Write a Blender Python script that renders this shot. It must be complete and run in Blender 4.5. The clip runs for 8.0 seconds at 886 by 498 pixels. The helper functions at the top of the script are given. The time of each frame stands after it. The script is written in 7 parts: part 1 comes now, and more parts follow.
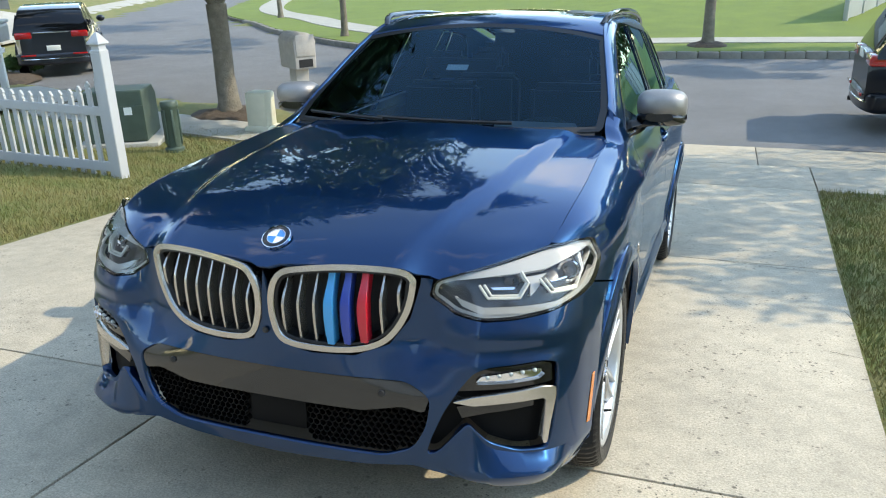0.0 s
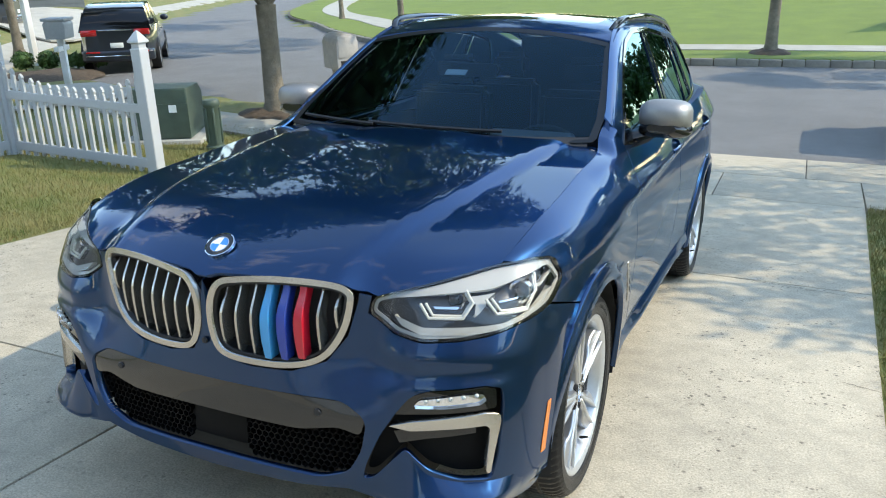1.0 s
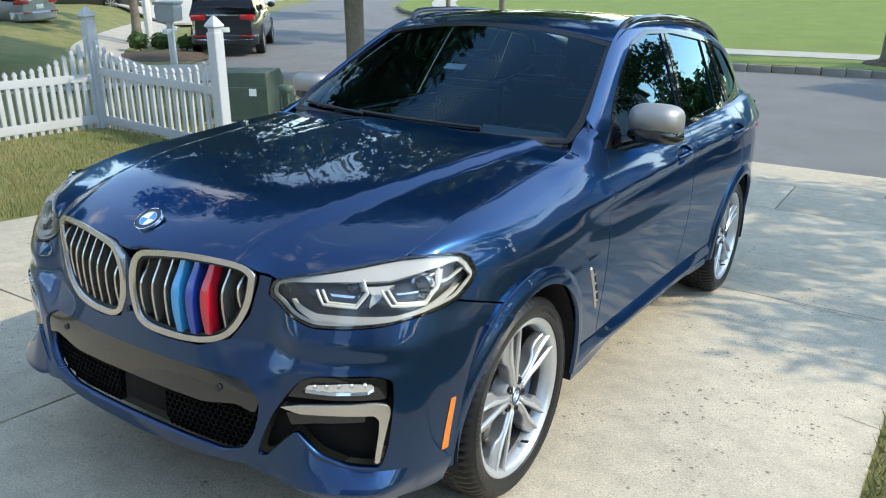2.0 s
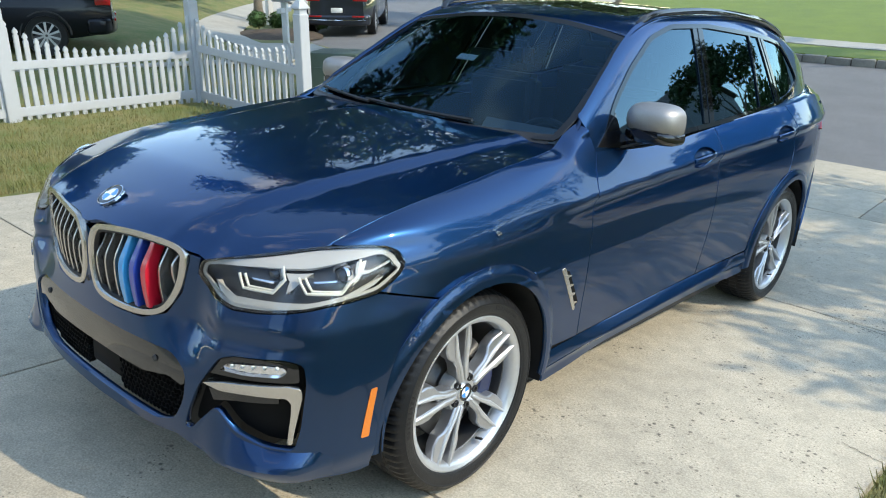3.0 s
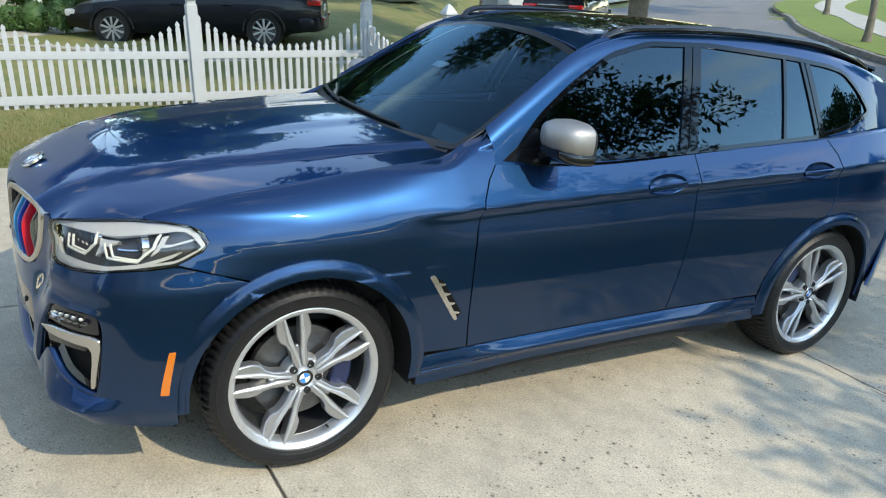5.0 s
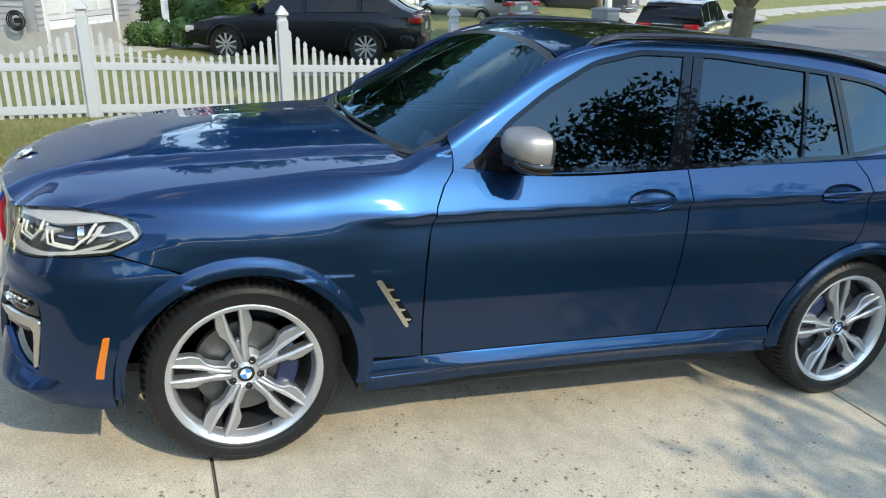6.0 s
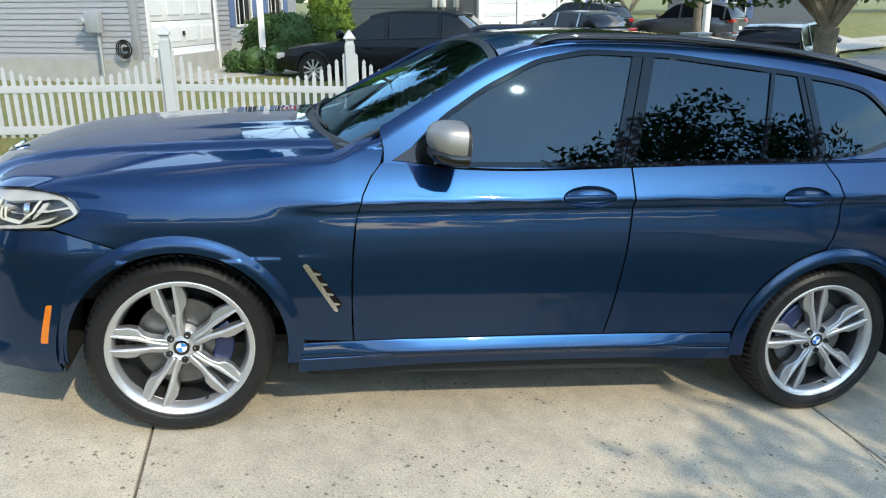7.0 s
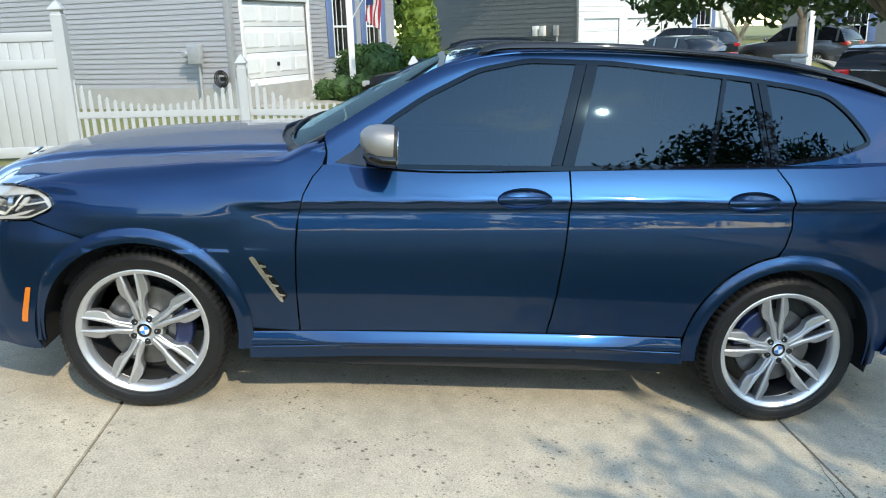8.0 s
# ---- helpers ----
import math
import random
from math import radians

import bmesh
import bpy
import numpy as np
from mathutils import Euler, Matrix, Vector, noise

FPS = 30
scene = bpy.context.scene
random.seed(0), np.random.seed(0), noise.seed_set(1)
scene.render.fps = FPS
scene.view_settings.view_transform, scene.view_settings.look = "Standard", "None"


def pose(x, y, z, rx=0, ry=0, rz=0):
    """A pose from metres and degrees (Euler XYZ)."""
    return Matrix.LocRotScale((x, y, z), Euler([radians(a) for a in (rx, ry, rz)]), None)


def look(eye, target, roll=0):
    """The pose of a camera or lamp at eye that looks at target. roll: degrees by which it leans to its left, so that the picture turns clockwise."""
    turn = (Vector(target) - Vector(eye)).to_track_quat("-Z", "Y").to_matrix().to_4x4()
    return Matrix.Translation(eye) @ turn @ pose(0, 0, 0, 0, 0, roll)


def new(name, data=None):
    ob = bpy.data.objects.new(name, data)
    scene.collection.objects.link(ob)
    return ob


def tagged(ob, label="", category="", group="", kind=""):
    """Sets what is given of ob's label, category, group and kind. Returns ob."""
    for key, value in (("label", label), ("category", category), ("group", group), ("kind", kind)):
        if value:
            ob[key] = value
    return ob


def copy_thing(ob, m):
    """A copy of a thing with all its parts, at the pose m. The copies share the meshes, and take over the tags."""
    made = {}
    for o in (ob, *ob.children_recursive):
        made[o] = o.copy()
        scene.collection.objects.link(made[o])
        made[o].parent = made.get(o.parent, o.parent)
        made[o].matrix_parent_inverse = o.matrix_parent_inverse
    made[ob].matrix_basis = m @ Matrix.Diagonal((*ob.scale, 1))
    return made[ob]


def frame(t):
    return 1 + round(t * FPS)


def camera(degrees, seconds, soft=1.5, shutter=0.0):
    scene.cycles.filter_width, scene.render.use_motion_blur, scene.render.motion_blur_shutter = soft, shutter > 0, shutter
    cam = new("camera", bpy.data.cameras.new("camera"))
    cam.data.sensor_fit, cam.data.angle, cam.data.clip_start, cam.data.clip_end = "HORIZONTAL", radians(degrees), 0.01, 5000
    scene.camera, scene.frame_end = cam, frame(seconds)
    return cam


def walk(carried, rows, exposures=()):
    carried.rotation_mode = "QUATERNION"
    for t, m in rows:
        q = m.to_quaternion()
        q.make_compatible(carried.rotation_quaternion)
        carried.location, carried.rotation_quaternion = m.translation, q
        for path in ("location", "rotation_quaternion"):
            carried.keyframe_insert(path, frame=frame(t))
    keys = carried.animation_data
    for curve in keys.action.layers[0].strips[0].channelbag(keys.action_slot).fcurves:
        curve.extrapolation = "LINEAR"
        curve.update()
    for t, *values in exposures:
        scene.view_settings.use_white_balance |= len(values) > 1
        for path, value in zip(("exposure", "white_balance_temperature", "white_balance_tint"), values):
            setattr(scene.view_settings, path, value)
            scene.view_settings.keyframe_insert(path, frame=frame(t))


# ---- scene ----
cam = camera(58.7, 8.0, soft=1.1)
PATH = [
    (0, (1.227, -2.614, 1.805), (0.573, -0.857, 1.11), -1.9),
    (0.5, (1.344, -2.551, 1.791), (0.63, -0.814, 1.103), -1.8),
    (1, (1.477, -2.382, 1.79), (0.683, -0.679, 1.105), -1.5),
    (1.5, (1.694, -2.257, 1.777), (0.798, -0.605, 1.091), -0.7),
    (2, (1.952, -2.128, 1.775), (0.935, -0.551, 1.083), 0.0),
    (2.2, (2.031, -2.062, 1.755), (0.96, -0.519, 1.068), -0.2),
    (3.3, (2.523, -1.701, 1.818), (1.223, -0.374, 1.078), 0.9),
    (3.5, (2.62, -1.631, 1.809), (1.276, -0.345, 1.073), 1.0),
    (4, (2.791, -1.392, 1.798), (1.351, -0.213, 1.066), 1.0),
    (4.5, (3.034, -1.112, 1.808), (1.503, -0.049, 1.084), 1.2),
    (4.7, (3.155, -0.99, 1.834), (1.587, 0.02, 1.109), 1.2),
    (5.8, (3.438, -0.347, 1.782), (1.701, 0.369, 1.096), 0.9),
    (6, (3.521, -0.219, 1.775), (1.757, 0.436, 1.097), 0.7),
    (6.5, (3.746, 0.087, 1.74), (1.928, 0.616, 1.096), 0.3),
    (7, (3.861, 0.424, 1.66), (1.996, 0.816, 1.054), -0.4),
    (7.5, (3.987, 0.78, 1.622), (2.086, 1.027, 1.055), -1.1),
    (8, (4.168, 1.117, 1.572), (2.243, 1.23, 1.042), -1.7),
]
walk(cam, [(t, look(eye, target, roll)) for t, eye, target, roll in PATH], [(0.0, 1.17, 7750, 4), (3.5, 1.03, 7500, 4), (6.5, 0.92, 7750, 5), (8.0, 0.98, 7650, 4)])

# ---- sky, sun ----
SUN_ELEV, SUN_AZ = 40.0, 22.6          # azimuth counted from +x towards +y
world = bpy.data.worlds.new("sky")
scene.world = world
world.use_nodes = True
wn = world.node_tree.nodes
sky = wn.new("ShaderNodeTexSky")
sky.sky_type, sky.sun_disc = "NISHITA", False
sky.sun_elevation, sky.sun_rotation = radians(SUN_ELEV), radians(90 - SUN_AZ)
sky.air_density, sky.dust_density, sky.ozone_density = 1.0, 0.1, 2.0
wn["Background"].inputs["Strength"].default_value = 0.275
# scattered fair-weather clouds over the whole sky
wl = world.node_tree.links
sky_dir = wn.new("ShaderNodeTexCoord")
split = wn.new("ShaderNodeMapping")
split.inputs["Scale"].default_value = (1.0, 1.0, 2.6)
wl.new(sky_dir.outputs["Generated"], split.inputs["Vector"])
puffs = wn.new("ShaderNodeTexNoise")
puffs.inputs["Scale"].default_value, puffs.inputs["Detail"].default_value, puffs.inputs["Roughness"].default_value = 3.1, 7, 0.55
wl.new(split.outputs[0], puffs.inputs["Vector"])
cover = wn.new("ShaderNodeMapRange")
cover.inputs["From Min"].default_value, cover.inputs["From Max"].default_value = 0.585, 0.72
cover.inputs["To Max"].default_value = 0.75
wl.new(puffs.outputs["Fac"], cover.inputs["Value"])
cloudy = wn.new("ShaderNodeMix")
cloudy.data_type = "RGBA"
cloudy.inputs[7].default_value = (5.2, 5.2, 5.4, 1)
wl.new(cover.outputs[0], cloudy.inputs[0])
wl.new(sky.outputs[0], cloudy.inputs[6])
wl.new(cloudy.outputs[2], wn["Background"].inputs[0])
sun = new("sun", bpy.data.lights.new("sun", "SUN"))
sun.data.energy, sun.data.angle, sun.data.color = 1.8, radians(0.55), (1.0, 0.95, 0.88)
SUN_DIR = Vector((math.cos(radians(SUN_ELEV)) * math.cos(radians(SUN_AZ)), math.cos(radians(SUN_ELEV)) * math.sin(radians(SUN_AZ)), math.sin(radians(SUN_ELEV))))
sun.matrix_world = look(SUN_DIR * 60, (0, 0, 0))


# ---- materials ----
def mat(name, color, rough=0.5, metal=0.0, vary=0.0, scale=8.0, bump=0.0, bump_scale=60.0, coat=0.0, each=0.0, second=None, spec=0.5):
    """A principled surface: two scales of colour variation, fine relief, and a share of change from piece to piece."""
    m = bpy.data.materials.new(name)
    m.use_nodes = True
    nt = m.node_tree
    b = nt.nodes["Principled BSDF"]
    b.inputs["Base Color"].default_value = (*color, 1)
    b.inputs["Roughness"].default_value = rough
    b.inputs["Metallic"].default_value = metal
    b.inputs["Coat Weight"].default_value = coat
    b.inputs["Coat Roughness"].default_value = 0.03
    b.inputs["Specular IOR Level"].default_value = spec
    co = nt.nodes.new("ShaderNodeTexCoord").outputs["Object"]

    def tex(s, detail=4.0):
        n = nt.nodes.new("ShaderNodeTexNoise")
        n.inputs["Scale"].default_value, n.inputs["Detail"].default_value = s, detail
        nt.links.new(co, n.inputs["Vector"])
        return n.outputs["Fac"]

    out = None
    if vary or second:
        ramp = nt.nodes.new("ShaderNodeMapRange")
        ramp.inputs["From Min"].default_value, ramp.inputs["From Max"].default_value = 0.32, 0.68
        add = nt.nodes.new("ShaderNodeMath")
        add.operation = "MULTIPLY_ADD"
        add.inputs[1].default_value = 0.4
        nt.links.new(tex(scale * 9, 6), add.inputs[0])
        half = nt.nodes.new("ShaderNodeMath")
        half.operation = "MULTIPLY"
        half.inputs[1].default_value = 0.6
        nt.links.new(tex(scale), half.inputs[0])
        nt.links.new(half.outputs[0], add.inputs[2])
        nt.links.new(add.outputs[0], ramp.inputs["Value"])
        mix = nt.nodes.new("ShaderNodeMix")
        mix.data_type = "RGBA"
        dark = second or tuple(c * (1 - vary) for c in color)
        lite = color if second else tuple(min(1, c * (1 + vary)) for c in color)
        mix.inputs[6].default_value, mix.inputs[7].default_value = (*dark, 1), (*lite, 1)
        nt.links.new(ramp.outputs[0], mix.inputs[0])
        out = mix.outputs[2]
    if each:
        info = nt.nodes.new("ShaderNodeObjectInfo")
        rng = nt.nodes.new("ShaderNodeMapRange")
        rng.inputs["To Min"].default_value, rng.inputs["To Max"].default_value = 1 - each, 1 + each
        nt.links.new(info.outputs["Random"], rng.inputs["Value"])
        hsv = nt.nodes.new("ShaderNodeHueSaturation")
        hsv.inputs["Color"].default_value = (*color, 1)
        if out:
            nt.links.new(out, hsv.inputs["Color"])
        nt.links.new(rng.outputs[0], hsv.inputs["Value"])
        out = hsv.outputs[0]
    if out:
        nt.links.new(out, b.inputs["Base Color"])
    if bump:
        bp = nt.nodes.new("ShaderNodeBump")
        bp.inputs["Strength"].default_value, bp.inputs["Distance"].default_value = min(1.0, bump), 0.01
        nt.links.new(tex(bump_scale, 8), bp.inputs["Height"])
        nt.links.new(bp.outputs[0], b.inputs["Normal"])
    return m


def glass(name, tint, ior=1.5, rough=0.0, sheen=(1, 1, 1)):
    """A thin pane: what lies behind, tinted, under a reflection that grows at grazing angles."""
    m = bpy.data.materials.new(name)
    m.use_nodes = True
    nt = m.node_tree
    nt.nodes.remove(nt.nodes["Principled BSDF"])
    t, gl, mx, fr = (nt.nodes.new(k) for k in ("ShaderNodeBsdfTransparent", "ShaderNodeBsdfGlossy", "ShaderNodeMixShader", "ShaderNodeFresnel"))
    t.inputs[0].default_value = (*tint, 1)
    gl.inputs["Roughness"].default_value = rough
    gl.inputs["Color"].default_value = (*sheen, 1)
    fr.inputs[0].default_value = ior
    nt.links.new(fr.outputs[0], mx.inputs[0])
    nt.links.new(t.outputs[0], mx.inputs[1])
    nt.links.new(gl.outputs[0], mx.inputs[2])
    nt.links.new(mx.outputs[0], nt.nodes["Material Output"].inputs[0])
    return m


PAINT = mat("blue_metallic_paint", (0.0082, 0.0375, 0.107), 0.35, 0.94, coat=1.0, vary=0.05, scale=400)
PAINT.node_tree.nodes["Principled BSDF"].inputs["Specular Tint"].default_value = (0.22, 0.52, 0.82, 1)
PAINT.node_tree.nodes["Principled BSDF"].inputs["Coat IOR"].default_value = 1.42
GLOSS_BLACK = mat("gloss_black_plastic", (0.008, 0.008, 0.009), 0.03, coat=0.3)
TRIM_BLACK = mat("gloss_black_window_trim", (0.003, 0.003, 0.004), 0.03, spec=0.4)
TRIM_BLACK.node_tree.nodes["Principled BSDF"].inputs["Specular Tint"].default_value = (0.5, 0.8, 1.0, 1)
BLACK = mat("black_plastic", (0.012, 0.012, 0.013), 0.55, vary=0.2, scale=40)
VOID = mat("black_liner", (0.013, 0.013, 0.013), 0.8, vary=0.2, scale=20)
RUBBER = mat("tyre_rubber", (0.012, 0.012, 0.0125), 0.4, spec=0.3, vary=0.2, scale=30, bump=0.15, bump_scale=200)
ALLOY = mat("silver_alloy", (0.6, 0.605, 0.61), 0.36, 0.75, vary=0.04, scale=60)
ALLOY_DARK = mat("grey_alloy", (0.44, 0.44, 0.45), 0.3, 0.8, vary=0.06, scale=60)
SATIN_BLACK = mat("satin_black_trim", (0.007, 0.007, 0.008), 0.3, spec=0.3)
MESH_BLACK = mat("matt_black_mesh", (0.005, 0.005, 0.005), 0.6, spec=0.12)
DISC = mat("dark_steel_disc", (0.16, 0.16, 0.16), 0.4, 0.9, vary=0.2, scale=30)
BARREL = mat("dark_grey_barrel", (0.12, 0.12, 0.125), 0.4, 0.8)
CERIUM = mat("satin_grey_metal", (0.5, 0.47, 0.425), 0.24, 0.85, vary=0.04, scale=80)
CHROME = mat("chrome", (0.75, 0.75, 0.77), 0.08, 1.0)
MIRROR_CAP = mat("satin_silver_cap", (0.33, 0.315, 0.3), 0.48, 0.7, vary=0.04, scale=90)
ORANGE = mat("orange_reflector", (0.6, 0.16, 0.015), 0.25, coat=0.6, vary=0.08, scale=200)
RED_LENS = mat("red_lens", (0.4, 0.01, 0.012), 0.12, coat=1.0)
LIGHT_BLUE = mat("light_blue_clip", (0.03, 0.3, 0.6), 0.3, coat=0.4)
DARK_BLUE = mat("dark_blue_clip", (0.012, 0.045, 0.3), 0.3, coat=0.4)
RED = mat("red_clip", (0.55, 0.012, 0.03), 0.3, coat=0.4)
BADGE_BLUE = mat("badge_blue", (0.02, 0.22, 0.6), 0.2, coat=1.0)
WHITE = mat("white_enamel", (0.8, 0.8, 0.8), 0.25, coat=1.0)
CALIPER = mat("blue_caliper", (0.005, 0.014, 0.06), 0.3, coat=0.5)
LIGHT_GUIDE = mat("frosted_light_guide", (0.78, 0.78, 0.7), 0.35, coat=0.6)
LAMP_WHITE = mat("lamp_white_bezel", (0.5, 0.495, 0.465), 0.3, 0.0, coat=0.5)
LAMP_GREY = mat("lamp_grey_housing", (0.045, 0.045, 0.047), 0.3, 0.3, coat=0.3)
TINT = glass("tinted_window_glass", (0.05, 0.06, 0.07), 1.72, 0.012, sheen=(0.5, 0.79, 1.0))
SCREEN = glass("windscreen_glass", (0.42, 0.54, 0.6), 1.36, sheen=(0.4, 0.7, 0.92))
CLEAR = glass("clear_lamp_glass", (0.95, 0.96, 0.97), 1.45)
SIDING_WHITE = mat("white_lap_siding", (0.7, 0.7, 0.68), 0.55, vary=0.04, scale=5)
ROOF_GLASS = mat("black_roof_glass", (0.006, 0.007, 0.009), 0.05, coat=1.0)
CABIN = mat("dark_cabin_trim", (0.01, 0.011, 0.012), 0.6, vary=0.2, scale=50)
LEATHER = mat("black_leather", (0.02, 0.02, 0.021), 0.45, vary=0.2, scale=90, bump=0.1, bump_scale=300)
PAPER = mat("white_card", (0.86, 0.88, 0.84), 0.6, vary=0.05, scale=60)
CONCRETE = mat("driveway_concrete", (0.46, 0.395, 0.295), 0.85, vary=0.12, scale=1.3, bump=0.3, bump_scale=90, each=0.03)


def pitted(m, amount, size):
    """Adds dark pits and faint stains to a concrete or asphalt surface."""
    nt = m.node_tree
    b = nt.nodes["Principled BSDF"]
    src = b.inputs["Base Color"].links[0].from_socket
    co = nt.nodes.new("ShaderNodeTexCoord").outputs["Object"]
    vor = nt.nodes.new("ShaderNodeTexVoronoi")
    vor.inputs["Scale"].default_value = 1 / size
    vor.inputs["Randomness"].default_value = 1.0
    nt.links.new(co, vor.inputs["Vector"])
    near = nt.nodes.new("ShaderNodeMapRange")
    near.inputs["From Min"].default_value, near.inputs["From Max"].default_value = 0.1, 0.2
    near.inputs["To Min"].default_value, near.inputs["To Max"].default_value = 1.0, 0.0
    nt.links.new(vor.outputs["Distance"], near.inputs["Value"])
    patch = nt.nodes.new("ShaderNodeTexNoise")
    patch.inputs["Scale"].default_value, patch.inputs["Detail"].default_value = 2.6, 5
    nt.links.new(co, patch.inputs["Vector"])
    gate = nt.nodes.new("ShaderNodeMapRange")
    gate.inputs["From Min"].default_value, gate.inputs["From Max"].default_value = 0.45, 0.62
    nt.links.new(patch.outputs["Fac"], gate.inputs["Value"])
    mul = nt.nodes.new("ShaderNodeMath")
    mul.operation = "MULTIPLY"
    nt.links.new(near.outputs[0], mul.inputs[0])
    nt.links.new(gate.outputs[0], mul.inputs[1])
    amt = nt.nodes.new("ShaderNodeMath")
    amt.operation = "MULTIPLY"
    amt.inputs[1].default_value = amount
    nt.links.new(mul.outputs[0], amt.inputs[0])
    mix = nt.nodes.new("ShaderNodeMix")
    mix.data_type = "RGBA"
    mix.inputs[7].default_value = (0.07, 0.06, 0.045, 1)
    nt.links.new(amt.outputs[0], mix.inputs[0])
    nt.links.new(src, mix.inputs[6])
    nt.links.new(mix.outputs[2], b.inputs["Base Color"])
    return m


def grained(m, low, high, scale):
    """Fine sandy grain over the colour of a surface."""
    nt = m.node_tree
    b = nt.nodes["Principled BSDF"]
    src = b.inputs["Base Color"].links[0].from_socket
    n = nt.nodes.new("ShaderNodeTexNoise")
    n.inputs["Scale"].default_value, n.inputs["Detail"].default_value = scale, 3
    nt.links.new(nt.nodes.new("ShaderNodeTexCoord").outputs["Object"], n.inputs["Vector"])
    r = nt.nodes.new("ShaderNodeMapRange")
    r.inputs["From Min"].default_value, r.inputs["From Max"].default_value = 0.3, 0.7
    r.inputs["To Min"].default_value, r.inputs["To Max"].default_value = low, high
    nt.links.new(n.outputs["Fac"], r.inputs["Value"])
    hsv = nt.nodes.new("ShaderNodeHueSaturation")
    nt.links.new(src, hsv.inputs["Color"])
    nt.links.new(r.outputs[0], hsv.inputs["Value"])
    nt.links.new(hsv.outputs[0], b.inputs["Base Color"])
    return m


grained(CONCRETE, 0.76, 1.2, 130)
grained(CONCRETE, 0.9, 1.08, 9)
pitted(CONCRETE, 0.9, 0.024)
pitted(CONCRETE, 0.7, 0.011)
pitted(CONCRETE, 0.8, 0.055)
CONCRETE_OLD = mat("grey_concrete", (0.42, 0.39, 0.33), 0.85, vary=0.14, scale=2.0, bump=0.35, bump_scale=80, each=0.05)
# kerb stone colour is darkened to hold the tree shade on it
KERB = mat("shade_dark_kerb_stone", (0.24, 0.22, 0.185), 0.9, vary=0.25, scale=4.0, bump=0.4, bump_scale=60, each=0.1)
JOINT = mat("dark_joint_dirt", (0.14, 0.12, 0.095), 0.95, vary=0.3, scale=14)
ASPHALT = grained(mat("worn_asphalt", (0.17, 0.166, 0.162), 0.9, vary=0.12, scale=1.2, bump=0.6, bump_scale=160), 0.75, 1.25, 60)
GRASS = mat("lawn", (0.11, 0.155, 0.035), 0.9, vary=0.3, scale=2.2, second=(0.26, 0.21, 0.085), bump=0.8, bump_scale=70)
# far lawn: full sun is put into its colour, brighter than the near lawn
GRASS_FAR = mat("sun_brightened_lawn", (0.175, 0.225, 0.032), 0.9, vary=0.2, scale=1.1, second=(0.125, 0.165, 0.028), bump=0.6, bump_scale=50)
BLADE = mat("grass_blades", (0.11, 0.155, 0.035), 0.7, vary=0.3, scale=3, second=(0.28, 0.22, 0.09))
VINYL = mat("white_vinyl", (0.47, 0.48, 0.485), 0.4, vary=0.03, scale=6)
SIDING = mat("grey_vinyl_siding", (0.36, 0.36, 0.375), 0.55, vary=0.04, scale=5)
# SIDING_DARK: grey siding with the shade on the far flank put into its colour
SIDING_DARK = mat("shade_darkened_siding", (0.13, 0.14, 0.145), 0.6, vary=0.06, scale=5)
TRIM_WHITE = mat("white_paint", (0.78, 0.78, 0.77), 0.45, vary=0.04, scale=6)
SHUTTER = mat("blue_shutter_paint", (0.13, 0.19, 0.36), 0.5, vary=0.08, scale=10)
ROOFING = mat("grey_shingles", (0.12, 0.115, 0.11), 0.9, vary=0.3, scale=9, bump=0.6, bump_scale=40)
FOUND = mat("foundation_concrete", (0.4, 0.39, 0.36), 0.9, vary=0.12, scale=4, bump=0.3)
BARK = mat("rough_grey_bark", (0.2, 0.17, 0.13), 0.9, vary=0.4, scale=7, bump=1.0, bump_scale=35)
LEAF = mat("green_leaves", (0.05, 0.1, 0.018), 0.55, vary=0.4, scale=2.5)
HEDGE = mat("hedge_leaves", (0.045, 0.1, 0.02), 0.6, vary=0.4, scale=3)
CEDAR = mat("yellow_green_conifer", (0.13, 0.2, 0.02), 0.7, vary=0.35, scale=4)
MULCH = mat("brown_mulch", (0.09, 0.065, 0.045), 0.95, vary=0.4, scale=12, bump=1.0, bump_scale=50)
GREEN_BOX = mat("utility_green_paint", (0.07, 0.1, 0.075), 0.5, vary=0.15, scale=6)
STONE_GREY = mat("stone_grey_plastic", (0.42, 0.38, 0.34), 0.7, vary=0.14, scale=10, bump=0.3)
BEIGE = mat("beige_plastic", (0.6, 0.56, 0.42), 0.6, vary=0.06, scale=8)
METER_GREY = mat("meter_grey_metal", (0.42, 0.43, 0.44), 0.5, 0.3, vary=0.08, scale=14)
CAR_DARK = mat("dark_grey_car_paint", (0.016, 0.02, 0.03), 0.3, 0.4, coat=1.0)
CAR_BLACK = mat("black_car_paint", (0.004, 0.0055, 0.009), 0.3, 0.0, coat=0.25, spec=0.2)
CAR_SILVER = mat("silver_car_paint", (0.3, 0.32, 0.35), 0.3, 0.7, coat=1.0)
CAR_GREY = mat("grey_car_paint", (0.08, 0.085, 0.095), 0.3, 0.6, coat=1.0)
CAR_GLASS = mat("dark_car_glass", (0.005, 0.006, 0.008), 0.05, coat=0.1, spec=0.3)
FLAG_RED = mat("flag_red", (0.42, 0.03, 0.05), 0.8, vary=0.1, scale=8)
FLAG_WHITE = mat("flag_white", (0.7, 0.68, 0.66), 0.8, vary=0.06, scale=8)
FLAG_BLUE = mat("flag_blue", (0.02, 0.04, 0.14), 0.8, vary=0.1, scale=8)


# ---- mesh tools ----
from mathutils.geometry import delaunay_2d_cdt


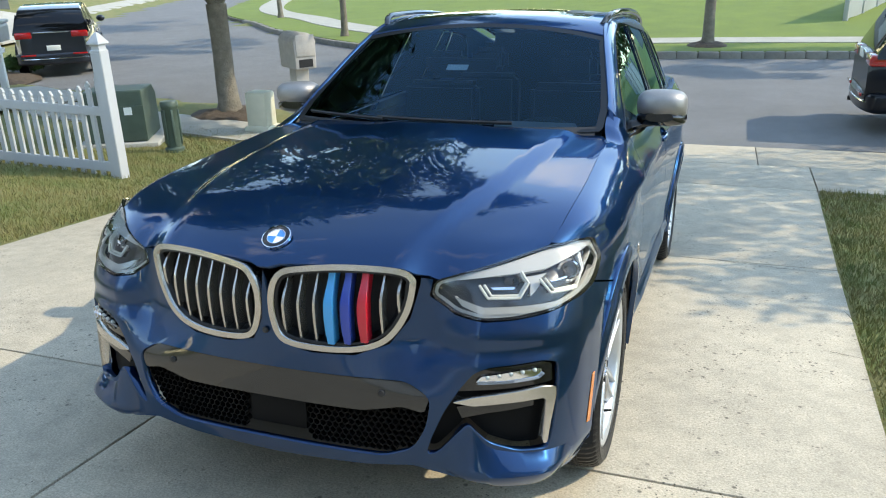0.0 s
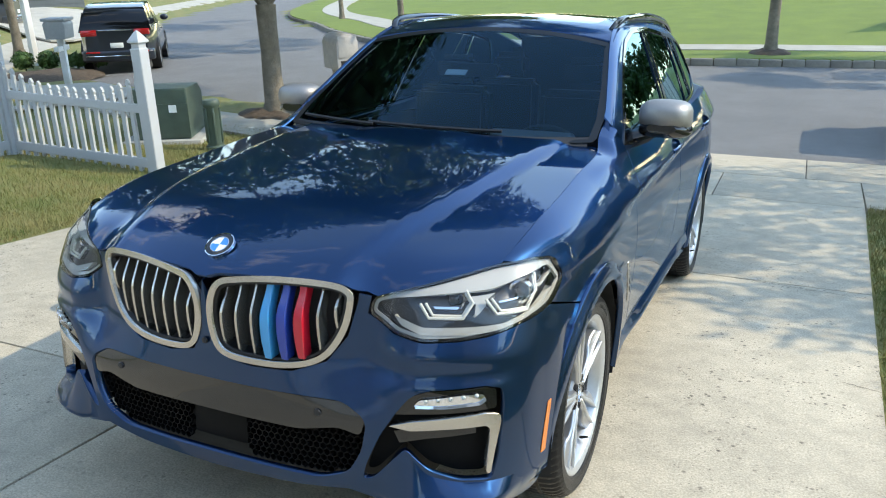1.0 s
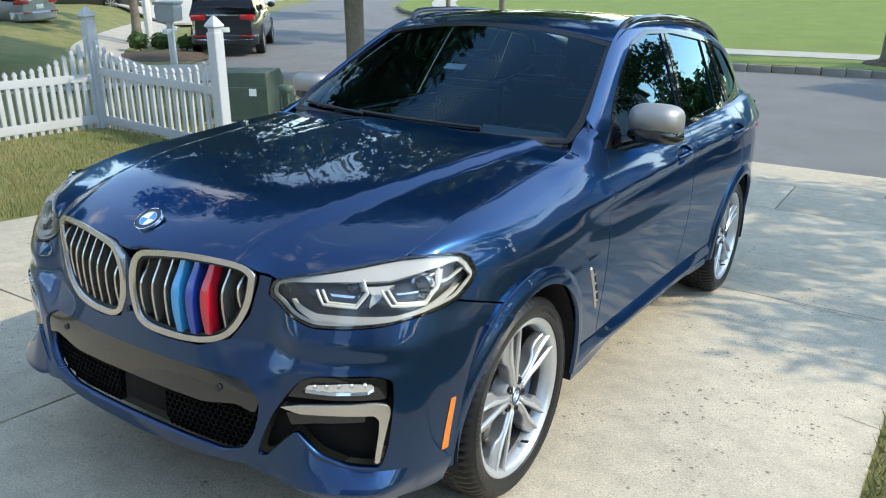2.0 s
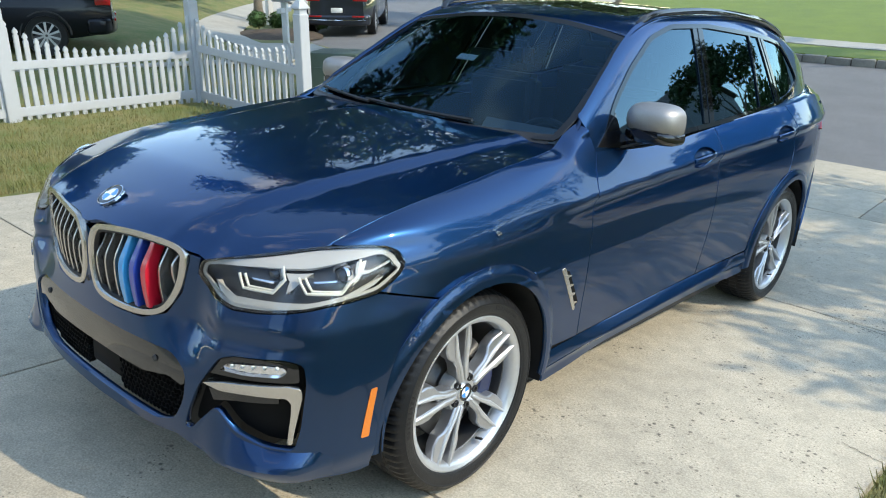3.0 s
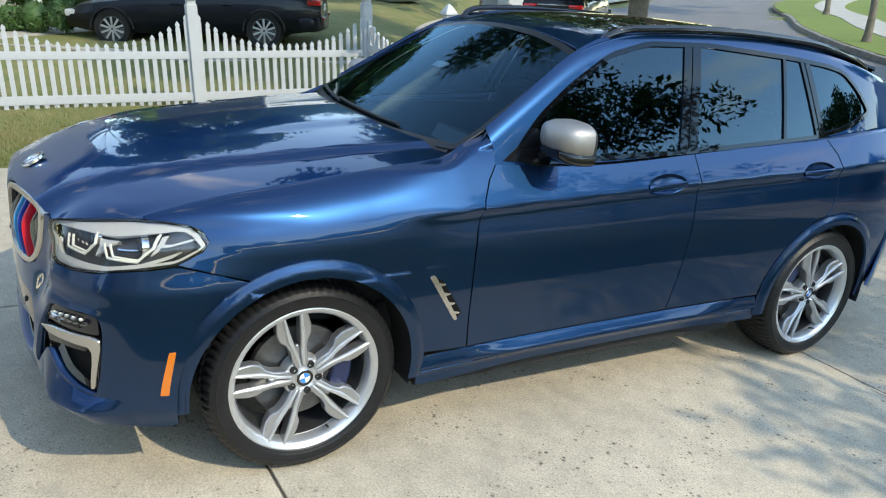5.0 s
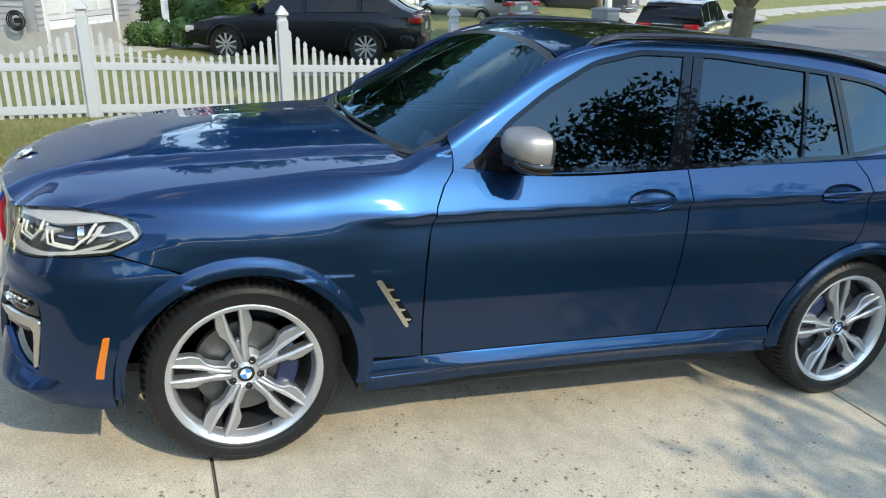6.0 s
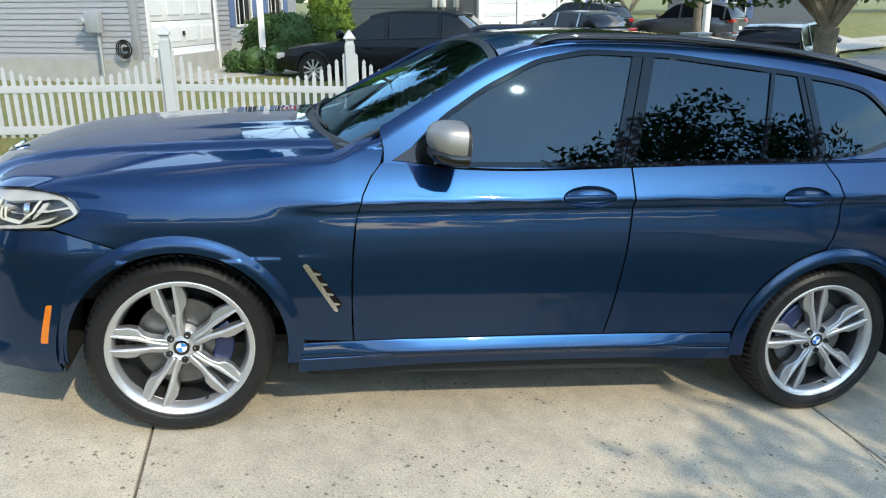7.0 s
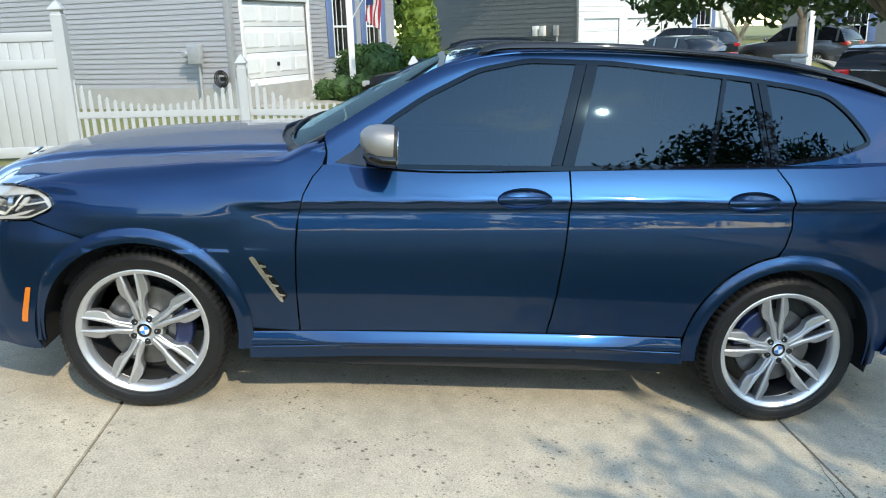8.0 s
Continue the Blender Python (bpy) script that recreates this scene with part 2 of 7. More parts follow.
def mesh_object(name, verts, faces, material, parent=None, smooth=False, label=""):
    me = bpy.data.meshes.new(name)
    me.from_pydata([tuple(v) for v in verts], [], [tuple(f) for f in faces])
    me.materials.append(material)
    if smooth:
        me.polygons.foreach_set("use_smooth", [True] * len(me.polygons))
    me.update()
    ob = new(name, me)
    ob.parent = parent
    return tagged(ob, label)


def part(name, bm, material, parent=None, label="", smooth=False, bevel=0.0):
    """One mesh object from a bmesh, under a thing or a part."""
    bmesh.ops.recalc_face_normals(bm, faces=bm.faces)
    me = bpy.data.meshes.new(name)
    bm.to_mesh(me)
    bm.free()
    me.materials.append(material)
    if smooth:
        me.polygons.foreach_set("use_smooth", [True] * len(me.polygons))
        me.set_sharp_from_angle(angle=radians(38))
    ob = new(name, me)
    ob.parent = parent
    if bevel:
        bv = ob.modifiers.new("edge", "BEVEL")
        bv.width, bv.segments, bv.limit_method = bevel, 2, "ANGLE"
    return tagged(ob, label)


def thing(name, label, category, m=None, group="", kind=""):
    ob = new(name)
    ob.empty_display_size = 0.1
    if m is not None:
        ob.matrix_world = m
    return tagged(ob, label, category, group, kind)


def box(bm, lo, hi, m=None):
    vs = [bm.verts.new((x, y, z)) for x in (lo[0], hi[0]) for y in (lo[1], hi[1]) for z in (lo[2], hi[2])]
    for f in ((0, 1, 3, 2), (4, 6, 7, 5), (0, 4, 5, 1), (2, 3, 7, 6), (0, 2, 6, 4), (1, 5, 7, 3)):
        bm.faces.new([vs[i] for i in f])
    if m is not None:
        bmesh.ops.transform(bm, matrix=m, verts=vs)
    return vs


def boxed(name, lo, hi, material, parent=None, label="", bevel=0.004):
    bm = bmesh.new()
    box(bm, lo, hi)
    if bevel:
        bmesh.ops.bevel(bm, geom=list(bm.edges), offset=bevel, segments=2, affect="EDGES", profile=0.5)
    return part(name, bm, material, parent, label, smooth=bevel > 0)


def prism(bm, poly, d, m=None):
    """A polygon in the xy plane, thickened from z = 0 to d."""
    a = [bm.verts.new((x, y, 0)) for x, y in poly]
    b = [bm.verts.new((x, y, d)) for x, y in poly]
    n = len(poly)
    bm.faces.new(a[::-1]), bm.faces.new(b)
    for i in range(n):
        bm.faces.new((a[i], a[(i + 1) % n], b[(i + 1) % n], b[i]))
    if m is not None:
        bmesh.ops.transform(bm, matrix=m, verts=a + b)
    return a + b


def lathe(bm, profile, n=32, m=None):
    """Turns (radius, height) pairs round the z axis."""
    rings = []
    made = []
    for r, z in profile:
        if r < 1e-5:
            ring = [bm.verts.new((0, 0, z))]
        else:
            ring = [bm.verts.new((r * math.cos(2 * math.pi * k / n), r * math.sin(2 * math.pi * k / n), z)) for k in range(n)]
        rings.append(ring)
        made += ring
    for a, b in zip(rings, rings[1:]):
        for k in range(n):
            q = [a[k % len(a)], a[(k + 1) % len(a)], b[(k + 1) % len(b)], b[k % len(b)]]
            q = list(dict.fromkeys(q))
            if len(q) > 2:
                bm.faces.new(q)
    if m is not None:
        bmesh.ops.transform(bm, matrix=m, verts=made)
    return made


def tube(bm, pts, radii, n=8, flat=1.0):
    """A tube along points; radii one number or one a point."""
    pts = [Vector(p) for p in pts]
    if not hasattr(radii, "__len__"):
        radii = [radii] * len(pts)
    rings = []
    side = None
    for i, p in enumerate(pts):
        d = (pts[min(i + 1, len(pts) - 1)] - pts[max(i - 1, 0)]).normalized()
        if side is None:
            side = d.orthogonal().normalized()
        side = (side - d * side.dot(d)).normalized()
        up = d.cross(side)
        rings.append([bm.verts.new(p + radii[i] * (math.cos(2 * math.pi * k / n) * side + flat * math.sin(2 * math.pi * k / n) * up)) for k in range(n)])
    for a, b in zip(rings, rings[1:]):
        for k in range(n):
            bm.faces.new((a[k], a[(k + 1) % n], b[(k + 1) % n], b[k]))
    bm.faces.new(rings[0][::-1]), bm.faces.new(rings[-1])


def pchip(*pts):
    """A smooth curve through (x, y) pairs that does not overshoot."""
    xs, ys = (np.array(v, float) for v in zip(*pts))
    h = np.diff(xs)
    d = np.diff(ys) / h
    m = np.zeros(len(xs))
    m[0], m[-1] = d[0], d[-1]
    for i in range(1, len(d)):
        m[i] = 2 * d[i - 1] * d[i] / (d[i - 1] + d[i]) if d[i - 1] * d[i] > 0 else 0.0

    def f(x):
        x = np.clip(x, xs[0], xs[-1])
        i = np.clip(np.searchsorted(xs, x) - 1, 0, len(h) - 1)
        t = (x - xs[i]) / h[i]
        return (1 + 2 * t) * (1 - t) ** 2 * ys[i] + t * (1 - t) ** 2 * h[i] * m[i] + t * t * (3 - 2 * t) * ys[i + 1] + t * t * (t - 1) * h[i] * m[i + 1]
    return f


def fair(*pts):
    """A natural cubic through (x, y) pairs: no sudden change of curvature."""
    xs, ys = (np.array(v, float) for v in zip(*pts))
    n = len(xs)
    h = np.diff(xs)
    A, r = np.eye(n), np.zeros(n)
    for i in range(1, n - 1):
        A[i, i - 1:i + 2] = h[i - 1], 2 * (h[i - 1] + h[i]), h[i]
        r[i] = 6 * ((ys[i + 1] - ys[i]) / h[i] - (ys[i] - ys[i - 1]) / h[i - 1])
    M = np.linalg.solve(A, r)

    def f(x):
        x = np.asarray(x, float)
        q = np.clip(x, xs[0], xs[-1])
        i = np.clip(np.searchsorted(xs, q) - 1, 0, n - 2)
        a, b = (xs[i + 1] - q) / h[i], (q - xs[i]) / h[i]
        y = a * ys[i] + b * ys[i + 1] + ((a ** 3 - a) * M[i] + (b ** 3 - b) * M[i + 1]) * h[i] ** 2 / 6
        s0 = (ys[1] - ys[0]) / h[0] - h[0] * M[1] / 6
        s1 = (ys[-1] - ys[-2]) / h[-1] + h[-1] * M[-2] / 6
        return y + np.minimum(x - xs[0], 0) * s0 + np.maximum(x - xs[-1], 0) * s1
    return f


def ease(x, a, b):
    t = np.clip((np.asarray(x, float) - a) / (b - a), 0, 1)
    return t * t * (3 - 2 * t)


def spline(pts, closed=True, n=8):
    """Catmull-Rom through 2D or 3D points."""
    p = [np.array(q, float) for q in pts]
    k = len(p)
    out = []
    for i in range(k if closed else k - 1):
        a, b, c, d = (p[(i + j) % k] if closed else p[min(max(i + j, 0), k - 1)] for j in (-1, 0, 1, 2))
        for s in range(n):
            t = s / n
            out.append(0.5 * (2 * b + (c - a) * t + (2 * a - 5 * b + 4 * c - d) * t * t + (3 * b - a - 3 * c + d) * t ** 3))
    if not closed:
        out.append(p[-1])
    return [tuple(q) for q in out]


def rounded(pts, r, n=5):
    """A closed 2D polygon with its corners rounded by about r."""
    out = []
    k = len(pts)
    for i in range(k):
        a, b, c = (np.array(pts[(i + j) % k], float) for j in (-1, 0, 1))
        u, v = a - b, c - b
        ru = min(r, 0.45 * np.linalg.norm(u)) / np.linalg.norm(u)
        rv = min(r, 0.45 * np.linalg.norm(v)) / np.linalg.norm(v)
        p, q = b + u * ru, b + v * rv
        for s in range(n + 1):
            t = s / n
            out.append(tuple((1 - t) ** 2 * p + 2 * t * (1 - t) * b + t * t * q))
    return out


def dense(poly, step):
    out = []
    k = len(poly)
    for i in range(k):
        a, b = np.array(poly[i], float), np.array(poly[(i + 1) % k], float)
        n = max(1, int(math.ceil(np.linalg.norm(b - a) / step)))
        out += [tuple(a + (b - a) * s / n) for s in range(n)]
    return out


def inside(P, polys):
    P = np.asarray(P, float)
    odd = np.zeros(len(P), bool)
    for poly in polys:
        q = np.asarray(poly, float)
        for a, b in zip(q, np.roll(q, -1, 0)):
            if a[1] == b[1]:
                continue
            cross = ((a[1] > P[:, 1]) != (b[1] > P[:, 1])) & (P[:, 0] < (b[0] - a[0]) * (P[:, 1] - a[1]) / (b[1] - a[1]) + a[0])
            odd ^= cross
    return odd


def panel(name, f, polys, step, material, parent, sign=1, mirror=False, lip=0.014, label="", raise_by=0.0):
    """A pressed panel: the surface f(u, v) inside the first outline and outside the others, with folded edges.
    sign turns its outer side; mirror builds it for the other side of the car."""
    polys = [dense(p, step * 0.8) for p in polys]
    pts, edges = [], []
    for p in polys:
        n0 = len(pts)
        pts += p
        edges += [(n0 + i, n0 + (i + 1) % len(p)) for i in range(len(p))]
    B = np.array(pts)
    lo, hi = B.min(0), B.max(0)
    gu, gv = np.meshgrid(np.arange(lo[0] + step / 2, hi[0], step), np.arange(lo[1] + step / 2, hi[1], step))
    G = np.stack([gu.ravel(), gv.ravel()], 1)
    G = G[inside(G, polys)]
    if len(G):
        far = np.ones(len(G), bool)
        for k in range(0, len(G), 2000):
            far[k:k + 2000] = ((G[k:k + 2000, None, :] - B[None]) ** 2).sum(2).min(1) > (0.5 * step) ** 2
        G = G[far]
    allp = [Vector(p) for p in pts] + [Vector(p) for p in G]
    vs, _, fs, *_ = delaunay_2d_cdt(allp, edges, [], 0, 1e-6)
    P = np.array([tuple(v) for v in vs])
    T = np.array(fs)
    T = T[inside(P[T].mean(1), polys)]
    used, inv = np.unique(T, return_inverse=True)
    P, T = P[used], inv.reshape(-1, 3)
    e = 0.004
    X = f(P[:, 0], P[:, 1])
    N = np.cross(f(P[:, 0] + e, P[:, 1]) - f(P[:, 0] - e, P[:, 1]), f(P[:, 0], P[:, 1] + e) - f(P[:, 0], P[:, 1] - e)) * sign
    N /= np.linalg.norm(N, axis=1)[:, None] + 1e-12
    X = X + N * raise_by
    area = np.cross(P[T[:, 1]] - P[T[:, 0]], P[T[:, 2]] - P[T[:, 0]])
    T = np.where((area * sign > 0)[:, None], T, T[:, ::-1])
    count = {}
    for t in T:
        for a, b in ((t[0], t[1]), (t[1], t[2]), (t[2], t[0])):
            count[(a, b)] = count.get((a, b), 0) + 1
    rim = [(a, b) for a, b in count if (b, a) not in count]
    V, NN, F = list(X), list(N), [tuple(t) for t in T]
    if lip:
        for a, b in rim:
            d = X[b] - X[a]
            o = np.cross(d, N[a] + N[b])
            o /= np.linalg.norm(o) + 1e-12
            k = len(V)
            V += [X[a], X[b], X[b] - N[b] * lip - o * 0.25 * lip, X[a] - N[a] * lip - o * 0.25 * lip]
            na, nb = (N[a] + o * 1.0), (N[b] + o * 1.0)
            NN += [na / np.linalg.norm(na), nb / np.linalg.norm(nb), o, o]
            F.append((k + 1, k, k + 3, k + 2))
    V, NN = np.array(V), np.array(NN)
    if mirror:
        V, NN = V * (-1, 1, 1), NN * (-1, 1, 1)
        F = [q[::-1] for q in F]
    ob = mesh_object(name, V, F, material, parent, True, label)
    ob.data.normals_split_custom_set_from_vertices([tuple(n) for n in NN])
    return ob


# ---- ground ----
GRADE = 0.0885
ROAD_Z = -0.6
NEAR_EDGE = np.array(spline([(70, 5.4), (42, 6.6), (26, 7.3), (17, 7.75), (12, 7.95), (7, 8.05), (2.6, 8.05), (0, 7.9), (-3, 8.3), (-6.3, 9.1), (-10, 10.0), (-14.6, 11.3), (-18, 14.5), (-21, 18.5), (-25, 24.5), (-33, 38), (-50, 75)], False, 10))
FAR_EDGE = np.array(spline([(70, 15.6), (42, 16.5), (26, 17.0), (17, 17.25), (12, 17.35), (7.5, 17.35), (3.6, 17.25), (0, 16.95), (-3.5, 16.5), (-6.8, 17.0), (-9.5, 18.7), (-12.8, 21.4), (-16.6, 25.3), (-25.5, 36.5), (-42, 74)], False, 10))


def beyond(edge, x, y):
    """Distance from an edge line, positive on its far side."""
    d = np.array([x, y]) - edge
    i = int(np.argmin((d ** 2).sum(1)))
    t = edge[min(i + 1, len(edge) - 1)] - edge[max(i - 1, 0)]
    t = t / np.linalg.norm(t)
    return float(t[1] * d[i][0] - t[0] * d[i][1])


left_rise = pchip((-9, 0.1), (-1.0, 0.0), (1.4, -0.1), (3.8, -0.2), (5.4, -0.4), (7.4, -0.48), (9.5, -0.53))


def drive_z(y):
    """The driveway falls evenly to the rear wheels and flattens towards the pavement."""
    return float(np.interp(y, (-20, 2.89, 5.45, 6.5, 8.0), (20 * GRADE, -2.89 * GRADE, -0.415, -0.45, -0.59)))


def drive_edge(y):
    """The driveway's edge along the side lawn."""
    return 1.915 + 0.031 * min(y, 5.45)


def ground_z(x, y):
    a, b = beyond(NEAR_EDGE, x, y), beyond(FAR_EDGE, x, y)
    if b > 0.3:
        return ROAD_Z + 0.14 + 0.045 * max(0, b - 3.1) * (1 - 0.6 * float(ease(b, 10, 60)))
    if a > 0:
        return ROAD_Z - 0.06
    drive = drive_z(max(y, -9.0))
    z = drive + (float(left_rise(y)) - drive) * float(ease(-x, 3.95, 6.4))
    if x < -9:
        z = z + (0.17 - z) * float(ease(-x, 9, 13)) * float(ease(-a, 1.0, 5.0))
    return z + (ROAD_Z + 0.07 - z) * float(ease(a, -2.4, -0.1))


def ground_sheet():
    """One sheet to the horizon; finer near the camera."""
    xs = np.r_[-500, -200, -100, -70, np.arange(-50, -12, 1.2), np.arange(-12, 14, 0.3), np.arange(14, 45, 1.5), 60, 100, 200, 500]
    ys = np.r_[-300, -80, -40, np.arange(-25, -6, 1.5), np.arange(-6, 24, 0.3), np.arange(24, 60, 1.5), 80, 130, 250, 700]
    verts, faces, far = [], [], []
    for y in ys:
        for x in xs:
            under = (-4.05 < x < 2.05 and -20 < y < 8.2) or (1 < x < 12.2 and 5.3 < y < 8.2)
            verts.append((x, y, ground_z(x, y) - (0.09 if under else 0.0)))
    n = len(xs)
    for j in range(len(ys) - 1):
        for i in range(n - 1):
            faces.append((j * n + i, j * n + i + 1, (j + 1) * n + i + 1, (j + 1) * n + i))
            far.append(int(beyond(FAR_EDGE, (xs[i] + xs[i + 1]) / 2, (ys[j] + ys[j + 1]) / 2) > 0))
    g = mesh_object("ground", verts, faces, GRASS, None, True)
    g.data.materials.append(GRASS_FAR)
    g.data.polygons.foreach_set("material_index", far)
    return tagged(g, "mown lawn, green with straw-coloured dry patches", "lawn", kind="structure")


ground = ground_sheet()


def band(name, line, d0, d1, z, material, label, category, thick=0.06):
    """A raised band along a line, between two offsets to its far side."""
    t = np.gradient(line, axis=0)
    t /= np.linalg.norm(t, axis=1)[:, None]
    nrm = np.stack([t[:, 1], -t[:, 0]], 1)
    bm = bmesh.new()
    rows = []
    for p, q in zip(line, nrm):
        a, b = p + q * d0, p + q * d1
        za, zb = (z, z) if z is not None else (ground_z(*a) + 0.035, ground_z(*b) + 0.035)
        rows.append([bm.verts.new((a[0], a[1], za)), bm.verts.new((b[0], b[1], zb)), bm.verts.new((b[0], b[1], zb - thick)), bm.verts.new((a[0], a[1], za - thick))])
    for a, b in zip(rows, rows[1:]):
        for k in range(4):
            bm.faces.new((a[k], a[(k + 1) % 4], b[(k + 1) % 4], b[k]))
    return tagged(part(name, bm, material), label, category, kind="structure")


road_outline = [tuple(p) for p in NEAR_EDGE] + [tuple(p) for p in FAR_EDGE[::-1]]
bm = bmesh.new()
prism(bm, road_outline, 0.05, Matrix.Translation((0, 0, ROAD_Z - 0.05)))
bmesh.ops.triangulate(bm, faces=[f for f in bm.faces if len(f.verts) > 4])
tagged(part("road", bm, ASPHALT), "worn grey asphalt road", "road", kind="structure")
kerb = band("kerb", FAR_EDGE, 0.0, 0.12, ROAD_Z + 0.13, JOINT, "stone kerb along the far side, darkened for shade", "kerb", 0.2)
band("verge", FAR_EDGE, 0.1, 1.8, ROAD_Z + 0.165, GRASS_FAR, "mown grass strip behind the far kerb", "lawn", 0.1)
band("pavement_1", FAR_EDGE, 1.75, 3.0, ROAD_Z + 0.185, CONCRETE_OLD, "pale concrete pavement across the road", "pavement")
band("pavement_2", NEAR_EDGE[NEAR_EDGE[:, 0] < -4.0], -2.45, -1.25, None, CONCRETE_OLD, "pale concrete pavement behind the verge", "pavement")
# the far kerb's single blocks
line = FAR_EDGE[(FAR_EDGE[:, 0] > -19) & (FAR_EDGE[:, 0] < 9)]
dist = np.r_[0, np.cumsum(np.linalg.norm(np.diff(line, axis=0), axis=1))]
block = None
s_ = 0.0
while s_ < dist[-1] - 0.5:
    ln = 0.42 + 0.1 * random.random()
    p = np.array([np.interp(s_ + ln / 2, dist, line[:, k]) for k in (0, 1)])
    q = np.array([np.interp(s_ + ln, dist, line[:, k]) for k in (0, 1)])
    if block is None:
        block = boxed("kerb_stone", (-0.215, -0.09, -0.2), (0.215, 0.09, 0.0), KERB, kerb, bevel=0.02)
        ob = block
    else:
        ob = new("kerb_stone", block.data)
        ob.parent = kerb
    ob.matrix_basis = pose(p[0], p[1] + 0.05, ROAD_Z + 0.155 + random.uniform(-0.008, 0.008), random.uniform(-2, 2), random.uniform(-1.5, 1.5), math.degrees(math.atan2(q[1] - p[1], q[0] - p[0]))) @ Matrix.Diagonal((ln / 0.45, 1, 1, 1))
    s_ += ln
# broad driveway of the far houses
bm = bmesh.new()
far_drive = spline([(-21.3, 17.4), (-24.2, 17.0), (-29.5, 18.2), (-30.5, 22.5), (-29.5, 26.5), (-27.2, 27.2), (-24.6, 23.0)], True, 3)
vs_ = [bm.verts.new((x, y, ground_z(x, y) + 0.09)) for x, y in far_drive]
mid_ = bm.verts.new((-26.6, 21.5, ground_z(-26.6, 21.5) + 0.09))
for i in range(len(vs_)):
    bm.faces.new((vs_[i], vs_[(i + 1) % len(vs_)], mid_))
bmesh.ops.recalc_face_normals(bm, faces=bm.faces)
fd_ = part("far_drive", bm, CONCRETE_OLD)
fd_.modifiers.new("slab", "SOLIDIFY").thickness = 0.06
tagged(fd_, "pale concrete driveway in front of the far houses", "driveway", kind="structure")
bm = bmesh.new()
prism(bm, [(-10.1, 9.4), (-12.6, 10.3), (-14.1, 1.2), (-15.9, -0.3), (-12.6, -1.8), (-11.6, 0.0), (-10.3, 2.0)][::-1], 0.03, Matrix.Translation((0, 0, 0.0)))
for v in bm.verts:
    v.co.z += ground_z(v.co.x, v.co.y) + 0.015
tagged(part("neighbour_drive", bm, CONCRETE_OLD), "grey concrete driveway of the next house", "driveway", kind="structure")

# driveway of cast slabs with open joints
drive = thing("driveway", "pale concrete driveway of large slabs with dark joints", "driveway", kind="structure")
EDGES = (-9.2, -6.19, -3.17, -0.15, 2.89, 5.45, 6.5, 7.98)


def slab(parent, x0, x1, y0, y1, along=False):
    """One cast slab between two joints; along lets its outer side follow the lawn's edge."""
    g = 0.006
    bm = bmesh.new()
    rows = []
    for y in (y0 + g, y1 - g):
        xa, xb = x0 + g, (drive_edge(y) if along else x1 - g)
        rows.append([bm.verts.new((x, y, drive_z(y) + dz)) for x, dz in ((xa, 0), (xb, 0), (xb, -0.1), (xa, -0.1))])
    a, b = rows
    for k in range(4):
        bm.faces.new((a[k], a[(k + 1) % 4], b[(k + 1) % 4], b[k]))
    bm.faces.new(a), bm.faces.new(b)
    bmesh.ops.recalc_face_normals(bm, faces=bm.faces)
    bmesh.ops.bevel(bm, geom=list(bm.edges), offset=0.005, segments=2, affect="EDGES", profile=0.5)
    part("slab", bm, CONCRETE, parent, "", True)


LONG = -0.94
for y0, y1 in zip(EDGES[:5], EDGES[1:6]):
    slab(drive, LONG, 0, y0, y1, True)
for y0, y1 in zip((-9.2, -6.05, -3.03, -0.015, 2.95), (-6.05, -3.03, -0.015, 2.95, 5.45)):
    slab(drive, -3.86, LONG, y0, y1)
for x0, x1 in ((-3.86, LONG), (LONG, 0.745), (0.745, 2.09)):
    slab(drive, x0, x1, 5.45, 6.5)
for x0, x1 in ((-3.86, LONG), (LONG, 1.57), (1.57, 4.3)):
    slab(drive, x0, x1, 6.5, 7.98)
bm = bmesh.new()
rows = []
for y in (-9.18,) + EDGES[4:]:
    rows.append([bm.verts.new((x, y - 0.02, drive_z(y - 0.02) + dz)) for x, dz in ((-3.84, -0.014), (1.86, -0.014), (1.86, -0.08), (-3.84, -0.08))])
for a, b in zip(rows, rows[1:]):
    for k in range(4):
        bm.faces.new((a[k], a[(k + 1) % 4], b[(k + 1) % 4], b[k]))
part("joint_filler", bm, JOINT, drive, "dark dirt in the joints")
# a hairline crack that leaves the joint behind the car, and a short one at the lawn's edge
rng = random.Random(17)
for x0, y0, x1, y1 in ((1.18, 2.875, 1.99, 2.775), (1.78, 1.36, 1.96, 1.31)):
    bm = bmesh.new()
    n = 14
    lo, hi = [], []
    for k in range(n + 1):
        u = k / n
        x, y = x0 + (x1 - x0) * u, y0 + (y1 - y0) * u + rng.uniform(-0.006, 0.006)
        w = 0.0009 + 0.0013 * math.sin(math.pi * u)
        lo.append(bm.verts.new((x, y - w, drive_z(y) + 0.003)))
        hi.append(bm.verts.new((x, y + w, drive_z(y) + 0.003)))
    for k in range(n):
        bm.faces.new((lo[k], lo[k + 1], hi[k + 1], hi[k]))
    part("crack", bm, JOINT, drive, "dark hairline crack")
apron = thing("apron", "pale concrete pavement and apron beside the driveway", "pavement", kind="structure")
for x0, x1 in ((2.09, 4.3), (4.3, 6.9), (6.9, 9.4), (9.4, 12.0)):
    for y0, y1 in ((5.45, 6.5), (6.5, 7.98)):
        if (x0, y0) != (2.09, 6.5):
            slab(apron, x0, x1, y0, y1)


# ---- the blue car: surfaces in its own frame (x to its left, y to its rear, z up, origin under the front axle) ----
SLOPE = 5.06
HUB_Z, BASE = 0.3625, 2.864
car = thing("suv", "dark blue metallic SUV parked on the concrete driveway", "car", pose(0, -0.032, 0, -SLOPE, 0, 0))

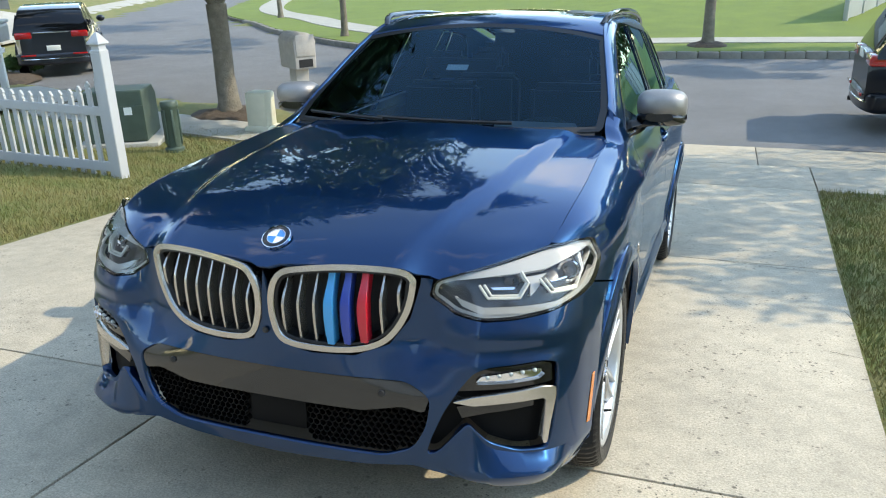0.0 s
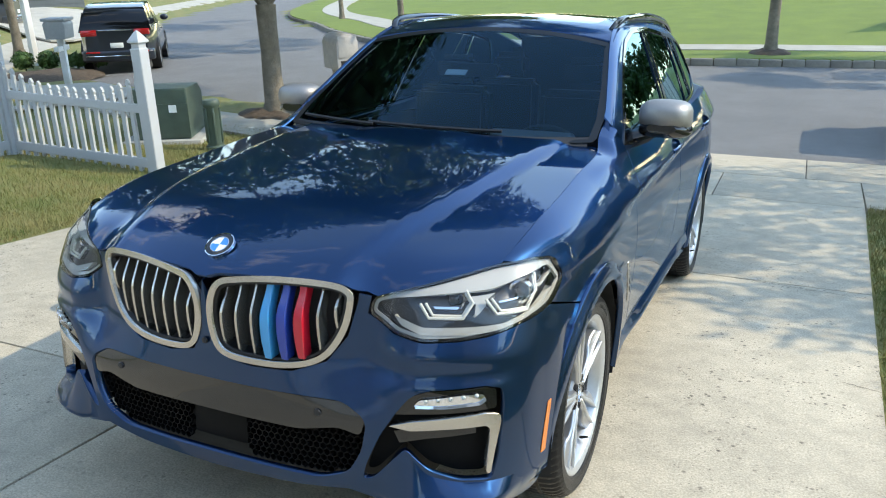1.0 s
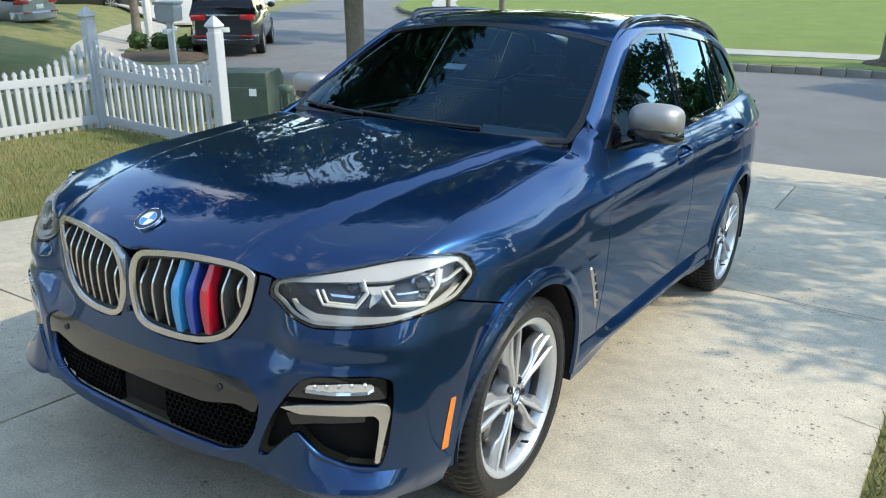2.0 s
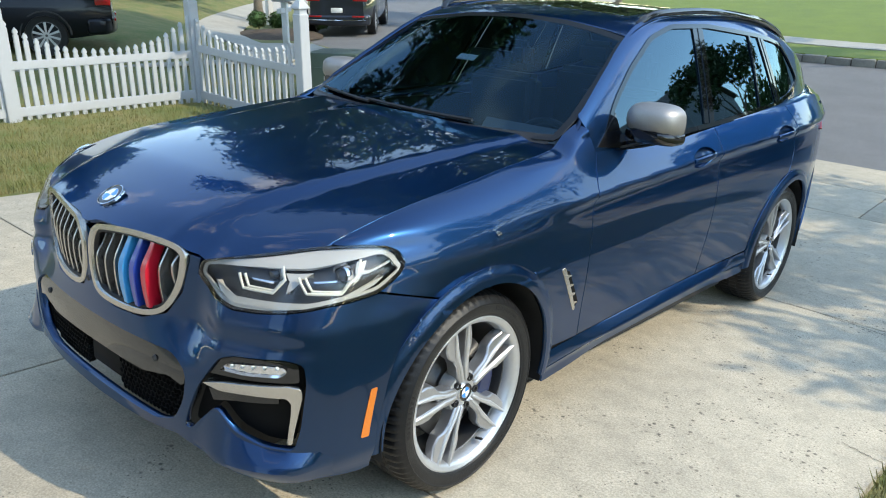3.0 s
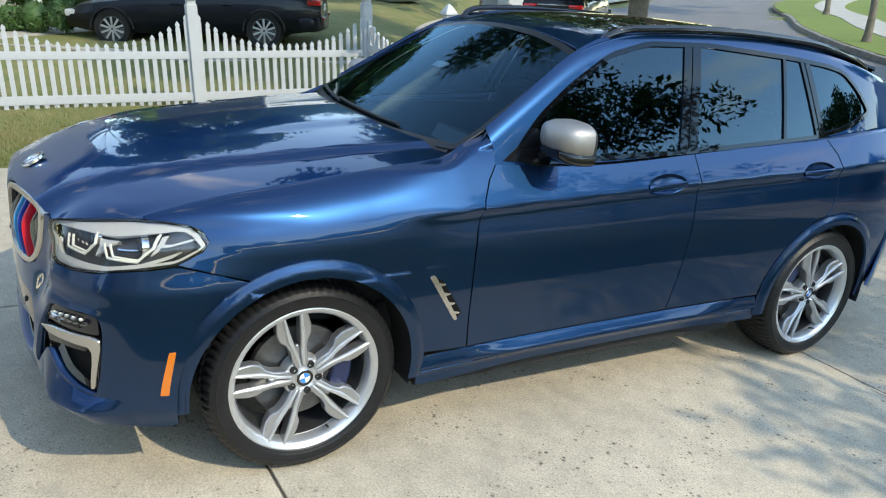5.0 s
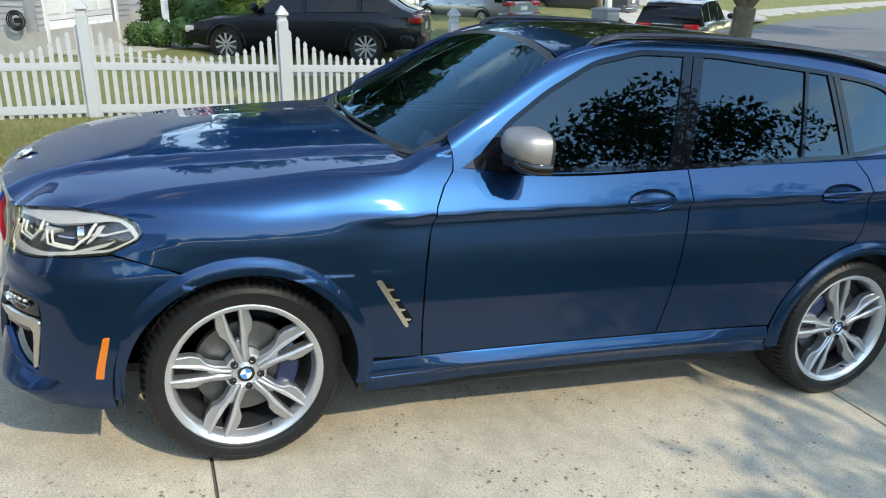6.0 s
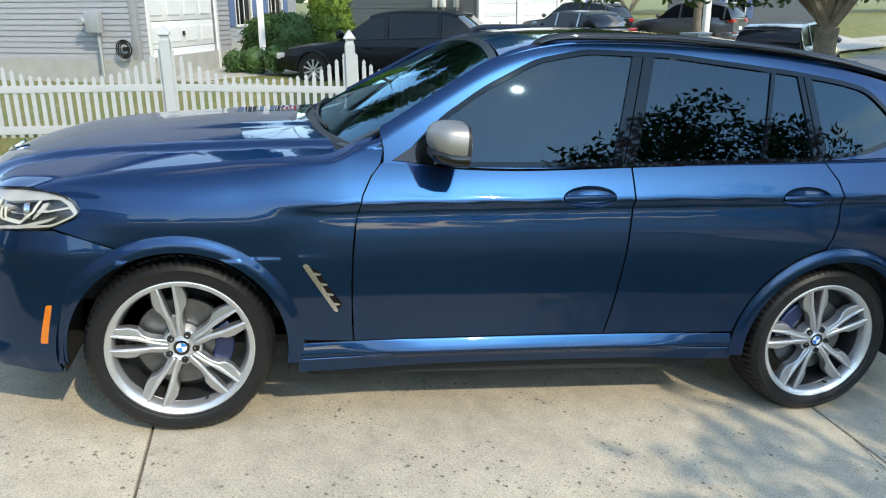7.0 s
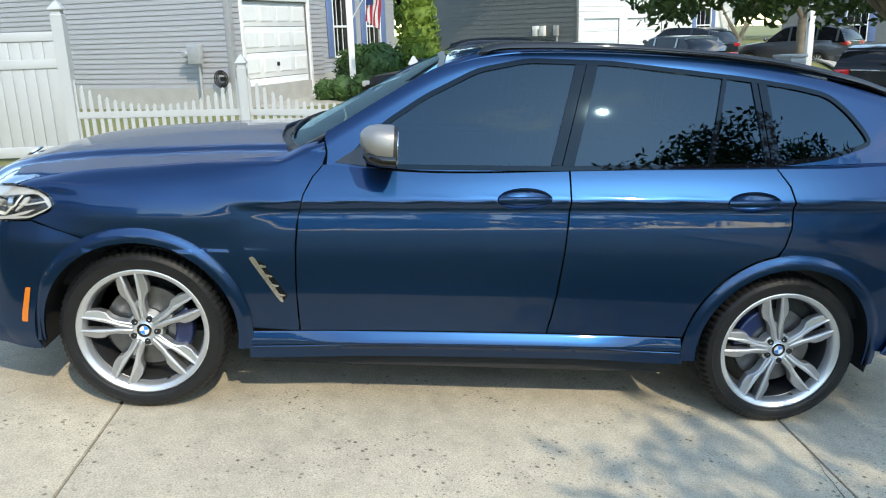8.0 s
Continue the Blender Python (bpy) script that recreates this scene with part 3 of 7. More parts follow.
PLAN = np.array(spline([(-0.3, -0.866), (0, -0.872), (0.25, -0.866), (0.49, -0.838), (0.65, -0.787), (0.755, -0.735), (0.825, -0.676), (0.872, -0.59), (0.897, -0.49), (0.912, -0.4), (0.92, -0.33), (0.93, -0.2), (0.935, -0.1)], False, 40))
PLAN = PLAN[np.argmin(abs(PLAN[:, 0])):]
ARC = np.r_[0, np.cumsum(np.linalg.norm(np.diff(PLAN, axis=0), axis=1))]
lean = pchip((0.2, 0.07), (0.25, 0.045), (0.32, 0.012), (0.45, 0.0), (0.65, 0.0), (0.73, 0.008), (0.8, 0.032), (0.865, 0.062), (0.9, 0.08), (0.97, 0.104), (1.05, 0.145))


def s_of_x(x):
    return float(np.sign(x) * np.interp(abs(x), PLAN[:, 0], ARC))


def s_of_y(y):
    return float(np.interp(y, PLAN[:, 1], ARC))


def f_nose(s, z):
    a = np.abs(s)
    y0 = np.interp(a, ARC, PLAN[:, 1])
    x = np.interp(a, ARC, PLAN[:, 0]) - 0.03 * (1 - ease(z, 0.25, 0.36)) * ease(a, 0.5, 0.8)
    y = y0 + lean(z) * (1 + 0.25 * ease(a, 0.6, 1.1))
    # a soft ledge under the lamps and a pinched waist beside the lower intake
    y = y + 0.012 * np.exp(-((z - 0.70) / 0.03) ** 2) * ease(a, 0.42, 0.55) * (1 - ease(a, 0.8, 1.0))
    # drawn forward to the grille faces
    k = (1 - ease(a, 0.45, 0.64)) * ease(z, 0.54, 0.74)
    y = y + k * (-0.865 + 0.4 * a ** 2 - y)
    x = x - 0.008 * ease(y, -0.42, -0.3)
    # the upper corners draw in over the lamps
    up = ease(z, 0.88, 0.97)
    x = x - ease(a, 0.9, 1.15) * (0.012 * ease(z, 0.74, 0.84) + 0.03 * up)
    y = y + 0.075 * up * ease(a, 0.5, 0.8) * (1 - ease(a, 1.02, 1.25))
    return np.stack([np.sign(s + 1e-12) * x, y, z], 1)


width = fair((-0.6, 0.868), (-0.45, 0.9), (-0.3, 0.921), (0, 0.934), (0.4, 0.928), (0.7, 0.92), (1.3, 0.918), (2.0, 0.92), (2.5, 0.932), (2.9, 0.936), (3.2, 0.917), (3.5, 0.86), (3.7, 0.79), (3.85, 0.7))
edge_x = fair((-0.65, 0.735), (-0.539, 0.766), (-0.42, 0.778), (-0.2, 0.784), (0, 0.78), (0.3, 0.771), (0.538, 0.758), (0.6, 0.744), (0.65, 0.734), (0.79, 0.73))
nose_y = fair((0, -0.845), (0.25, -0.836), (0.4, -0.808), (0.5, -0.765), (0.7, -0.63), (0.8, -0.545), (0.95, -0.35))
spine = fair((-0.95, 0.79), (-0.9, 0.85), (-0.845, 0.915), (-0.8, 0.951), (-0.76, 0.975), (-0.65, 1.012), (-0.45, 1.057), (-0.1, 1.108), (0.3, 1.148), (0.8, 1.175))
bow_fade = fair((-0.85, 1.0), (-0.73, 0.98), (-0.54, 0.72), (-0.2, 0.3), (0.2, 0.04), (0.5, 0.0), (0.9, 0.0))
crown = fair((-0.85, 0.04), (-0.5, 0.03), (0, 0.058), (0.4, 0.045), (0.8, 0.02))
ridge = fair((-0.8, 0.36), (-0.5, 0.46), (0, 0.535), (0.6, 0.60))


def hood_plain(x, y):
    a = np.abs(x)
    y = y + 0.027 * ease(-y, 0.3, 0.8)
    z = spine(y - (nose_y(a) + 0.845) * bow_fade(y)) - crown(y) * a ** 2
    z = z + 0.022 * (1 - ease(a, ridge(y) - 0.02, ridge(y) + 0.05)) * ease(y, -0.78, -0.5) - 0.011
    return z + 0.006 * (1 - ease(a, 0.16, 0.3)) * ease(y, -0.5, 0.3)


def lamp_line(x):
    return 0.897 + 0.248 * (x - 0.505)


# the bonnet rolls down over its last stretch to the upper edge of the lamps
roll_pts = []
for x in np.linspace(0.3, 0.95, 14):
    zt = lamp_line(x)
    yt = float(f_nose(np.array([s_of_x(min(x, 0.93))]), np.array([zt]))[0, 1])
    roll_pts.append((x, yt, (float(hood_plain(np.array([x]), np.array([yt]))[0]) - zt) * float(ease(x, 0.4, 0.5))))
roll_y, roll_d = fair(*[(x, y) for x, y, _ in roll_pts]), fair(*[(x, d) for x, _, d in roll_pts])


def f_hood(x, y):
    a = np.abs(x)
    u = np.clip(1 - (y - roll_y(a)) / 0.2, 0, 1.15)
    return np.stack([x, y, hood_plain(x, y) - roll_d(a) * u ** 2], 1)


def crease(y):
    return 0.953 + 0.045 * (y - 0.36)


skin = pchip((-0.32, 0.0), (-0.24, 0.0), (-0.14, 0.004), (-0.08, 0.011), (-0.035, 0.017), (-0.012, 0.009), (0.0, 0.0), (0.012, 0.003), (0.03, 0.013), (0.1, 0.055), (0.17, 0.103), (0.25, 0.17))
foot = fair((-0.15, 0.04), (0.0, 0.026), (0.08, 0.02), (0.2, 0.009), (0.34, 0.002), (0.5, 0.002))


def sill_top(y):
    return 0.392 + 0.028 * (y - 0.68) - 0.0085 * (y - 0.68) ** 2


def x_side(y, z):
    d = z - crease(y)
    soft = ease(y, 0.25, 0.6)
    cut = skin(d)
    plain = np.where(d < 0.02, 0.004, 0.004 + 0.6 * (d - 0.02))
    cut = soft * cut + (1 - soft) * np.where(d < -0.2, cut, plain)
    return width(y) - cut - foot(np.minimum(z - sill_top(y), 0.5))


blade_x = pchip((-0.135, 0.06), (-0.1, 0.05), (-0.077, 0.04), (-0.068, 0.024), (-0.062, 0.004), (-0.056, 0.0), (-0.046, 0.003), (-0.02, 0.0165), (-0.003, 0.027), (0.0, 0.03))


def f_sill(y, h):
    fade = ease(y, 0.6, 1.0) * (1 - ease(y, 1.95, 2.28))
    return np.stack([width(y) - 0.016 * (1 - fade) - 0.002 - blade_x(h) * (0.4 + 0.6 * fade), y, sill_top(y) + h], 1)


def f_arch(y, z, yc):
    """The flared band round a wheel opening."""
    r = np.hypot(y - yc, z - HUB_Z)
    return np.stack([x_side(y, z) + 0.014 * (1 - ease(r, 0.432, 0.476)), y, z], 1)


def f_side(y, z):
    return np.stack([x_side(y, z), y, z], 1)


V0, V1 = 0.85, 1.1
tuck = fair((-0.6, 0.26), (-0.4, 0.24), (-0.35, 0.2), (-0.3, 0.14), (-0.25, 0.075), (-0.2, 0.03), (-0.1, 0.0), (0.8, 0.0))


def fender_top(y):
    """The height of the fender's inner edge: along the bonnet, then up beside the screen."""
    z = f_hood(edge_x(y) + 0.0015, y)[:, 2]
    return z + ease(y, 0.5, 0.66) * (1.168 + 0.375 * (y - 0.621) - z)


def f_fender(y, v):
    """v is the height up to 0.85; from there to 1.1 it turns over the crown to the edge of the bonnet."""
    fm = radians(76)
    phi = fm * np.clip((v - V0) / (V1 - V0), 0, 1.05)
    xe = edge_x(y) + 0.0015
    zt = fender_top(y)
    w = x_side(y, np.full_like(y, V0))
    over = v > V0
    x = np.where(over, xe + (w - xe) * (np.cos(phi) - math.cos(fm)) / (1 - math.cos(fm)), x_side(y, np.minimum(v, V0)))
    z = np.where(over, V0 + (zt - V0) * np.sin(phi) / math.sin(fm), v)
    k = ease(y, 0.2, 0.62)
    xd = x_side(y, np.minimum(z, crease(y) + 0.2))
    k = k * (1 - ease((v - V0) / (V1 - V0), 0.8, 1.0))
    x = np.where(over, (1 - k) * x + k * xd, x)
    x = x - (0.0065 * (1 - ease(y, -0.2, 0.05)) + np.clip(z - 0.8, 0, 0.08) * tuck(y)) * (1 - ease(z, 0.94, 1.0))
    return np.stack([x, y, z], 1)


belt = fair((0.6, 1.125), (0.76, 1.12), (1.0, 1.108), (1.75, 1.138), (2.7, 1.196), (3.0, 1.215), (3.4, 1.24))
glass_plan = fair((0.6, -0.05), (0.8, -0.04), (1.2, -0.02), (1.8, 0.0), (2.5, 0.006), (3.0, -0.012), (3.4, -0.07), (3.75, -0.17))
roof_line = fair((0.6, 1.13), (0.75, 1.24), (1.0, 1.405), (1.2, 1.527), (1.4, 1.606), (1.7, 1.648), (2.1, 1.664), (2.6, 1.643), (3.1, 1.566), (3.5, 1.481), (3.8, 1.4))


def f_glass(y, z):
    d = z - 1.12
    top = np.maximum(0, z - (roof_line(y) - 0.06))
    return np.stack([0.845 + glass_plan(y) - 0.385 * d - 0.11 * d * d - 6.0 * top ** 2, y, z], 1)


q_top = fair((1.8, 1.128), (2.1, 1.146), (2.4, 1.165), (2.6, 1.18), (2.709, 1.187), (3.0, 1.213), (3.3, 1.236), (3.53, 1.22), (3.8, 1.2))


def f_shoulder(y, t):
    """From the top edge of the flank to the foot of the rear pillar."""
    zq = q_top(y) - 0.006
    a = f_side(y, zq)
    b = f_glass(y, belt(y) + 0.004)
    k = np.clip(t, 0, 1)[:, None]
    mid = a + (b - a) * k
    mid[:, 2] += 0.005 * np.sin(np.pi * np.clip(t, 0, 1))
    return mid


roof_mid = fair((1.2, 1.56), (1.3, 1.6), (1.5, 1.651), (1.8, 1.682), (2.2, 1.692), (2.7, 1.675), (3.2, 1.612), (3.65, 1.536))


def f_roof(x, y):
    return np.stack([x, y, roof_mid(y) - 0.09 * x ** 2 - 0.25 * np.maximum(0, np.abs(x) - 0.5) ** 2], 1)


def f_screen(x, y):
    return np.stack([x, y, 1.168 + 0.583 * (y - 0.55) - 0.1 * x ** 2], 1)


TAIL = np.array(spline([(-0.3, 3.81), (0, 3.815), (0.35, 3.805), (0.6, 3.76), (0.72, 3.7), (0.79, 3.62), (0.84, 3.52), (0.88, 3.42), (0.905, 3.3)], False, 40))
TAIL = TAIL[np.argmin(abs(TAIL[:, 0])):]
TARC = np.r_[0, np.cumsum(np.linalg.norm(np.diff(TAIL, axis=0), axis=1))]
tail_lean = pchip((0.3, -0.05), (0.45, 0.0), (0.7, 0.02), (0.85, 0.0), (1.0, -0.02), (1.2, -0.09), (1.5, -0.3))


def f_tail(s, z):
    a = np.abs(s)
    return np.stack([np.sign(s + 1e-12) * np.interp(a, TARC, TAIL[:, 0]), np.interp(a, TARC, TAIL[:, 1]) + tail_lean(z), z], 1)


def arch(yc, r, a0, a1, n=24):
    return [(yc + r * math.cos(radians(a0 + (a1 - a0) * k / n)), HUB_Z + r * math.sin(radians(a0 + (a1 - a0) * k / n))) for k in range(n + 1)]


def s_flank(y, z):
    """The place along the nose at which it stands at y, at that height."""
    s = s_of_y(y)
    for _ in range(12):
        s += 0.7 * (y - float(f_nose(np.array([s]), np.array([z]))[0, 1]))
    return s


def nose_poly(pts):
    """Points as (x, z), or (None, y, z) on the flank."""
    return [(s_of_x(p[0]), p[1]) if len(p) == 2 else (s_flank(p[1], p[2]), p[2]) for p in pts]


def f_kidney(s, z):
    """The upright faces of the two grilles, proud of the nose."""
    return np.stack([s, -0.865 + 0.4 * s ** 2 + 0.12 * np.maximum(0, z - 0.88), z], 1)


def seam(x):
    """Where the edge of the bonnet meets the lamps and the nose."""
    z = lamp_line(x)
    y = float(f_nose(np.array([s_of_x(x)]), np.array([z]))[0, 1])
    return y, z


def v_of(y, z):
    """The fender's v for a height above its shoulder."""
    zt = float(fender_top(np.array([y]))[0])
    return z if z < V0 else V0 + (V1 - V0) * math.asin(min(0.999, (z - V0) / (zt - V0) * math.sin(radians(76)))) / radians(76)


def both(half):
    return half + [(-s, z) for s, z in half[::-1]]


# ---- body panels ----
KIDNEY = spline([(0.016, 0.84), (0.05, 0.903), (0.12, 0.924), (0.25, 0.936), (0.385, 0.93), (0.436, 0.908), (0.443, 0.87), (0.42, 0.785), (0.365, 0.71), (0.275, 0.676), (0.14, 0.673), (0.05, 0.692), (0.018, 0.755)], True, 5)
SEAM = {x: seam(x) for x in (0.505, 0.56, 0.62, 0.68, 0.73, 0.766)}
LAMP = [(0.487, 0.851), (0.497, 0.892)] + [(x, SEAM[x][1] - 0.001) for x in (0.56, 0.62, 0.68, 0.73, 0.766)] + [(None, -0.47, 0.968), (None, -0.408, 0.961), (None, -0.365, 0.938), (None, -0.344, 0.905), (None, -0.366, 0.882), (None, -0.445, 0.841), (0.845, 0.824), (0.79, 0.807), (0.72, 0.797), (0.64, 0.793), (0.555, 0.808)]
FOG = [(0.54, 0.525), (0.585, 0.6), (0.62, 0.645), (0.66, 0.661), (0.795, 0.672), (0.832, 0.658), (0.836, 0.6), (0.828, 0.46), (0.815, 0.39), (0.74, 0.395), (0.665, 0.425), (0.632, 0.46), (0.606, 0.49), (0.57, 0.45), (0.519, 0.392), (0.49, 0.388), (0.505, 0.44)]
INTAKE = [(-0.505, 0.565), (-0.43, 0.607), (0.43, 0.607), (0.505, 0.565), (0.49, 0.47), (0.45, 0.4), (0.36, 0.365), (-0.36, 0.365), (-0.45, 0.4), (-0.49, 0.47)]

half = [(0.0, 0.9), (0.008, 0.84), (0.012, 0.755), (0.045, 0.686), (0.14, 0.665), (0.275, 0.668), (0.372, 0.704), (0.428, 0.781), (0.456, 0.882), (0.458, 0.902), (0.489, 0.896), (0.48, 0.848), (0.553, 0.801), (0.64, 0.786), (0.72, 0.79), (0.79, 0.8), (0.845, 0.817)]
half = nose_poly(half) + [(s_flank(y, z), z) for y, z in [(-0.44, 0.833), (-0.33, 0.802), (-0.222, 0.771)]]
half += [(s_flank(y, z), z) for y, z in arch(0, 0.45, 117, 193, 18)]
half += nose_poly([(None, -0.472, 0.256), (0.862, 0.262), (0.8, 0.262), (0.7, 0.275), (0.6, 0.3), (0.53, 0.325), (0.45, 0.345), (0.3, 0.328), (0.0, 0.318)])
bumper = panel("front_bumper", f_nose, [both(half), [(s_of_x(x), z) for x, z in rounded(INTAKE, 0.03)], rounded(nose_poly(FOG), 0.02), [(-s, z) for s, z in rounded(nose_poly(FOG), 0.02)]], 0.016, PAINT, car, 1, lip=0.03)

hood_half = [(0.0, -0.868), (0.018, -0.868), (0.05, -0.856), (0.1, -0.85), (0.25, -0.834), (0.385, -0.804), (0.44, -0.782), (0.475, -0.764)] + [(x, SEAM[x][0]) for x in SEAM]
hood_half += [(float(edge_x(y)), y) for y in np.linspace(-0.5, 0.57, 16)] + [(0.735, 0.602), (0.722, 0.612), (0.66, 0.586), (0.5, 0.545), (0.3, 0.512), (0.0, 0.495)]
panel("hood", f_hood, [hood_half + [(-x, y) for x, y in hood_half[::-1]]], 0.022, PAINT, car, 1, lip=0.02)

WIN = [(0.84, 1.125), (1.0, 1.113), (1.75, 1.143), (2.7, 1.2), (3.0, 1.247), (3.2, 1.31), (3.195, 1.345), (3.15, 1.4), (3.09, 1.46), (3.0, 1.522), (2.85, 1.548), (2.6, 1.572), (2.0, 1.606), (1.62, 1.596), (1.4, 1.543), (1.17, 1.418), (1.0, 1.298), (0.9, 1.2)]
WINDOW = rounded(WIN, 0.05)


def shrink(poly, d):
    """The outline moved inwards by d."""
    q = np.array(poly, float)
    a, b = np.roll(q, 1, 0), np.roll(q, -1, 0)
    t = b - a
    n = np.stack([-t[:, 1], t[:, 0]], 1) / (np.linalg.norm(t, axis=1)[:, None] + 1e-9)
    area = (q[:, 0] * np.roll(q[:, 1], -1) - np.roll(q[:, 0], -1) * q[:, 1]).sum()
    return [tuple(v) for v in q + n * d * np.sign(area)]


def handle_hole(y, z):
    return [(y + 0.118 * math.cos(a), z + 0.046 * math.sin(a) + 0.05 * 0.118 * math.cos(a)) for a in np.linspace(0, 2 * math.pi, 41)[:-1]]


for flip in (False, True):
    fender = [(-0.53, V1), (-0.5, v_of(-0.5, 0.957)), (-0.47, v_of(-0.47, 0.958)), (-0.408, v_of(-0.408, 0.953)), (-0.366, v_of(-0.366, 0.934)), (-0.34, v_of(-0.336, 0.905)), (-0.36, v_of(-0.36, 0.877)), (-0.438, 0.838), (-0.33, 0.808), (-0.22, 0.777)]
    fender += arch(0, 0.45, 115, 5, 26) + [(0.668, 0.392), (0.658, 0.5), (0.648, 0.65), (0.646, 0.8)] + [(y, v_of(y, z)) for y, z in ((0.65, 0.87), (0.664, 0.95), (0.674, 1.0), (0.688, 1.03), (0.708, 1.07), (0.726, 1.09), (0.748, 1.118), (0.759, 1.16))] + [(0.746, V1)]
    panel("fender", f_fender, [fender], 0.011, PAINT, car, 1, flip)
    fd = [(0.676, 0.394), (1.2, 0.407), (1.761, 0.416), (1.775, 0.5), (1.786, 0.6), (1.802, 0.8), (1.809, 1.0), (1.804, float(belt(1.804)))] + [(y, float(belt(y))) for y in np.linspace(1.7, 0.8, 10)]
    fd += [(0.755, 1.118), (0.715, 1.07), (0.68, 1.0), (0.66, 0.9), (0.653, 0.75), (0.66, 0.55)]
    door = panel("front_door", f_side, [fd, handle_hole(1.612, 1.022)], 0.014, PAINT, car, 1, flip)
    rd = [(1.769, 0.416), (2.385, 0.421)] + [(y, z) for y, z in arch(BASE, 0.478, 165, 104, 12)] + [(2.775, 0.87), (2.793, 0.95), (2.79, 1.06), (2.77, 1.13), (2.72, float(belt(2.72)))]
    rd += [(y, float(belt(y))) for y in np.linspace(2.6, 1.86, 8)] + [(1.812, float(belt(1.812))), (1.817, 1.0), (1.81, 0.8), (1.794, 0.6), (1.783, 0.5)]
    rdoor = panel("rear_door", f_side, [rd, handle_hole(2.612, 1.056)], 0.014, PAINT, car, 1, flip)
    qp = [(2.729, float(belt(2.729))), (2.78, 1.13), (2.799, 1.06), (2.802, 0.95), (2.784, 0.868), (2.77, 0.842)]
    qp += arch(BASE, 0.452, 104, 1, 22) + [(3.38, 0.36), (3.48, 0.5), (3.59, 0.8), (3.63, 0.95), (3.63, 1.1), (3.61, 1.215), (3.3, 1.236), (3.0, 1.213)]
    panel("quarter_panel", f_side, [qp], 0.02, PAINT, car, 1, flip)
    panel("shoulder", f_shoulder, [[(2.05, 0.0), (2.5, 0.0), (3.0, 0.0), (3.3, 0.0), (3.53, 0.0), (3.72, 0.0), (3.72, 1.0), (3.5, 1.0), (3.2, 1.0), (2.05, 1.0)]], 0.04, PAINT, car, 1, flip, lip=0)
    for yc in (0, BASE):
        ring = arch(yc, 0.411, 187, -8, 44) + arch(yc, 0.471, -7, 187, 44)
        panel("arch_trim", lambda y, z, yc=yc: f_arch(y, z, yc), [ring], 0.012, PAINT, car, 1, flip, lip=0.022, raise_by=0.006, label="painted wheel arch trim")
    # sill: a bright sculpted blade above a dark skirt
    sill = [(0.452, -0.07), (0.468, -0.004)] + [(y, -0.004) for y in np.linspace(0.6, 2.3, 12)] + [(2.382, -0.004), (2.392, -0.07)] + [(y, -0.07) for y in np.linspace(2.3, 0.6, 12)]
    panel("sill", f_sill, [sill], 0.009, PAINT, car, 1, flip, label="painted sculpted sill blade")
    skirt = [(0.456, -0.132)] + [(y, -0.075) for y in np.linspace(0.452, 2.395, 12)] + [(y, -0.132) for y in np.linspace(2.41, 0.6, 12)]
    panel("skirt", f_sill, [skirt], 0.02, PAINT, car, 1, flip, raise_by=0.004)
    frame_out = [(0.764, 1.105), (0.766, 1.168), (0.752, 1.238)] + [(y, float(roof_line(y)) - 0.001) for y in (0.8, 1.0, 1.2, 1.4, 1.7, 2.1, 2.6, 3.1, 3.5)] + [(3.68, 1.435), (3.77, 1.36), (3.79, 1.24)]
    frame_out = spline(frame_out, False, 4) + [(y, float(belt(y)) + 0.006 - 0.022 * (1 - float(ease(y, 0.8, 1.0)))) for y in np.linspace(3.7, 0.78, 24)]
    panel("roof_frame", f_glass, [frame_out, WINDOW], 0.012, PAINT, car, 1, flip, label="painted pillars and roof rail")
    inner = shrink(WINDOW, 0.016)
    panel("window_trim", f_glass, [shrink(WINDOW, -0.004), inner], 0.02, TRIM_BLACK, car, 1, flip, lip=0.006, raise_by=0.004)
    inner_np = np.array(inner)

    def pane(name, y0, y1, lean0, lean1):
        """The piece of the glass line between two slanting edges."""
        keep = [tuple(p) for p in inner_np]

        def clip(poly, f):
            out = []
            for a, b in zip(poly, poly[1:] + poly[:1]):
                fa, fb = f(a), f(b)
                if fa >= 0:
                    out.append(a)
                if fa * fb < 0:
                    t = fa / (fa - fb)
                    out.append((a[0] + t * (b[0] - a[0]), a[1] + t * (b[1] - a[1])))
            return out
        keep = clip(keep, lambda p: p[0] - (y0 + lean0 * (p[1] - 1.15)))
        keep = clip(keep, lambda p: (y1 + lean1 * (p[1] - 1.15)) - p[0])
        ob = panel(name, f_glass, [keep], 0.03, TINT, car, 1, flip, lip=0, label="dark tinted glass", raise_by=-0.004)
        ob.visible_shadow = True

    def post(y, w, lean_by, mat_, raise_=0.003):
        zs = [z for z in np.linspace(1.0, 1.7, 90) if inside([(y + lean_by * (z - 1.15), z)], [inner])[0]]
        z0, z1 = zs[0] - 0.004, zs[-1] + 0.004
        quad = [(y + lean_by * (z0 - 1.15), z0), (y + w + lean_by * (z0 - 1.15), z0), (y + w + lean_by * (z1 - 1.15), z1), (y + lean_by * (z1 - 1.15), z1)]
        panel("window_post", f_glass, [quad], 0.03, mat_, car, 1, flip, lip=0.006, raise_by=raise_)
    pane("front_window", 0.88, 1.725, 0.4, 0.25)
    pane("rear_window", 1.825, 2.42, 0.25, 0.2)
    pane("fixed_window", 2.436, 2.697, 0.2, -0.155)
    pane("quarter_window", 2.765, 3.5, -0.155, 0)
    post(1.725, 0.046, 0.25, TRIM_BLACK)
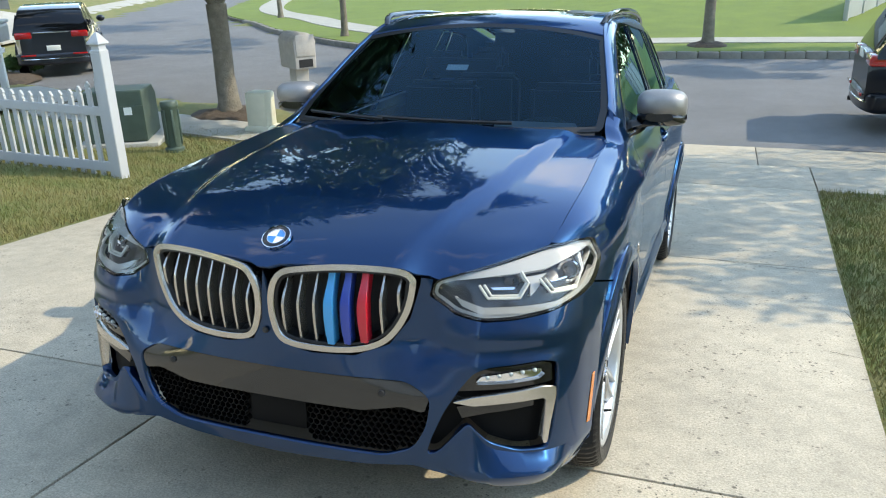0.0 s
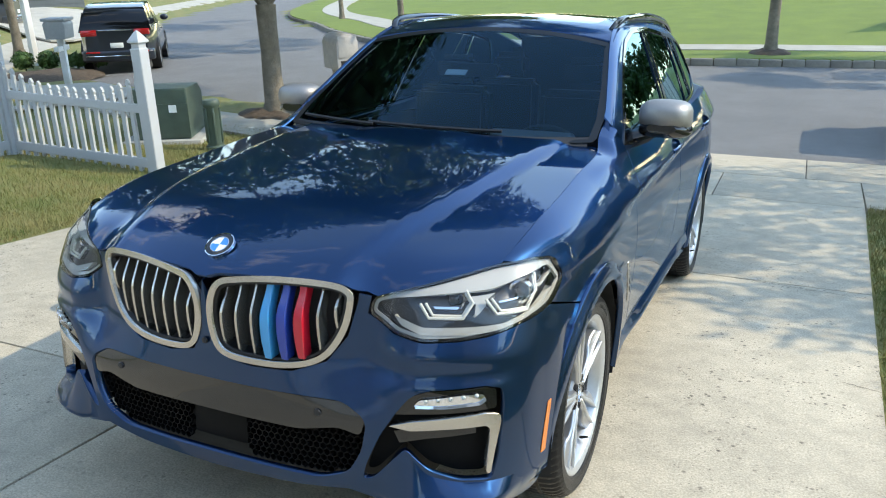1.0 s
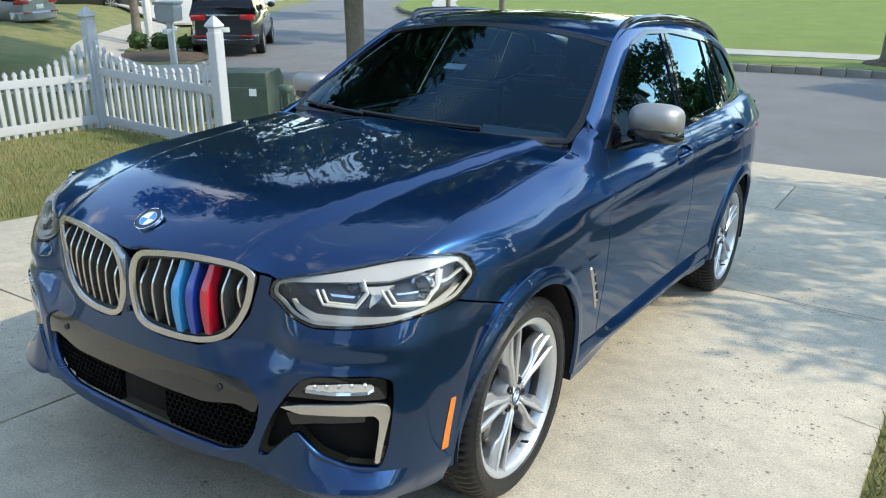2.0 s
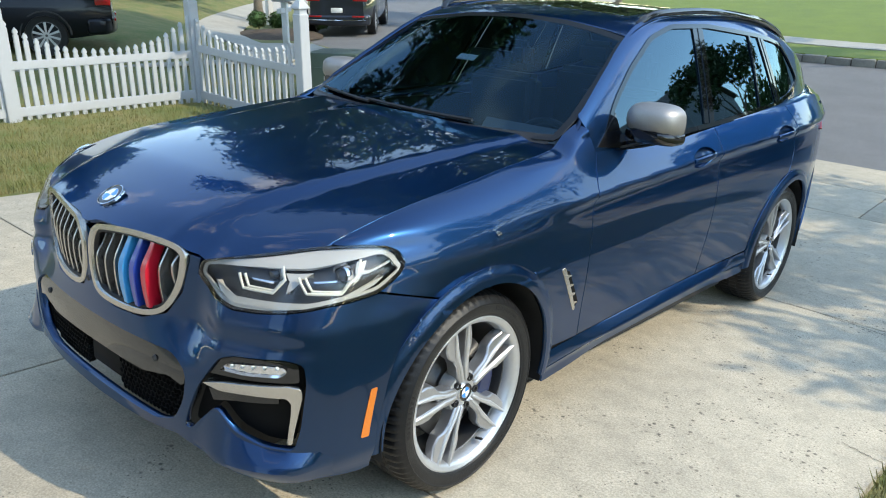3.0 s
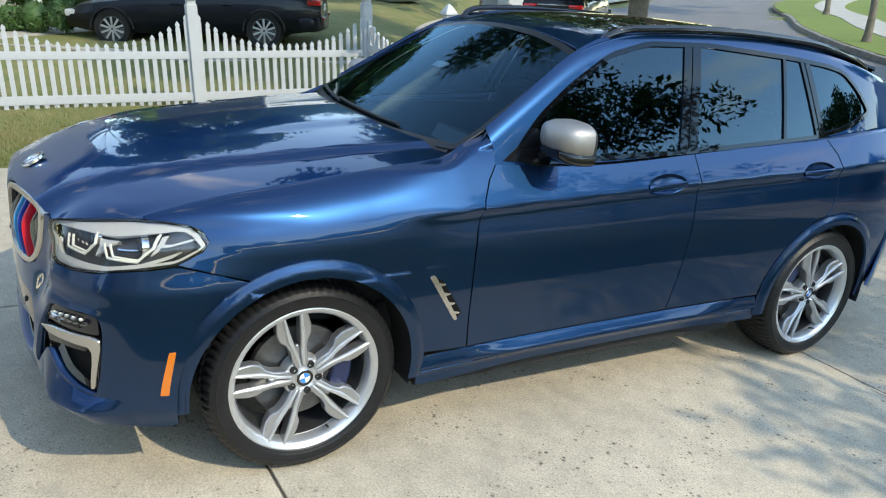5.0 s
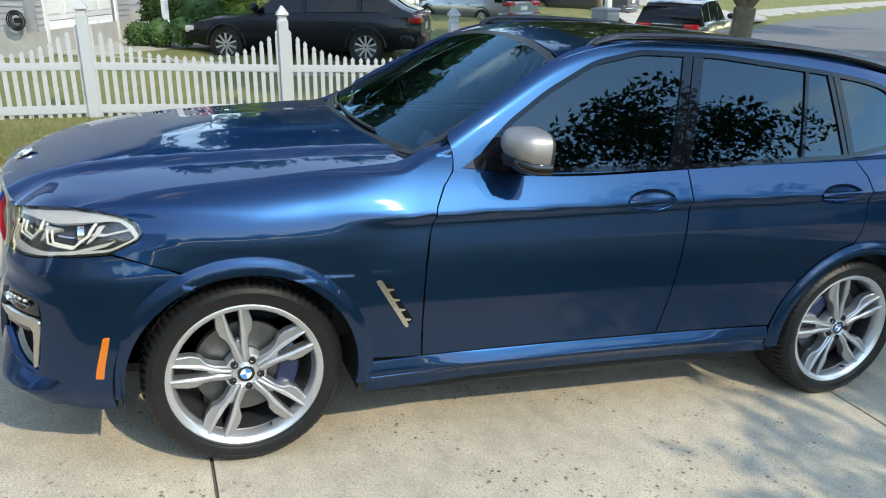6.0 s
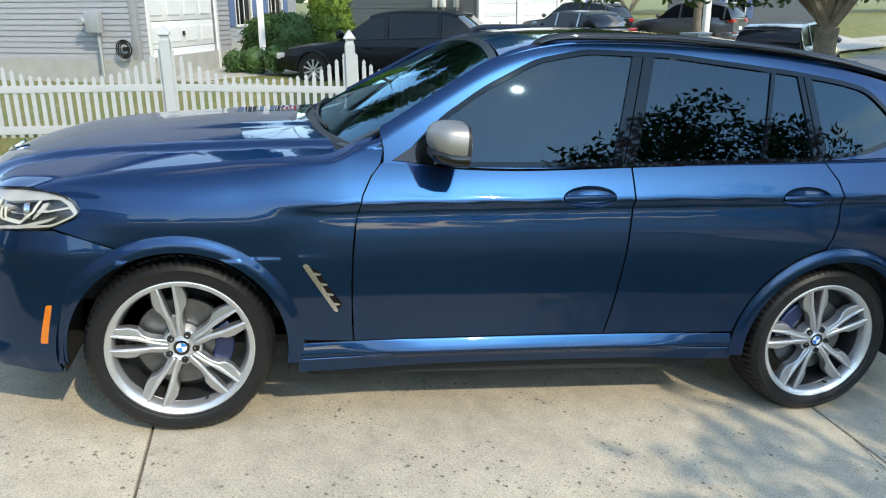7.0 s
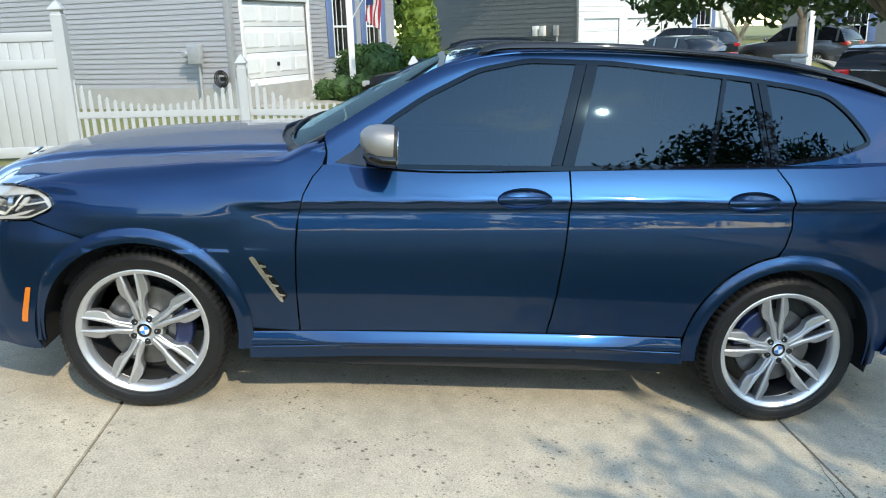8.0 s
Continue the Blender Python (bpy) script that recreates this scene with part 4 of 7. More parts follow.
    post(1.775, 0.05, 0.25, TRIM_BLACK, 0.006)
    post(2.418, 0.02, 0.2, TRIM_BLACK, 0.004)
    post(2.697, 0.026, -0.155, TRIM_BLACK)
    post(2.727, 0.038, -0.155, TRIM_BLACK, 0.006)
    # door handles: a cupped recess and a bowed grip
    for d, y, z in ((door, 1.612, 1.022), (rdoor, 2.612, 1.056)):
        bm = bmesh.new()
        up = 0.09
        rows = 14
        for sgn in (1,):
            prev = None
            for i in range(rows + 1):
                u = -1 + 2 * i / rows
                yy = y + 0.113 * u
                zz = z + 0.006 * u
                bow = 0.012 * (1 - abs(u) ** 3.0) - 0.004
                hgt = 0.0155 * (1 - 0.3 * u * u)
                xs = float(x_side(np.array([yy]), np.array([zz]))[0])
                ring = [bm.verts.new((xs + bow + 0.010 * math.cos(a), yy, zz + hgt * math.sin(a))) for a in [k * math.pi / 4 for k in range(8)]]
                if prev:
                    for k in range(8):
                        bm.faces.new((prev[k], prev[(k + 1) % 8], ring[(k + 1) % 8], ring[k]))
                else:
                    bm.faces.new(ring)
                prev = ring
            bm.faces.new(prev[::-1])
        if flip:
            bmesh.ops.scale(bm, vec=(-1, 1, 1), verts=bm.verts)
        part("door_handle", bm, PAINT, d, "body-coloured door handle", True)
        cup = handle_hole(y, z)

        def f_cup(yy, zz, y=y, z=z):
            r = ((yy - y) / 0.118) ** 2 + ((zz - z - 0.05 * (yy - y)) / 0.046) ** 2
            return np.stack([x_side(yy, zz) - 0.004 - 0.036 * np.sqrt(np.clip(1.02 - r, 0, 1)), yy, zz], 1)
        panel("handle_cup", f_cup, [cup], 0.008, PAINT, d, 1, flip, lip=0, label="body-coloured handle recess")

# painted foot of the front pillars, between the screen's edge and the door frame
for flip in (False, True):
    bm = bmesh.new()
    rows = []
    for y in np.linspace(0.69, 1.0, 14):
        low = 0.014 * (1 - float(ease(y, 0.745, 0.77)))
        a = np.array([0.728 - 0.04 * max(0.0, y - 0.752) / 0.22, y, 0])
        a[2] = float(f_screen(a[:1], a[1:2])[0, 2]) - 0.006 - low
        b = f_glass(np.array([y]), np.array([float(roof_line(y)) - 0.006 - low]))[0]
        rows.append([bm.verts.new(((-1 if flip else 1) * p[0], p[1], p[2])) for p in (a, a + (b - a) * 0.5 + np.array([0, 0, 0.003]), b)])
    for p, q in zip(rows, rows[1:]):
        for i in range(2):
            bm.faces.new((p[i], p[i + 1], q[i + 1], q[i]))
    bmesh.ops.recalc_face_normals(bm, faces=bm.faces)
    part("pillar_foot", bm, PAINT, car, "", True)

# roof, screen, rear
roof_half = [(0.0, 1.296), (0.3, 1.288), (0.5, 1.268), (0.634, 1.25), (0.622, 1.4), (0.612, 1.6), (0.618, 2.1), (0.605, 2.7), (0.57, 3.2), (0.52, 3.5), (0.45, 3.62), (0.0, 3.66)]
PANO = rounded([(-0.5, 1.45), (0.5, 1.45), (0.53, 2.0), (0.51, 2.72), (-0.51, 2.72), (-0.53, 2.0)], 0.06)
panel("roof", f_roof, [roof_half + [(-x, y) for x, y in roof_half[::-1]], PANO], 0.03, PAINT, car, 1)
panel("roof_glass", f_roof, [shrink(PANO, 0.006)], 0.03, ROOF_GLASS, car, 1, label="black panoramic roof glass", raise_by=-0.003)
ws_half = [(0.0, 0.505), (0.3, 0.525), (0.5, 0.56), (0.66, 0.598), (0.715, 0.617), (0.728, 0.64), (0.727, 0.75), (0.69, 0.96), (0.636, 1.2), (0.622, 1.243), (0.5, 1.262), (0.3, 1.282), (0.0, 1.29)]
SCREEN_OUT = ws_half + [(-x, y) for x, y in ws_half[::-1]]
ws = panel("windscreen", f_screen, [shrink(SCREEN_OUT, 0.03)], 0.03, SCREEN, car, 1, lip=0, label="windscreen glass")
panel("windscreen_band", f_screen, [SCREEN_OUT, shrink(SCREEN_OUT, 0.03)], 0.03, SATIN_BLACK, car, 1, lip=0.01, label="black screen border")
bm = bmesh.new()
nx = 9
grid = []
for k in range(6):
    t = k / 5
    grid.append([bm.verts.new((x * (0.44 + 0.1 * t), 3.63 + 0.17 * t - 0.10 * (x * 0.62) ** 2, 1.535 - 0.06 * (x * 0.5) ** 2 - 0.36 * t)) for x in np.linspace(-1, 1, nx)])
for a, b in zip(grid, grid[1:]):
    for i in range(nx - 1):
        bm.faces.new((a[i], a[i + 1], b[i + 1], b[i]))
part("rear_screen", bm, CAR_GLASS, car, "dark rear screen", True)
tail_half = [(0.0, 1.2), (0.6, 1.2), (0.84, 1.19), (0.92, 1.185), (0.95, 1.0), (1.02, 0.8), (1.06, 0.5), (1.1, 0.36), (0.9, 0.3), (0.6, 0.28), (0.0, 0.27)]
panel("tailgate", f_tail, [tail_half + [(-s, z) for s, z in tail_half[::-1]]], 0.03, PAINT, car, -1)
for flip in (False, True):
    tl = rounded([(0.45, 1.06), (0.7, 1.1), (0.98, 1.07), (1.04, 1.02), (0.9, 0.97), (0.62, 0.98), (0.46, 1.0)], 0.02)
    panel("tail_lamp", f_tail, [tl], 0.025, RED_LENS, car, -1, flip, raise_by=0.006, label="red tail lamp")
    bm = bmesh.new()
    pts = [(0.585, 1.40, 1.588), (0.605, 1.45, 1.628), (0.618, 1.6, 1.652), (0.624, 2.1, 1.672), (0.612, 2.7, 1.652), (0.585, 3.1, 1.60), (0.56, 3.3, 1.555), (0.55, 3.36, 1.535)]
    tube(bm, [((-x if flip else x), y, z) for x, y, z in spline(pts, False, 5)], 0.017, 8, 0.8)
    part("roof_rail", bm, GLOSS_BLACK, car, "black roof rail", True)

# underbody and wheel wells
bm = bmesh.new()
box(bm, (-0.8, 0.5, 0.2), (0.8, 2.35, 0.42))
box(bm, (-0.55, -0.68, 0.24), (0.55, 0.5, 0.5))
box(bm, (-0.55, 2.35, 0.26), (0.55, 3.6, 0.5))
box(bm, (-0.72, 0.35, 0.42), (0.72, 3.3, 0.55))
tagged(part("underbody", bm, VOID, car, "dark underbody"), kind="stuff")
for yc in (0, BASE):
    for sx in (1, -1):
        bm = bmesh.new()
        a = [bm.verts.new((sx * 0.905, y, z)) for y, z in arch(yc, 0.425, -12, 192, 26)]
        b = [bm.verts.new((sx * 0.55, y, z)) for y, z in arch(yc, 0.425, -12, 192, 26)]
        for i in range(26):
            bm.faces.new((a[i], a[i + 1], b[i + 1], b[i]))
        bm.faces.new(b)
        part("wheel_well", bm, VOID, car, "black wheel well", True)
# unseen box added under the bonnet to keep daylight out of the body
bm = bmesh.new()
box(bm, (-0.7, -0.62, 0.5), (0.7, 0.42, 0.9))
part("engine_block_cover", bm, VOID, car)

# cabin
bm = bmesh.new()
box(bm, (-0.76, 0.6, 0.5), (0.76, 3.55, 0.56))
box(bm, (-0.8, 0.62, 0.5), (-0.765, 3.5, 1.1))
box(bm, (0.765, 0.62, 0.5), (0.8, 3.5, 1.1))
box(bm, (-0.8, 3.5, 0.5), (0.8, 3.55, 1.15))
# rear bulkhead, added to block daylight that leaks in from the tail
box(bm, (-0.62, 3.36, 1.1), (0.62, 3.4, 1.47))
box(bm, (-0.54, 3.36, 1.47), (0.54, 3.4, 1.545))
part("cabin_shell", bm, CABIN, car, "dark cabin lining with an added rear bulkhead")
bm = bmesh.new()
prof = [(0.50, 1.08), (0.62, 1.105), (0.85, 1.1), (1.02, 1.075), (1.08, 1.0), (1.05, 0.7), (0.6, 0.7)]
prism(bm, prof, 1.48, Matrix(((0, 0, 1, -0.74), (1, 0, 0, 0), (0, 1, 0, 0), (0, 0, 0, 1))))
part("dashboard", bm, CABIN, car, "black dashboard", bevel=0.02)
bm = bmesh.new()
hud = spline([(0.2, 0.86), (0.28, 1.0), (0.5, 1.0), (0.57, 0.86), (0.5, 0.84), (0.28, 0.84)], True, 4)
lip_ = shrink(hud, -0.03)
n = len(hud)
top = [bm.verts.new((x, y, 1.16 - 0.2 * (y - 0.84))) for x, y in hud]
bot = [bm.verts.new((x, y, 1.095)) for x, y in lip_]
for i in range(n):
    bm.faces.new((top[i], top[(i + 1) % n], bot[(i + 1) % n], bot[i]))
part("instrument_hood", bm, mat("grey_dash_plastic", (0.25, 0.25, 0.25), 0.5), car, "grey instrument hood", True)
bm = bmesh.new()
ringp = [(0.38 + 0.185 * math.cos(a), 1.14 + 0.06 * math.sin(a) * 0 - 0.07 * math.sin(a), 0.98 + 0.17 * math.sin(a)) for a in np.linspace(0, 2 * math.pi, 33)]
tube(bm, ringp, 0.016, 8)
tube(bm, [(0.2, 1.14, 0.98), (0.56, 1.14, 0.98)], 0.014, 6)
tube(bm, [(0.38, 1.13, 0.98), (0.38, 1.16, 0.83)], 0.018, 6)
part("steering_wheel", bm, LEATHER, car, "black steering wheel", True)
for sx in (-0.38, 0.38):
    for y in (1.55, 2.45):
        bm = bmesh.new()
        box(bm, (sx - 0.25, y - 0.3, 0.62), (sx + 0.25, y + 0.2, 0.76))
        box(bm, (sx - 0.23, y + 0.12, 0.7), (sx + 0.23, y + 0.26, 1.28), pose(0, 0, 0, 0, 0, 0))
        box(bm, (sx - 0.13, y + 0.2, 1.29), (sx + 0.13, y + 0.3, 1.45))
        bmesh.ops.bevel(bm, geom=list(bm.edges), offset=0.04, segments=3, affect="EDGES")
        part("seat", bm, LEATHER, car, "black leather seat", True)
bm = bmesh.new()
prism(bm, rounded([(-0.12, -0.035), (0.12, -0.035), (0.13, 0.03), (-0.13, 0.03)], 0.03), 0.03, pose(0, 1.13, 1.4, 90, 0, 0))
part("inner_mirror", bm, BLACK, car, "black inside mirror", True)
bm = bmesh.new()
box(bm, (-0.075, -0.0015, -0.02), (0.03, 0.0015, 0.022), pose(-0.01, 0.965, 1.392, -58, 0, 0))
part("windscreen_tag", bm, PAPER, car, "white toll tag behind the screen")

# cowl and wipers
bm = bmesh.new()
lo, hi = [], []
for x in np.linspace(-0.7, 0.7, 25):
    yb = 0.49 + 0.105 * (abs(x) / 0.7) ** 2.2
    zb = float(f_hood(np.array([x]), np.array([yb]))[0, 2]) - 0.022
    ye = yb + 0.055 - 0.02 * abs(x)
    ze = float(f_screen(np.array([x]), np.array([ye]))[0, 2]) + 0.003
    lo.append(bm.verts.new((x, yb - 0.02, zb - 0.01)))
    hi.append(bm.verts.new((x, ye, ze)))
for i in range(24):
    bm.faces.new((lo[i], lo[i + 1], hi[i + 1], hi[i]))
part("cowl", bm, BLACK, car, "black cowl panel", True)
for x0, x1 in ((0.35, -0.28), (-0.25, -0.66)):
    bm = bmesh.new()
    pts = [(x0 + (x1 - x0) * t, 0.545 + 0.1 * (abs(x0 + (x1 - x0) * t) / 0.7) ** 2 + 0.012 * t, 0) for t in np.linspace(0, 1, 9)]
    pts = [(x, y, float(f_screen(np.array([x]), np.array([y]))[0, 2]) + 0.014) for x, y, _ in pts]
    tube(bm, pts, 0.008, 6)
    part("wiper", bm, BLACK, car, "black wiper", True)

# ---- front details ----
FACE = Matrix(((1, 0, 0, 0), (0, 0, -1, 0), (0, 1, 0, 0), (0, 0, 0, 1)))     # xy plane to a plane that looks to -y


def roundel(name, m, r, parent, label):
    """A round badge: dark ring, bright rims, quartered blue and white."""
    bm = bmesh.new()
    lathe(bm, [(0, 0.002), (r * 0.62, 0.002), (r * 0.62, 0.0035), (r * 0.92, 0.003), (r * 0.92, 0)], 32, m)
    ob = part(name, bm, GLOSS_BLACK, parent, label, True)
    bm = bmesh.new()
    lathe(bm, [(r * 0.92, -0.002), (r * 0.94, 0.005), (r, 0.004), (r * 1.02, -0.004)], 32, m)
    lathe(bm, [(r * 0.58, 0.002), (r * 0.6, 0.005), (r * 0.64, 0.005), (r * 0.66, 0.002)], 32, m)
    part("rim", bm, CHROME, ob, "", True)
    for k in range(4):
        bm = bmesh.new()
        q = [(0, 0)] + [(r * 0.59 * math.cos(a), r * 0.59 * math.sin(a)) for a in np.linspace(k * math.pi / 2, (k + 1) * math.pi / 2, 8)]
        prism(bm, q, 0.001, m @ Matrix.Translation((0, 0, 0.0025)))
        part("quarter", bm, (BADGE_BLUE, WHITE)[k % 2], ob)
    return ob


roundel("bonnet_badge", Matrix.Translation((0, -0.78, 0.979)) @ Matrix.Rotation(radians(33), 4, "X") @ Matrix.Scale(1, 4), 0.045, car, "round blue and white bonnet badge")

for sx in (1, -1):
    out = [(x * sx, z) for x, z in KIDNEY]
    mid = shrink(out, 0.017)
    fr = panel("grille_frame", f_kidney, [out, mid], 0.012, CERIUM, car, 1, lip=0.07, raise_by=0.006, label="satin grey kidney grille surround")
    panel("backing", f_kidney, [shrink(out, 0.004)], 0.03, VOID, fr, 1, lip=0, raise_by=-0.066)
    thin = shrink(mid, 0.001)
    panel("inner_lip", f_kidney, [thin, shrink(mid, 0.008)], 0.02, BLACK, fr, 1, lip=0.045, raise_by=-0.004)
    for k in range(8):
        x = 0.06 + 0.0482 * k
        zs = [z for z in np.linspace(0.66, 0.95, 120) if inside([(x * sx, z)], [shrink(mid, 0.004)])[0]]
        if len(zs) < 3:
            continue
        z0, z1 = zs[0], zs[-1]
        colour = {3: LIGHT_BLUE, 4: DARK_BLUE, 5: RED}.get(k) if sx > 0 else None
        w = 0.016 if colour else 0.0045
        push = 0.012 if colour else 0.0
        bm = bmesh.new()
        prev = None
        for i in range(13):
            t = i / 12
            z = z0 + (z1 - z0) * t
            p = f_kidney(np.array([x * sx]), np.array([z]))[0]
            knee = 0.022 * (1 - ease(t, 0.55, 0.95)) + 0.012 * math.sin(math.pi * t)
            yf = p[1] + 0.03 - knee - push
            wt = w * (0.7 + 0.3 * math.sin(math.pi * min(1, t * 1.15)))
            ring = [bm.verts.new(v) for v in ((p[0] - wt, yf, z), (p[0] + wt, yf, z), (p[0] + wt * 0.6, yf + 0.045, z), (p[0] - wt * 0.6, yf + 0.045, z))]
            if prev:
                for a in range(4):
                    bm.faces.new((prev[a], prev[(a + 1) % 4], ring[(a + 1) % 4], ring[a]))
            else:
                bm.faces.new(ring)
            prev = ring
        bm.faces.new(prev[::-1])
        name = {3: "light blue clip", 4: "dark blue clip", 5: "red clip"}.get(k, "") if sx > 0 else ""
        part("grille_clip" if colour else "grille_bar", bm, colour or CERIUM, fr, name, True, bevel=0.003 if colour else 0.001)

# lower intake: gloss strip, mesh and sensor box
strip = [(-0.5, 0.565), (-0.43, 0.604), (0.43, 0.604), (0.5, 0.565), (0.485, 0.515), (0.42, 0.53), (0.3, 0.505), (-0.3, 0.505), (-0.42, 0.53), (-0.485, 0.515)]
low = panel("intake_strip", f_nose, [[(s_of_x(x), z) for x, z in rounded(strip, 0.015)]], 0.02, mat("dark_grey_gloss", (0.016, 0.015, 0.014), 0.12, 0.0, coat=0.45, spec=0.5), car, 1, lip=0.02, raise_by=-0.006, label="dark glossy plate strip")
for x in (-0.36, 0.36):
    bm = bmesh.new()
    p = f_nose(np.array([s_of_x(x)]), np.array([0.565]))[0]
    lathe(bm, [(0, 0.004), (0.009, 0.003), (0.011, -0.002)], 16, Matrix.Translation((p[0], p[1] + 0.004, p[2])) @ FACE)
    part("parking_sensor", bm, BLACK, low, "", True)
# ledged winglets under the side niches
wing_top = fair((0.5, 0.378), (0.535, 0.395), (0.606, 0.478), (0.65, 0.43), (0.7, 0.404), (0.76, 0.391), (0.82, 0.388), (0.9, 0.38))
wing_low = fair((0.5, 0.335), (0.53, 0.326), (0.6, 0.301), (0.7, 0.276), (0.8, 0.263), (0.9, 0.26))
wing_out = fair((0.5, 0.0), (0.535, 0.002), (0.6, 0.03), (0.66, 0.046), (0.76, 0.05), (0.82, 0.036), (0.87, 0.0), (0.9, 0.0))
for sx in (1, -1):
    bm = bmesh.new()
    rows = []
    for x in np.linspace(0.515, 0.885, 26):
        s, zt, out = s_of_x(x), float(wing_top(x)), float(wing_out(x))
        row = []
        zl = float(wing_low(x))
        for z, k in ((zt, -0.03), (zt - 0.004, 0.0), (max(min(zt - 0.03, 0.352), zl + 0.03), 0.8), (max(min(zt - 0.045, 0.336), zl + 0.024), 1.0), (max(min(zt - 0.06, 0.322), zl + 0.018), 0.96), (zl + 0.01, 0.6), (zl + 0.002, -0.03)):
            p = f_nose(np.array([s]), np.array([z]))[0]
            q = f_nose(np.array([s + 0.004, s - 0.004]), np.array([z, z]))
            n = np.array([(q[0] - q[1])[1], -(q[0] - q[1])[0], 0.0])
            n /= np.linalg.norm(n)
            w = p + n * (out * k if k >= 0 else k)
            row.append(bm.verts.new((sx * w[0], w[1], w[2])))
        rows.append(row)
    for a, b in zip(rows, rows[1:]):
        for i in range(6):
            bm.faces.new((a[i], a[i + 1], b[i + 1], b[i]))
    bmesh.ops.recalc_face_normals(bm, faces=bm.faces)
    part("bumper_winglet", bm, PAINT, car, "painted winglet ledge at the foot of the bumper", True)
panel("intake_backing", f_nose, [[(s_of_x(x), z) for x, z in INTAKE]], 0.03, VOID, car, 1, lip=0, raise_by=-0.07)
bm = bmesh.new()
cell = 0.021
for j in range(9):
    for i in range(-26, 27):
        x, z = (i + 0.5 * (j % 2)) * cell * 1.0, 0.375 + j * cell * 0.86
        if not inside([(x, z)], [INTAKE])[0] or abs(x) < 0.11:
            continue
        hexo = [(x + cell * 0.57 * math.sin(k * math.pi / 3), z + cell * 0.57 * math.cos(k * math.pi / 3)) for k in range(6)]
        hexi = [(x + cell * 0.49 * math.sin(k * math.pi / 3), z + cell * 0.49 * math.cos(k * math.pi / 3)) for k in range(6)]
        yb = float(f_nose(np.array([s_of_x(x)]), np.array([z]))[0, 1]) + 0.035
        a = [bm.verts.new((px, yb, pz)) for px, pz in hexo]
        b = [bm.verts.new((px, yb, pz)) for px, pz in hexi]
        c = [bm.verts.new((px, yb + 0.02, pz)) for px, pz in hexi]
        for k in range(6):
            bm.faces.new((a[k], a[(k + 1) % 6], b[(k + 1) % 6], b[k]))
            bm.faces.new((b[k], b[(k + 1) % 6], c[(k + 1) % 6], c[k]))
tagged(part("intake_mesh", bm, MESH_BLACK, car, "black honeycomb mesh"), kind="stuff")
boxed("radar_cover", (-0.1, -0.83, 0.39), (0.1, -0.79, 0.5), MESH_BLACK, car, "black radar cover", 0.01)
bm = bmesh.new()
lathe(bm, [(0, 0.004), (0.008, 0.003), (0.01, -0.001)], 16, Matrix.Translation((0, -0.871, 0.72)) @ FACE)
part("front_camera", bm, BLACK, car, "small front camera", True)

